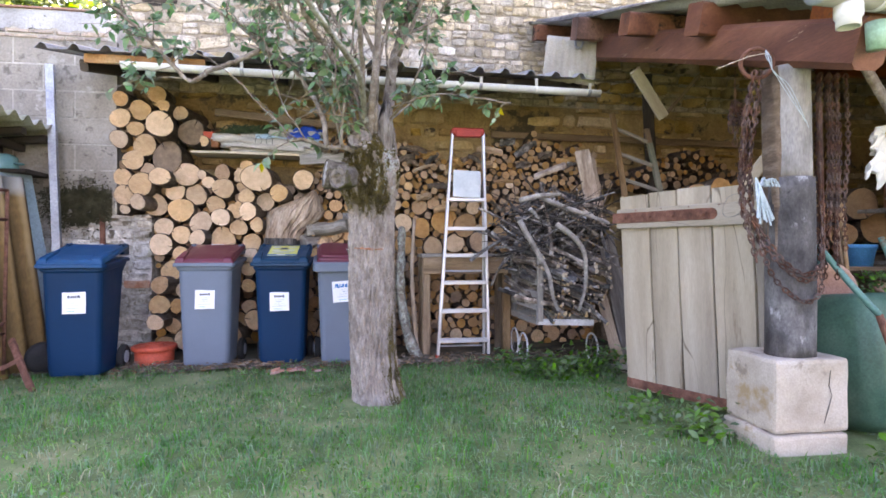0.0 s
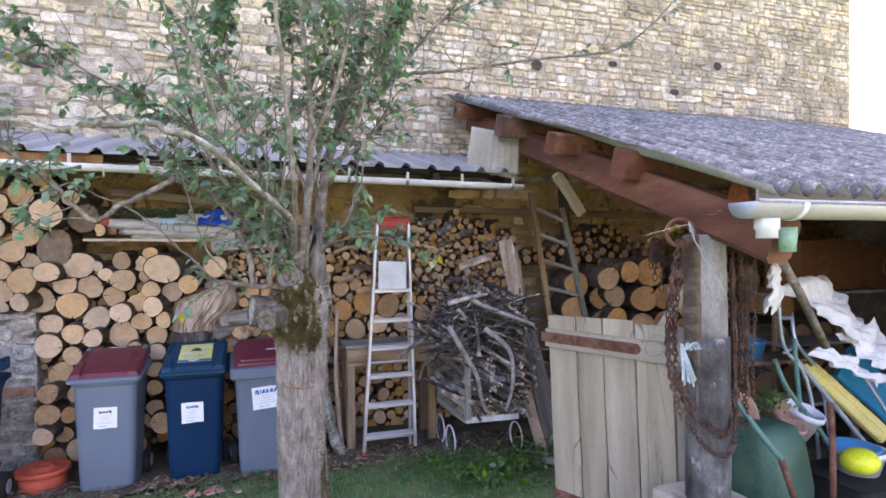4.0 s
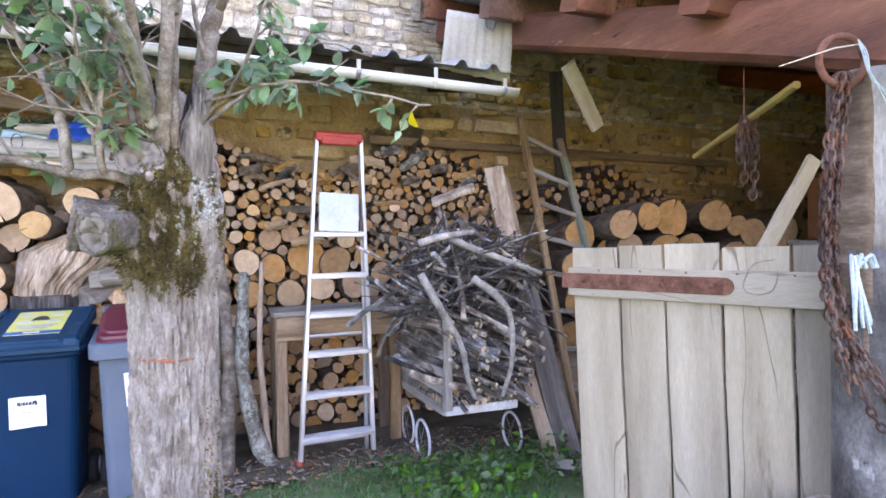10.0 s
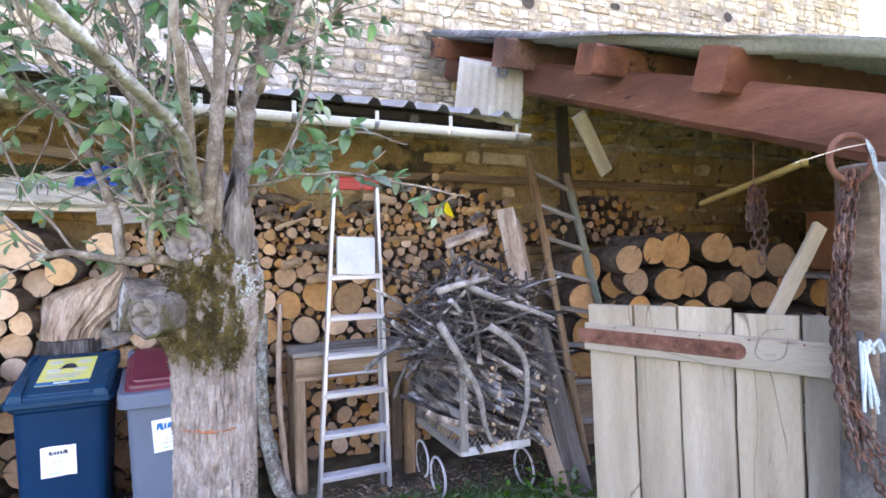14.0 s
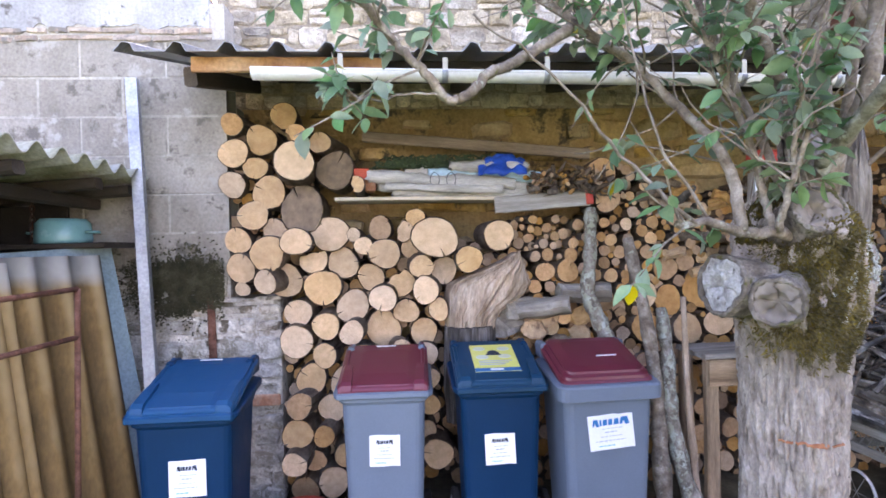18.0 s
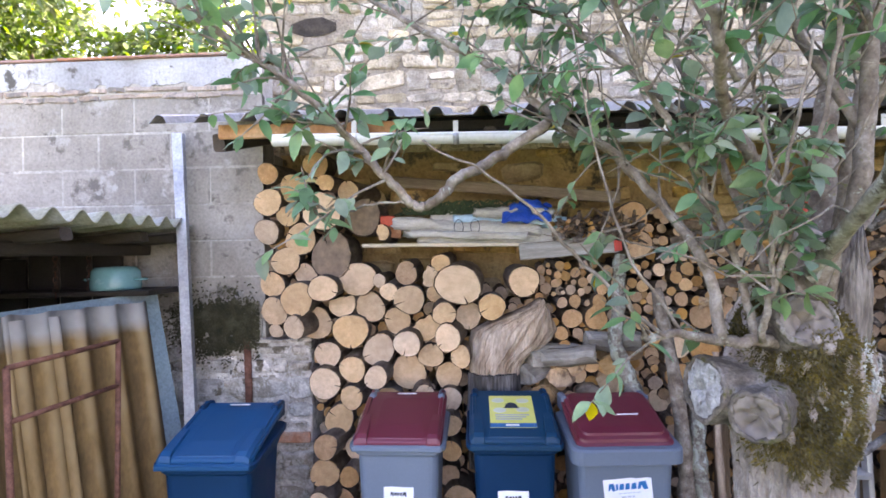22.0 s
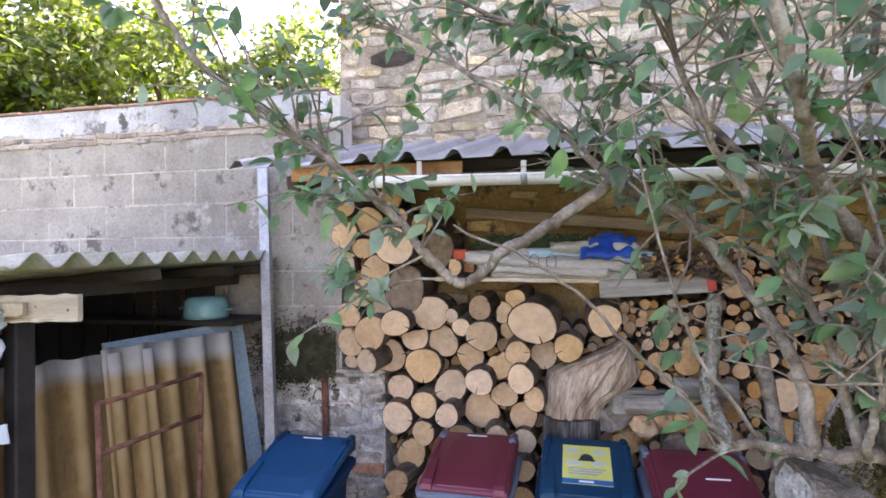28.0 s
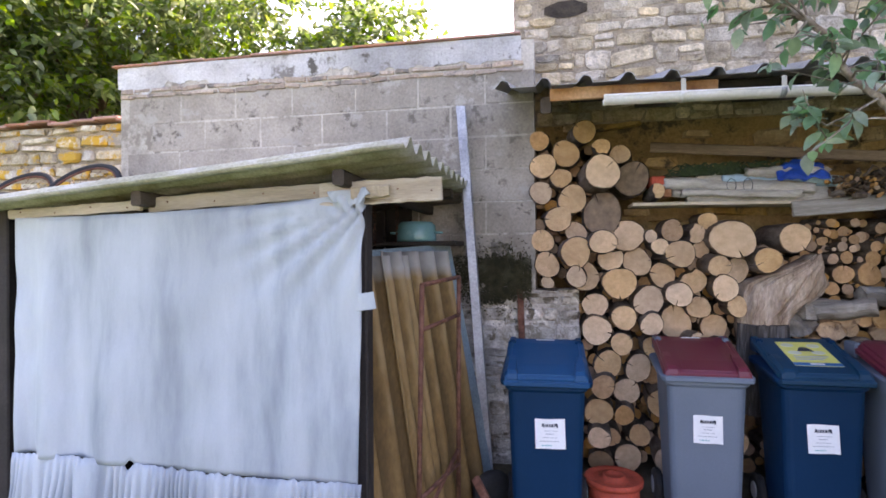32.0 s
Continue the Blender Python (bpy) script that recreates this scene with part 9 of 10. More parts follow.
for i in range(9000):
    a, z = radians(prng.gauss(322, 13)), abs(prng.gauss(0.0, 0.24))
    if noise.noise(Vector((math.cos(a) * 5, math.sin(a) * 5, z * 6))) < prng.uniform(-0.3, 0.3):
        continue
    p = on_trunk(a, z, -0.006)
    out = Vector((math.cos(a), math.sin(a), 0.2)).normalized()
    q = p + out * prng.uniform(0.004, 0.012) + Vector((0, 0, prng.uniform(-0.012, 0.004)))
    s = out.orthogonal().normalized() * 0.0028
    b = len(mv)
    mv += [p - s, p + s, p.lerp(q, 0.6) + s * 0.8, p.lerp(q, 0.6) - s * 0.8, q]
    mf += [(b, b + 1, b + 2, b + 3), (b + 3, b + 2, b + 4)]
for i in range(420):
    a = radians(prng.gauss(296, 11))
    z = prng.gauss(1.5, 0.07) + 0.0025 * (math.degrees(a) - 296)
    if noise.noise(Vector((math.cos(a) * 9, math.sin(a) * 9, z * 14))) < 0.0:
        continue
    p = on_trunk(a, z, 0.004)
    bmesh.ops.create_icosphere(lc, subdivisions=1, radius=prng.uniform(0.003, 0.008), matrix=Matrix.Translation(p) @ Matrix.Rotation(a, 4, "Z") @ Matrix.Diagonal((0.5, 1, prng.uniform(0.7, 1.3), 1)))
part("moss", raw_mesh("moss", mv, mf, "moss_tuft"), "moss_tuft", tree, "brown-green moss cushion", kind="stuff")
scar = bmesh.new()
for zc, a0, a1 in ((0.985, 222, 268), (0.978, 250, 296)):
    tube(scar, [on_trunk(radians(a0 + (a1 - a0) * k / 14), zc + 0.008 * noise.noise(Vector((k * 0.6, zc * 50, 0))), -0.004) for k in range(15)], [0.003 + 0.005 * abs(noise.noise(Vector((k * 0.9, 4, zc)))) for k in range(15)], 6)
part("wire_scar", scar, "scar", tree, "rust-brown scar left by a wire round the trunk")
part("lichen_crust", lc, "lichen", tree, "pale grey lichen crust", kind="stuff")

# limbs and shoots: line, radius at the foot and at the tip, where the leaves begin, leafy twigs to the metre
BOUGHS = [
    ([(0.15, 3.54, 1.62), (0.192, 3.61, 1.93), (0.206, 3.63, 2.08), (0.237, 3.66, 2.24), (0.278, 3.7, 2.41), (0.34, 3.73, 2.6), (0.45, 3.78, 2.95), (0.52, 3.8, 3.4), (0.5, 3.85, 4.0)], 0.043, 0.016, 0.5, 25),
    ([(0.08, 3.5, 1.62), (0.07, 3.43, 1.77), (0.09, 3.32, 1.95), (0.11, 3.3, 2.2), (0.12, 3.3, 2.6), (0.07, 3.35, 3.2), (0.02, 3.4, 3.8)], 0.028, 0.01, 0.55, 26),
    ([(0.05, 3.46, 1.7), (0.006, 3.5, 1.97), (-0.06, 3.45, 2.04), (-0.123, 3.4, 2.097), (-0.195, 3.35, 2.185), (-0.252, 3.25, 2.24), (-0.3, 3.15, 2.3), (-0.345, 3.1, 2.42), (-0.4, 3.06, 2.6), (-0.5, 3.05, 2.9)], 0.021, 0.009, 0.45, 20),
    ([(0.03, 3.32, 1.83), (0.02, 3.1, 2.0), (0.0, 2.9, 2.2), (-0.04, 2.78, 2.55), (-0.1, 2.7, 3.0), (-0.2, 2.65, 3.5)], 0.016, 0.007, 0.45, 16),
    ([(-0.592, 3.577, 2.229), (-0.7, 3.53, 2.15), (-0.79, 3.49, 2.088), (-0.87, 3.45, 2.045), (-0.915, 3.43, 1.995), (-0.955, 3.425, 1.967), (-1.0, 3.42, 1.975), (-1.06, 3.395, 2.04), (-1.14, 3.41, 2.13), (-1.24, 3.33, 2.235), (-1.4, 3.33, 2.36), (-1.62, 3.3, 2.52), (-1.8, 3.3, 2.75)], 0.017, 0.008, 0.58, 34),
    ([(-0.196, 3.41, 1.6), (-0.203, 3.425, 1.73), (-0.235, 3.44, 1.83), (-0.3, 3.53, 1.97), (-0.42, 3.6, 2.13), (-0.592, 3.577, 2.235), (-0.736, 3.69, 2.4), (-0.984, 3.84, 2.6), (-1.3, 4.1, 2.88), (-1.7, 4.3, 3.1)], 0.017, 0.008, 0.4, 34),
    ([(-0.1, 3.42, 1.6), (-0.118, 3.43, 1.7), (-0.14, 3.427, 1.8), (-0.2, 3.415, 1.94), (-0.271, 3.4, 2.086), (-0.35, 3.38, 2.2), (-0.44, 3.33, 2.36), (-0.52, 3.28, 2.6), (-0.6, 3.2, 3.0), (-0.64, 3.15, 3.4)], 0.012, 0.005, 0.2, 30),
    ([(0.2, 3.38, 1.84), (0.42, 3.18, 1.88), (0.62, 3.06, 1.84), (0.84, 2.98, 1.79)], 0.006, 0.003, 0.2, 18),
    ([(0.2, 3.42, 1.9), (0.38, 3.3, 1.95), (0.55, 3.2, 2.02), (0.7, 3.15, 1.98)], 0.005, 0.002, 0.2, 14),
    ([(0.02, 3.47, 1.58), (-0.1, 3.415, 1.6), (-0.2, 3.41, 1.6), (-0.3, 3.36, 1.62), (-0.42, 3.34, 1.62)], 0.02, 0.009, 0.6, 14),
    ([(-0.36, 3.34, 1.62), (-0.55, 3.35, 1.8), (-0.72, 3.3, 1.98), (-0.95, 3.2, 2.1)], 0.006, 0.0025, 0.2, 1),
    ([(-0.3, 3.36, 1.62), (-0.45, 3.36, 1.85), (-0.52, 3.35, 2.1), (-0.58, 3.33, 2.4)], 0.005, 0.002, 0.2, 1),
    ([(0.36, 3.72, 2.6), (0.547, 3.66, 2.766), (0.732, 3.65, 2.941), (1.05, 3.65, 3.0), (1.365, 3.65, 3.066), (1.753, 3.65, 3.157), (2.41, 3.65, 3.298), (2.766, 3.65, 3.546), (3.141, 3.65, 3.94)], 0.015, 0.006, 0.1, 5),
    ([(0.6, 3.65, 2.82), (0.694, 3.65, 2.938), (1.0, 3.65, 3.315), (1.325, 3.65, 3.56), (1.755, 3.65, 3.772), (2.1, 3.65, 3.9)], 0.013, 0.005, 0.1, 15),
    ([(0.36, 3.6, 2.5), (0.3, 3.7, 2.9), (0.2, 3.8, 3.4), (0.15, 3.85, 3.9)], 0.022, 0.007, 0.1, 26),
    ([(0.1, 3.3, 2.35), (0.25, 3.2, 2.7), (0.32, 3.15, 3.1), (0.36, 3.1, 3.5)], 0.016, 0.005, 0.15, 24),
    ([(0.0, 3.5, 1.7), (-0.1, 3.6, 2.1), (-0.22, 3.7, 2.5), (-0.4, 3.75, 2.9), (-0.55, 3.8, 3.3)], 0.013, 0.005, 0.4, 30),
    ([(0.25, 3.5, 2.2), (0.42, 3.42, 2.6), (0.55, 3.4, 3.0), (0.62, 3.4, 3.5)], 0.014, 0.005, 0.25, 25),
    ([(0.3, 3.52, 2.35), (0.5, 3.6, 2.5), (0.66, 3.6, 2.8), (0.72, 3.6, 3.3)], 0.012, 0.004, 0.2, 29),
    ([(0.12, 3.32, 2.1), (0.0, 3.4, 2.5), (0.28, 3.3, 2.9), (0.2, 3.3, 3.5)], 0.014, 0.005, 0.3, 24),
    ([(-0.1, 3.55, 2.1), (-0.45, 3.6, 2.45), (-0.8, 3.6, 2.65), (-1.15, 3.6, 2.85), (-1.4, 3.55, 3.05)], 0.01, 0.004, 0.3, 34),
    ([(0.1, 3.45, 1.7), (0.12, 3.38, 2.1), (0.2, 3.4, 2.5), (0.22, 3.4, 3.0)], 0.016, 0.005, 0.45, 29),
    ([(-0.095, 3.4, 1.6), (-0.1, 3.36, 1.68), (-0.093, 3.33, 1.77), (-0.06, 3.25, 2.0), (-0.02, 3.2, 2.3), (0.0, 3.2, 2.7)], 0.010, 0.004, 0.2, 32),
    ([(0.02, 3.45, 1.75), (-0.02, 3.5, 2.0), (-0.03, 3.5, 2.3), (-0.08, 3.5, 2.8)], 0.007, 0.003, 0.5, 16),
    ([(0.04, 3.38, 1.8), (-0.04, 3.36, 1.95), (-0.1, 3.4, 2.2), (-0.12, 3.45, 2.6)], 0.006, 0.003, 0.5, 16),
    ([(0.16, 3.45, 1.75), (0.3, 3.34, 1.92), (0.38, 3.25, 2.12), (0.42, 3.2, 2.4)], 0.008, 0.003, 0.25, 16),
    ([(0.2, 3.55, 1.8), (0.36, 3.62, 1.98), (0.44, 3.68, 2.2), (0.46, 3.7, 2.5)], 0.008, 0.003, 0.25, 16),
    ([(-0.02, 3.42, 1.68), (-0.12, 3.3, 1.84), (-0.13, 3.2, 2.05), (-0.1, 3.15, 2.3)], 0.007, 0.003, 0.25, 16),
    ([(-0.955, 3.425, 1.967), (-1.06, 3.4, 1.975), (-1.17, 3.38, 1.955), (-1.26, 3.36, 1.96), (-1.32, 3.36, 1.95)], 0.004, 0.0016, 0.62, 20),
    ([(0.2, 3.45, 2.0), (0.17, 3.4, 2.2), (0.19, 3.38, 2.5), (0.3, 3.4, 2.9)], 0.008, 0.003, 0.6, 20),
    ([(-0.1, 3.5, 2.3), (-0.3, 3.55, 2.8), (-0.35, 3.6, 3.2), (-0.4, 3.6, 3.7)], 0.01, 0.004, 0.55, 40),
    ([(0.3, 3.6, 2.5), (0.5, 3.6, 2.9), (0.7, 3.62, 3.3), (0.75, 3.65, 3.8)], 0.01, 0.004, 0.45, 40),
    ([(0.0, 3.55, 2.5), (0.05, 3.65, 3.0), (-0.05, 3.7, 3.5), (-0.1, 3.7, 4.0)], 0.01, 0.004, 0.4, 40),
    ([(0.04, 3.42, 1.76), (0.03, 3.35, 1.82), (0.0, 3.1, 1.962), (-0.1, 2.9, 2.04), (-0.2, 2.7, 2.11), (-0.36, 2.5, 2.235), (-0.49, 2.42, 2.27), (-0.56, 2.385, 2.29), (-0.655, 2.365, 2.265), (-0.74, 2.36, 2.262), (-0.82, 2.365, 2.24), (-0.93, 2.36, 2.26), (-1.05, 2.365, 2.28), (-1.2, 2.36, 2.32)], 0.02, 0.0065, 0.5, 1),
]
prng = random.Random(17)
twig_bm, leaf_pts = bmesh.new(), []
for k, (pts, r0, r1, start, dense) in enumerate(BOUGHS):
    c = curve(pts, 6)
    c = [p + Vector((prng.gauss(0, 0.003), prng.gauss(0, 0.003), prng.gauss(0, 0.003))) for p in c]
    bm = bmesh.new()
    tube(bm, c, [r0 + (r1 - r0) * i / (len(c) - 1) for i in range(len(c))], 12 if r0 > 0.02 else 8, wob=0.035, seed=k)
    part("limb", bm, "lichen_limb" if k == len(BOUGHS) - 1 else "branch_bark", tree, "limb whitened by lichen" if k == len(BOUGHS) - 1 else "", smooth=True)
    total = sum((b - a).length for a, b in zip(c, c[1:]))
    count = int(total * dense * 0.78)
    crown = int(count * 0.7) if pts[-1][2] > 3.2 and dense > 15 else 0
    for n in range(count + crown):
        u = prng.uniform(start, 1.0) if n < count else prng.uniform(max(start, 0.55), 1.0)
        i = min(int(u * (len(c) - 1)), len(c) - 2)
        p, d = c[i], (c[i + 1] - c[i]).normalized()
        if (n >= count and p.z < 2.75) or (-0.2 < p.x < 0.5 and 2.1 < p.z < 2.75 and p.y < 3.5 and prng.random() < 0.4):
            continue
        v = (d * prng.uniform(0.2, 0.9) + Vector((prng.gauss(0, 0.6), prng.gauss(0, 0.6), prng.gauss(0.25, 0.45)))).normalized()
        length = prng.uniform(0.12, 0.42) if r0 > 0.01 else prng.uniform(0.05, 0.14)
        q = [p]
        for s in range(4):
            v = (v + Vector((prng.gauss(0, 0.16), prng.gauss(0, 0.16), prng.gauss(-0.04, 0.16)))).normalized()
            q.append(q[-1] + v * length / 4)
        if q[-1].x < 0.35 and q[-1].y < 3.02 and (q[-1].y < 2.74 or prng.random() < 0.6):
            continue
        tube(twig_bm, q, [0.004, 0.0034, 0.0026, 0.002, 0.0012], 5, caps=False)
        for s in range(prng.randint(4, 8)):
            t = prng.uniform(0.25, 1.0) * 3.99
            i = int(t)
            leaf_pts.append((q[i].lerp(q[i + 1], t - i), (q[i + 1] - q[i]).normalized()))
for k in range(150):
    pts, r0, r1, start, dense = BOUGHS[prng.choice((0, 1, 2, 5, 6, 12, 13, 13, 14, 15, 16, 17, 18, 19, 20, 21, 22, 23))]
    c = curve(pts, 6)
    p = c[prng.randrange(int(len(c) * 0.3), int(len(c) * 0.8))]
    v = Vector((prng.gauss(-0.2, 0.5), prng.gauss(-0.1, 0.4), prng.gauss(0.5, 0.5))).normalized()
    q = [p]
    for step in range(5):
        v = (v + Vector((prng.gauss(0, 0.25), prng.gauss(0, 0.25), prng.gauss(0, 0.2)))).normalized()
        q.append(q[-1] + v * prng.uniform(0.05, 0.1))
    tube(twig_bm, q, [0.004, 0.0034, 0.0028, 0.0022, 0.0017, 0.0012], 4, caps=False)
part("leafy_shoot", twig_bm, "branch_bark", tree, "thin leafy shoots", kind="stuff")


def leaf_cloud(points, size, prng, droop=0.5, fine=False):
    """Folded, bent leaves: two halves either side of the midrib; fine ones have a rounder outline and a wavy edge."""
    vs, fs = [], []
    stations = ((0.1, 0.42), (0.28, 0.88), (0.48, 1.0), (0.68, 0.78), (0.86, 0.4)) if fine else ((0.35, 1.0), (0.72, 0.75))
    n = len(stations)
    for p, d in points:
        ln = size * prng.uniform(0.5, 1.15)
        v = (d * 0.5 + Vector((prng.gauss(0, 0.8), prng.gauss(0, 0.8), prng.gauss(-droop, 0.5)))).normalized()
        side = v.cross(Vector((prng.gauss(0, 0.5), prng.gauss(0, 0.5), 1))).normalized()
        up = side.cross(v)
        w = ln * prng.uniform(0.22, 0.31)
        curl = prng.uniform(0.05, 0.3)
        b = len(vs)
        lift = up * w * prng.uniform(0.15, 0.5)
        mids = [p + v * ln * t - up * ln * curl * t * t for t, _ in stations]
        wob = [prng.uniform(0.9, 1.1) if fine else 1.0 for _ in stations]
        vs += [p] + mids + [p + v * ln - up * ln * curl]
        vs += [m + side * w * q * k + lift * q for m, (_, q), k in zip(mids, stations, wob)]
        vs += [m - side * w * q * k + lift * q for m, (_, q), k in zip(mids, stations, wob)]
        tip, lf, rt = b + n + 1, b + n + 2, b + 2 * n + 2
        fs += [(b, lf, b + 1), (b, b + 1, rt), (b + n, lf + n - 1, tip), (b + n, tip, rt + n - 1)]
        for k in range(n - 1):
            fs += [(b + 1 + k, lf + k, lf + k + 1, b + 2 + k), (b + 1 + k, b + 2 + k, rt + k + 1, rt + k)]
    return vs, fs


vs, fs = leaf_cloud(leaf_pts, 0.069, prng, fine=True)
part("leaves", raw_mesh("leaves", vs, fs, "leaf", True), "leaf", tree, "green oval leaves", kind="stuff")
vs, fs = leaf_cloud([q for q in leaf_pts if q[0].y > 2.95][::70], 0.06, prng, fine=True)
part("yellow_leaves", raw_mesh("yellow_leaves", vs, fs, "leaf_yellow", True), "leaf_yellow", tree, "few yellowed leaves", kind="stuff")


# ---- trees beyond the garden wall ----
def far_tree(x, y, h, r, seed, label, count=7000, size=0.1):
    root = thing("garden_tree", (x, y, 0), label, "tree", "trees behind the wall")
    prng = random.Random(seed)
    bm = bmesh.new()
    tube(bm, [(x, y, 0), (x + 0.1, y, h * 0.4), (x, y, h * 0.75)], [0.22, 0.17, 0.08], 10)
    part("trunk", bm, "bark", root, smooth=True)
    lumps = [(Vector((x + prng.gauss(0, r * 0.5), y + prng.gauss(0, r * 0.4), h * 0.62 + prng.gauss(0, h * 0.16))), prng.uniform(0.35, 0.7) * r) for _ in range(13)]
    bm = bmesh.new()
    for c, rr in lumps[:8]:
        tube(bm, curve([(x, y, h * 0.4), (x + (c.x - x) * 0.5, y + (c.y - y) * 0.5, (h * 0.45 + c.z) / 2), c], 4), [0.09 - 0.008 * k for k in range(9)], 6)
    part("limbs", bm, "bark", root, smooth=True)
    pts = []
    sprays = []
    for _ in range(60):
        d = Vector((prng.gauss(0, 1), prng.gauss(0, 1), prng.gauss(0.2, 1))).normalized()
        sprays.append((d * prng.uniform(0.6, 1.05), prng.uniform(0.08, 0.17)))
    for _ in range(count):
        c, rr = lumps[prng.randrange(len(lumps))]
        d, s = sprays[prng.randrange(len(sprays))]
        e = Vector((prng.gauss(0, s), prng.gauss(0, s), prng.gauss(0, s * 0.7)))
        pts.append((c + d * rr + e, (d + e).normalized()))
    vs, fs = leaf_cloud(pts, size, prng, 0.25)
    part("crown", raw_mesh("crown", vs, fs, "leaf_far", True), "leaf_far", root, kind="stuff")


far_tree(-9.3, 8.8, 7.6, 2.3, 1, "large dense dark green tree behind the garden wall", 30000, 0.16)
far_tree(-7.0, 10.4, 6.4, 1.7, 2, "sunlit leafy tree behind the block wall", 20000, 0.15)
far_tree(-5.1, 9.7, 5.6, 1.5, 3, "sunlit bushy tree behind the block wall", 18000, 0.14)
far_tree(-12.8, 10.5, 8.0, 2.6, 4, "tall dark green tree behind the garden wall", 15000, 0.16)

# ---- weeds and grass ----
bm = bmesh.new()
prng = random.Random(61)
weed_pts = []
for cx, cy, n, s in ((1.36, 4.08, 240, 0.15), (1.62, 4.1, 200, 0.16), (1.85, 4.12, 240, 0.16), (2.0, 4.2, 150, 0.1), (1.22, 4.35, 80, 0.12), (1.74, 2.62, 200, 0.09), (1.62, 2.9, 90, 0.1), (2.5, 2.15, 70, 0.1), (2.1, 3.9, 60, 0.12)):
    for _ in range(n):
        h = prng.uniform(0.01, 0.24 if cy > 3.5 else 0.2) * prng.random() ** 0.4
        weed_pts.append((Vector((cx + prng.gauss(0, s), cy + prng.gauss(0, s * 0.7), h)), Vector((prng.uniform(-1, 1), prng.uniform(-1, 1), 0.3)).normalized()))
bm.free()
vs, fs = leaf_cloud(weed_pts, 0.06, prng, 0.2)
tagged(part("weeds", raw_mesh("weeds", vs, fs, "weed", True), "weed"), "low leafy weeds at the foot of the cart and gate", "weeds", kind="stuff")
g = np.random.default_rng(5)
COUNT = 150000
gx, gy = g.uniform(-5.4, 3.9, COUNT), g.uniform(0.1, 4.75, COUNT)
patch = np.array([noise.noise(Vector((a * 1.3, b * 1.3, 4))) + 0.5 * noise.noise(Vector((a * 4, b * 4, 9))) for a, b in zip(gx, gy)])
thin = np.clip(np.minimum(np.minimum((gx + 5.4) / 1.8, (3.9 - gx) / 1.0), (gy - 0.1) / 1.7), 0, 1)
keep = (g.random(COUNT) < np.clip(0.75 + patch, 0.15, 1) * thin) & (np.hypot(gx - 0.07, gy - 3.5) > 0.2) & (gy < 4.72 + 0.1 * patch) & ((gx < 1.95) | (gy < 2.25))
gx, gy, patch = gx[keep], gy[keep], patch[keep]
COUNT = len(gx)
gz = np.array([lawn_height(a, b) for a, b in zip(gx, gy)])
tuft_n = np.array([noise.noise(Vector((a * 7, b * 7, 2))) for a, b in zip(gx, gy)])
ln = g.uniform(0.02, 0.068, COUNT) * (1 + 0.5 * np.clip(patch, -0.6, 1)) * (1 + 0.9 * np.clip(tuft_n, -0.5, 0.8))
ang, bend = g.uniform(0, 6.283, COUNT), g.uniform(0.3, 1.5, COUNT)
wd = g.uniform(0.0014, 0.0036, COUNT)
dx, dy = np.cos(ang), np.sin(ang)
root_p = np.stack([gx, gy, gz - 0.005], 1)
side = np.stack([-dy, dx, 0 * dx], 1) * wd[:, None]
mid = root_p + np.stack([dx * ln * bend * 0.3, dy * ln * bend * 0.3, ln * 0.6], 1)
tip = root_p + np.stack([dx * ln * bend, dy * ln * bend, ln * (1.05 - 0.45 * bend)], 1)
verts = np.concatenate([root_p - side, root_p + side, mid + side * 0.8, mid - side * 0.8, tip])
i = np.arange(COUNT)
quads = np.stack([i, i + COUNT, i + 2 * COUNT, i + 3 * COUNT], 1).tolist()
tris = np.stack([i + 3 * COUNT, i + 2 * COUNT, i + 4 * COUNT], 1).tolist()
lawn_me = bpy.data.meshes.new("grass")
lawn_me.from_pydata(verts.tolist(), [], quads + tris)
lawn_me.materials.append(M["grass"])
lawn_me.materials.append(M["straw"])
dry = (g.random(COUNT) < np.clip(0.04 - 0.35 * patch, 0.02, 0.3)).astype(np.int32)
lawn_me.polygons.foreach_set("material_index", np.concatenate([dry, dry]))
tagged(part("grass", lawn_me, "grass"), "uneven mown lawn grass with paler dry patches", "grass", kind="stuff")

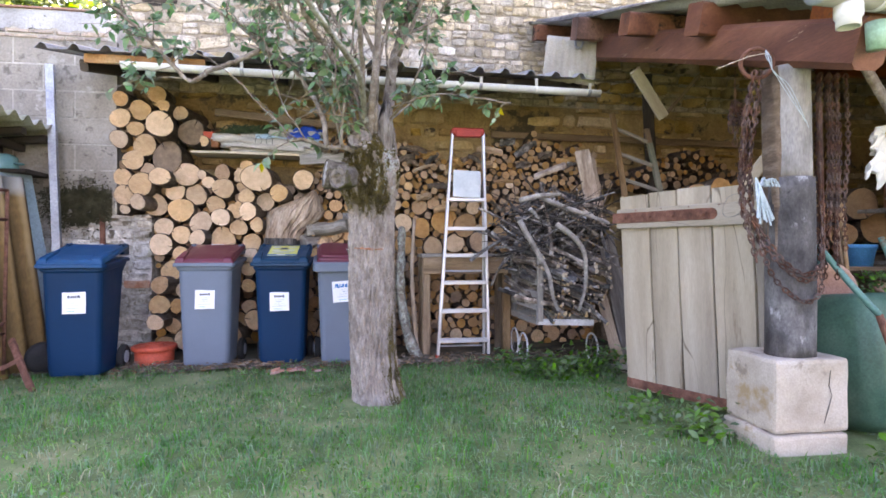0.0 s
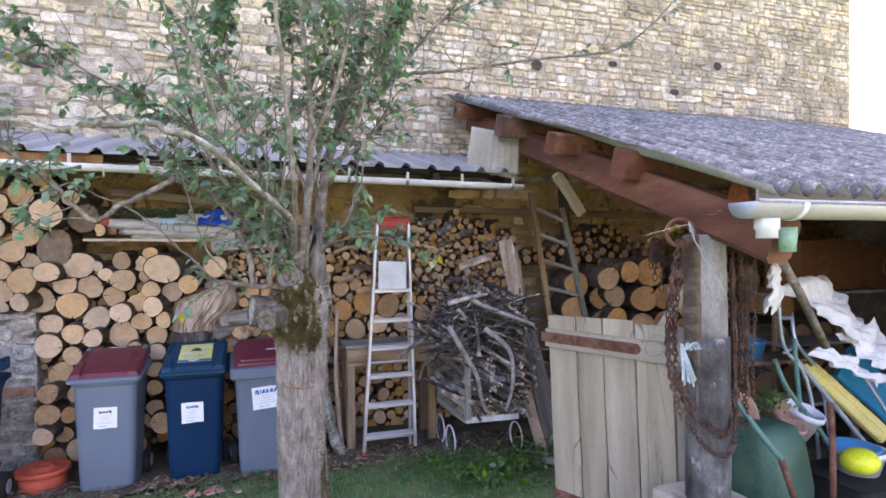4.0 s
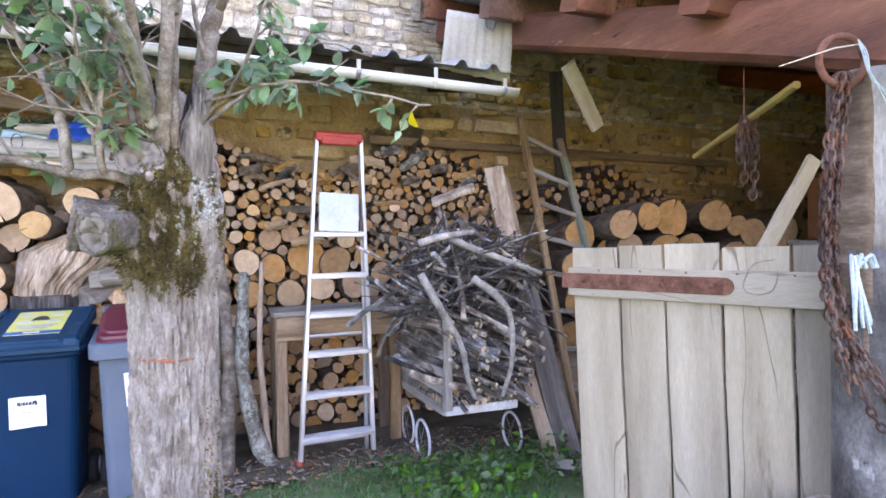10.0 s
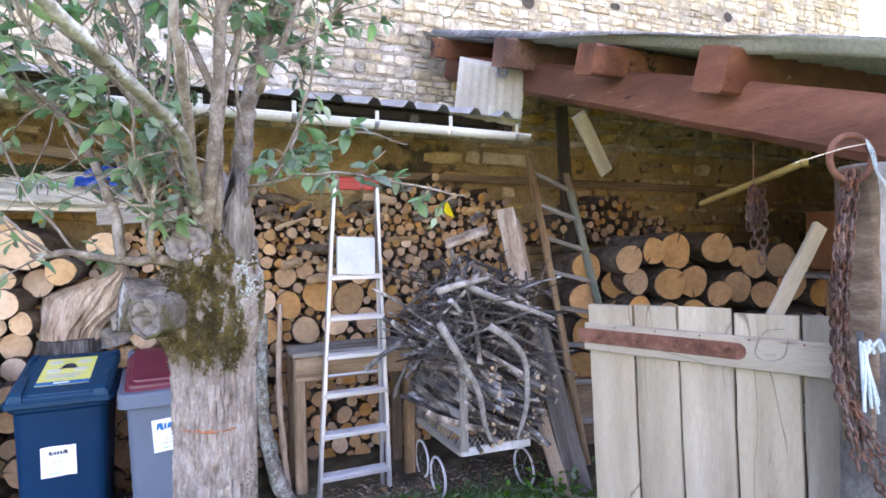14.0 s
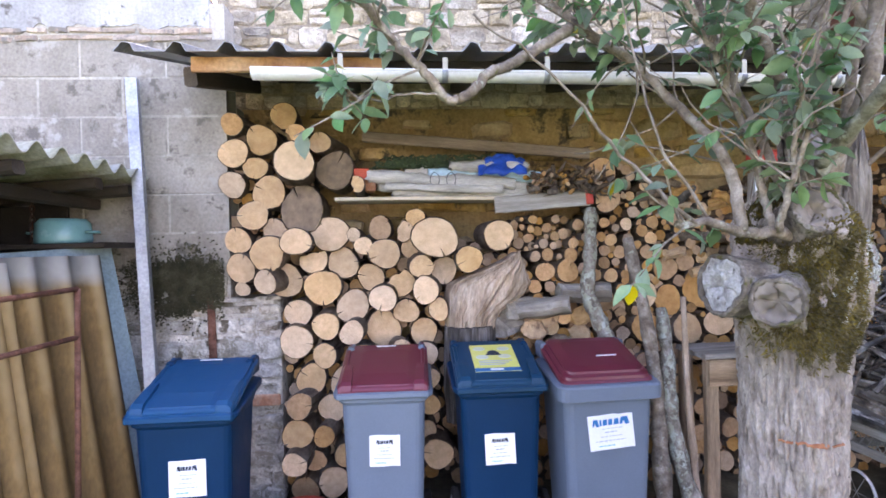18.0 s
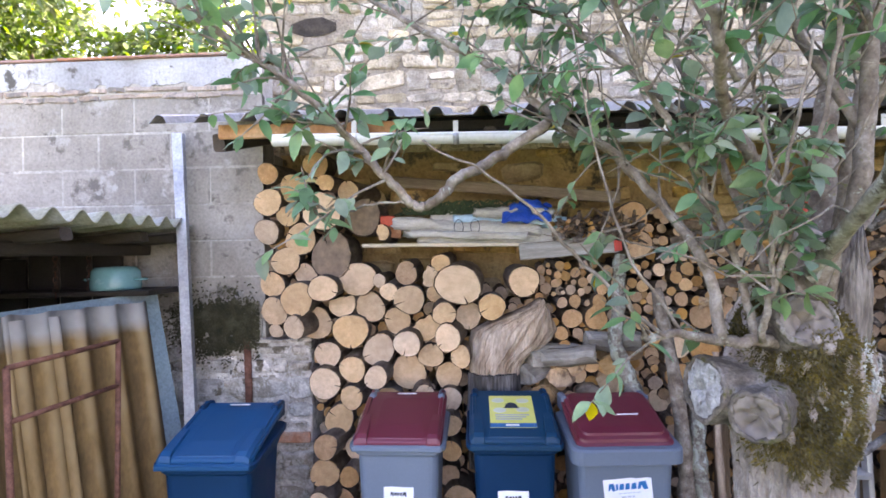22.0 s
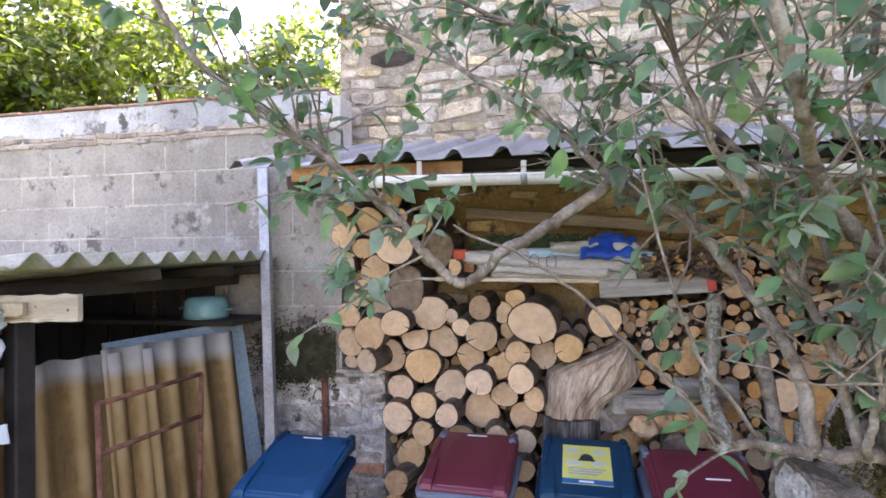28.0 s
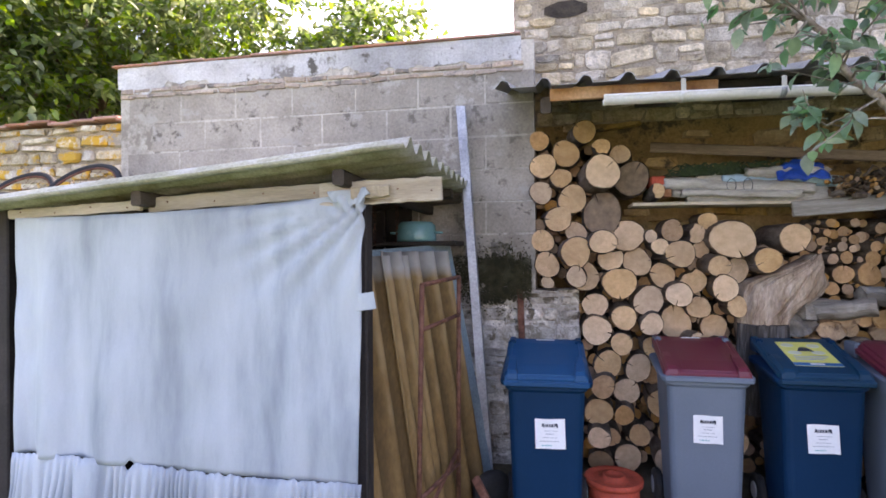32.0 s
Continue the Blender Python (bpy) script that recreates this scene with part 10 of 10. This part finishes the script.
# clover and small lawn weeds
prng = random.Random(71)
clover = []
for i in range(9000):
    x, y = prng.uniform(-3.8, 2.6), prng.uniform(1.4, 4.5)
    if noise.noise(Vector((x * 1.6, y * 1.6, 31))) < 0.02 or math.hypot(x - 0.07, y - 3.6) < 0.22 or (x > 1.9 and y > 2.2):
        continue
    clover.append((Vector((x, y, lawn_height(x, y) + prng.uniform(0.01, 0.035))), Vector((prng.uniform(-1, 1), prng.uniform(-1, 1), 0.25)).normalized()))
vs, fs = leaf_cloud(clover, 0.026, prng, 0.0)
tagged(part("clover", raw_mesh("clover", vs, fs, "weed", True), "weed"), "patches of clover and small broad-leaved weeds in the lawn", "clover", kind="stuff")

# bark chips and dry litter at the foot of the stack, and broken tile
prng = random.Random(91)
cv, cf = [], []
for i in range(1500):
    x, y = prng.uniform(-1.9, 2.6), prng.gauss(4.72, 0.14)
    if y > 5.0 or y < 4.3:
        continue
    z = lawn_height(x, y) + prng.uniform(0.02, 0.05)
    a, s = prng.uniform(0, 6.28), prng.uniform(0.006, 0.026)
    d, e = Vector((math.cos(a), math.sin(a), prng.uniform(-0.3, 0.3))) * s, Vector((-math.sin(a), math.cos(a), prng.uniform(-0.3, 0.3))) * s * prng.uniform(0.2, 0.5)
    b, p = len(cv), Vector((x, y, z))
    cv += [p - d - e, p + d - e, p + d + e, p - d + e, p - d * 0.8 + Vector((0, 0, 0.006)), p + d * 0.8 + Vector((0, 0, 0.006))]
    cf += [(b, b + 1, b + 5, b + 4), (b + 2, b + 3, b + 4, b + 5), (b + 1, b + 2, b + 5), (b + 3, b, b + 4)]
tagged(part("wood_litter", raw_mesh("wood_litter", cv, cf, "litter"), "litter"), "brown bark chips and dry litter along the wood stack", "litter", kind="stuff")
for i in range(9):
    x, y = -0.55 + prng.uniform(-0.16, 0.3), 4.42 + prng.uniform(-0.08, 0.12)
    bm = bmesh.new()
    n = prng.choice((4, 5))
    ring = [(prng.uniform(0.025, 0.05) * math.cos(6.283 * k / n), prng.uniform(0.025, 0.05) * math.sin(6.283 * k / n)) for k in range(n)]
    loft(bm, [[(px, py, 0) for px, py in ring], [(px * 0.95, py * 0.95, 0.014) for px, py in ring]])
    tagged(part("tile_fragment", bm, "tile", m=pose(x, y, 0.03, prng.uniform(-12, 12), prng.uniform(-12, 12), prng.uniform(0, 360))), "broken piece of red roof tile in the grass", "tile", "tile fragments")
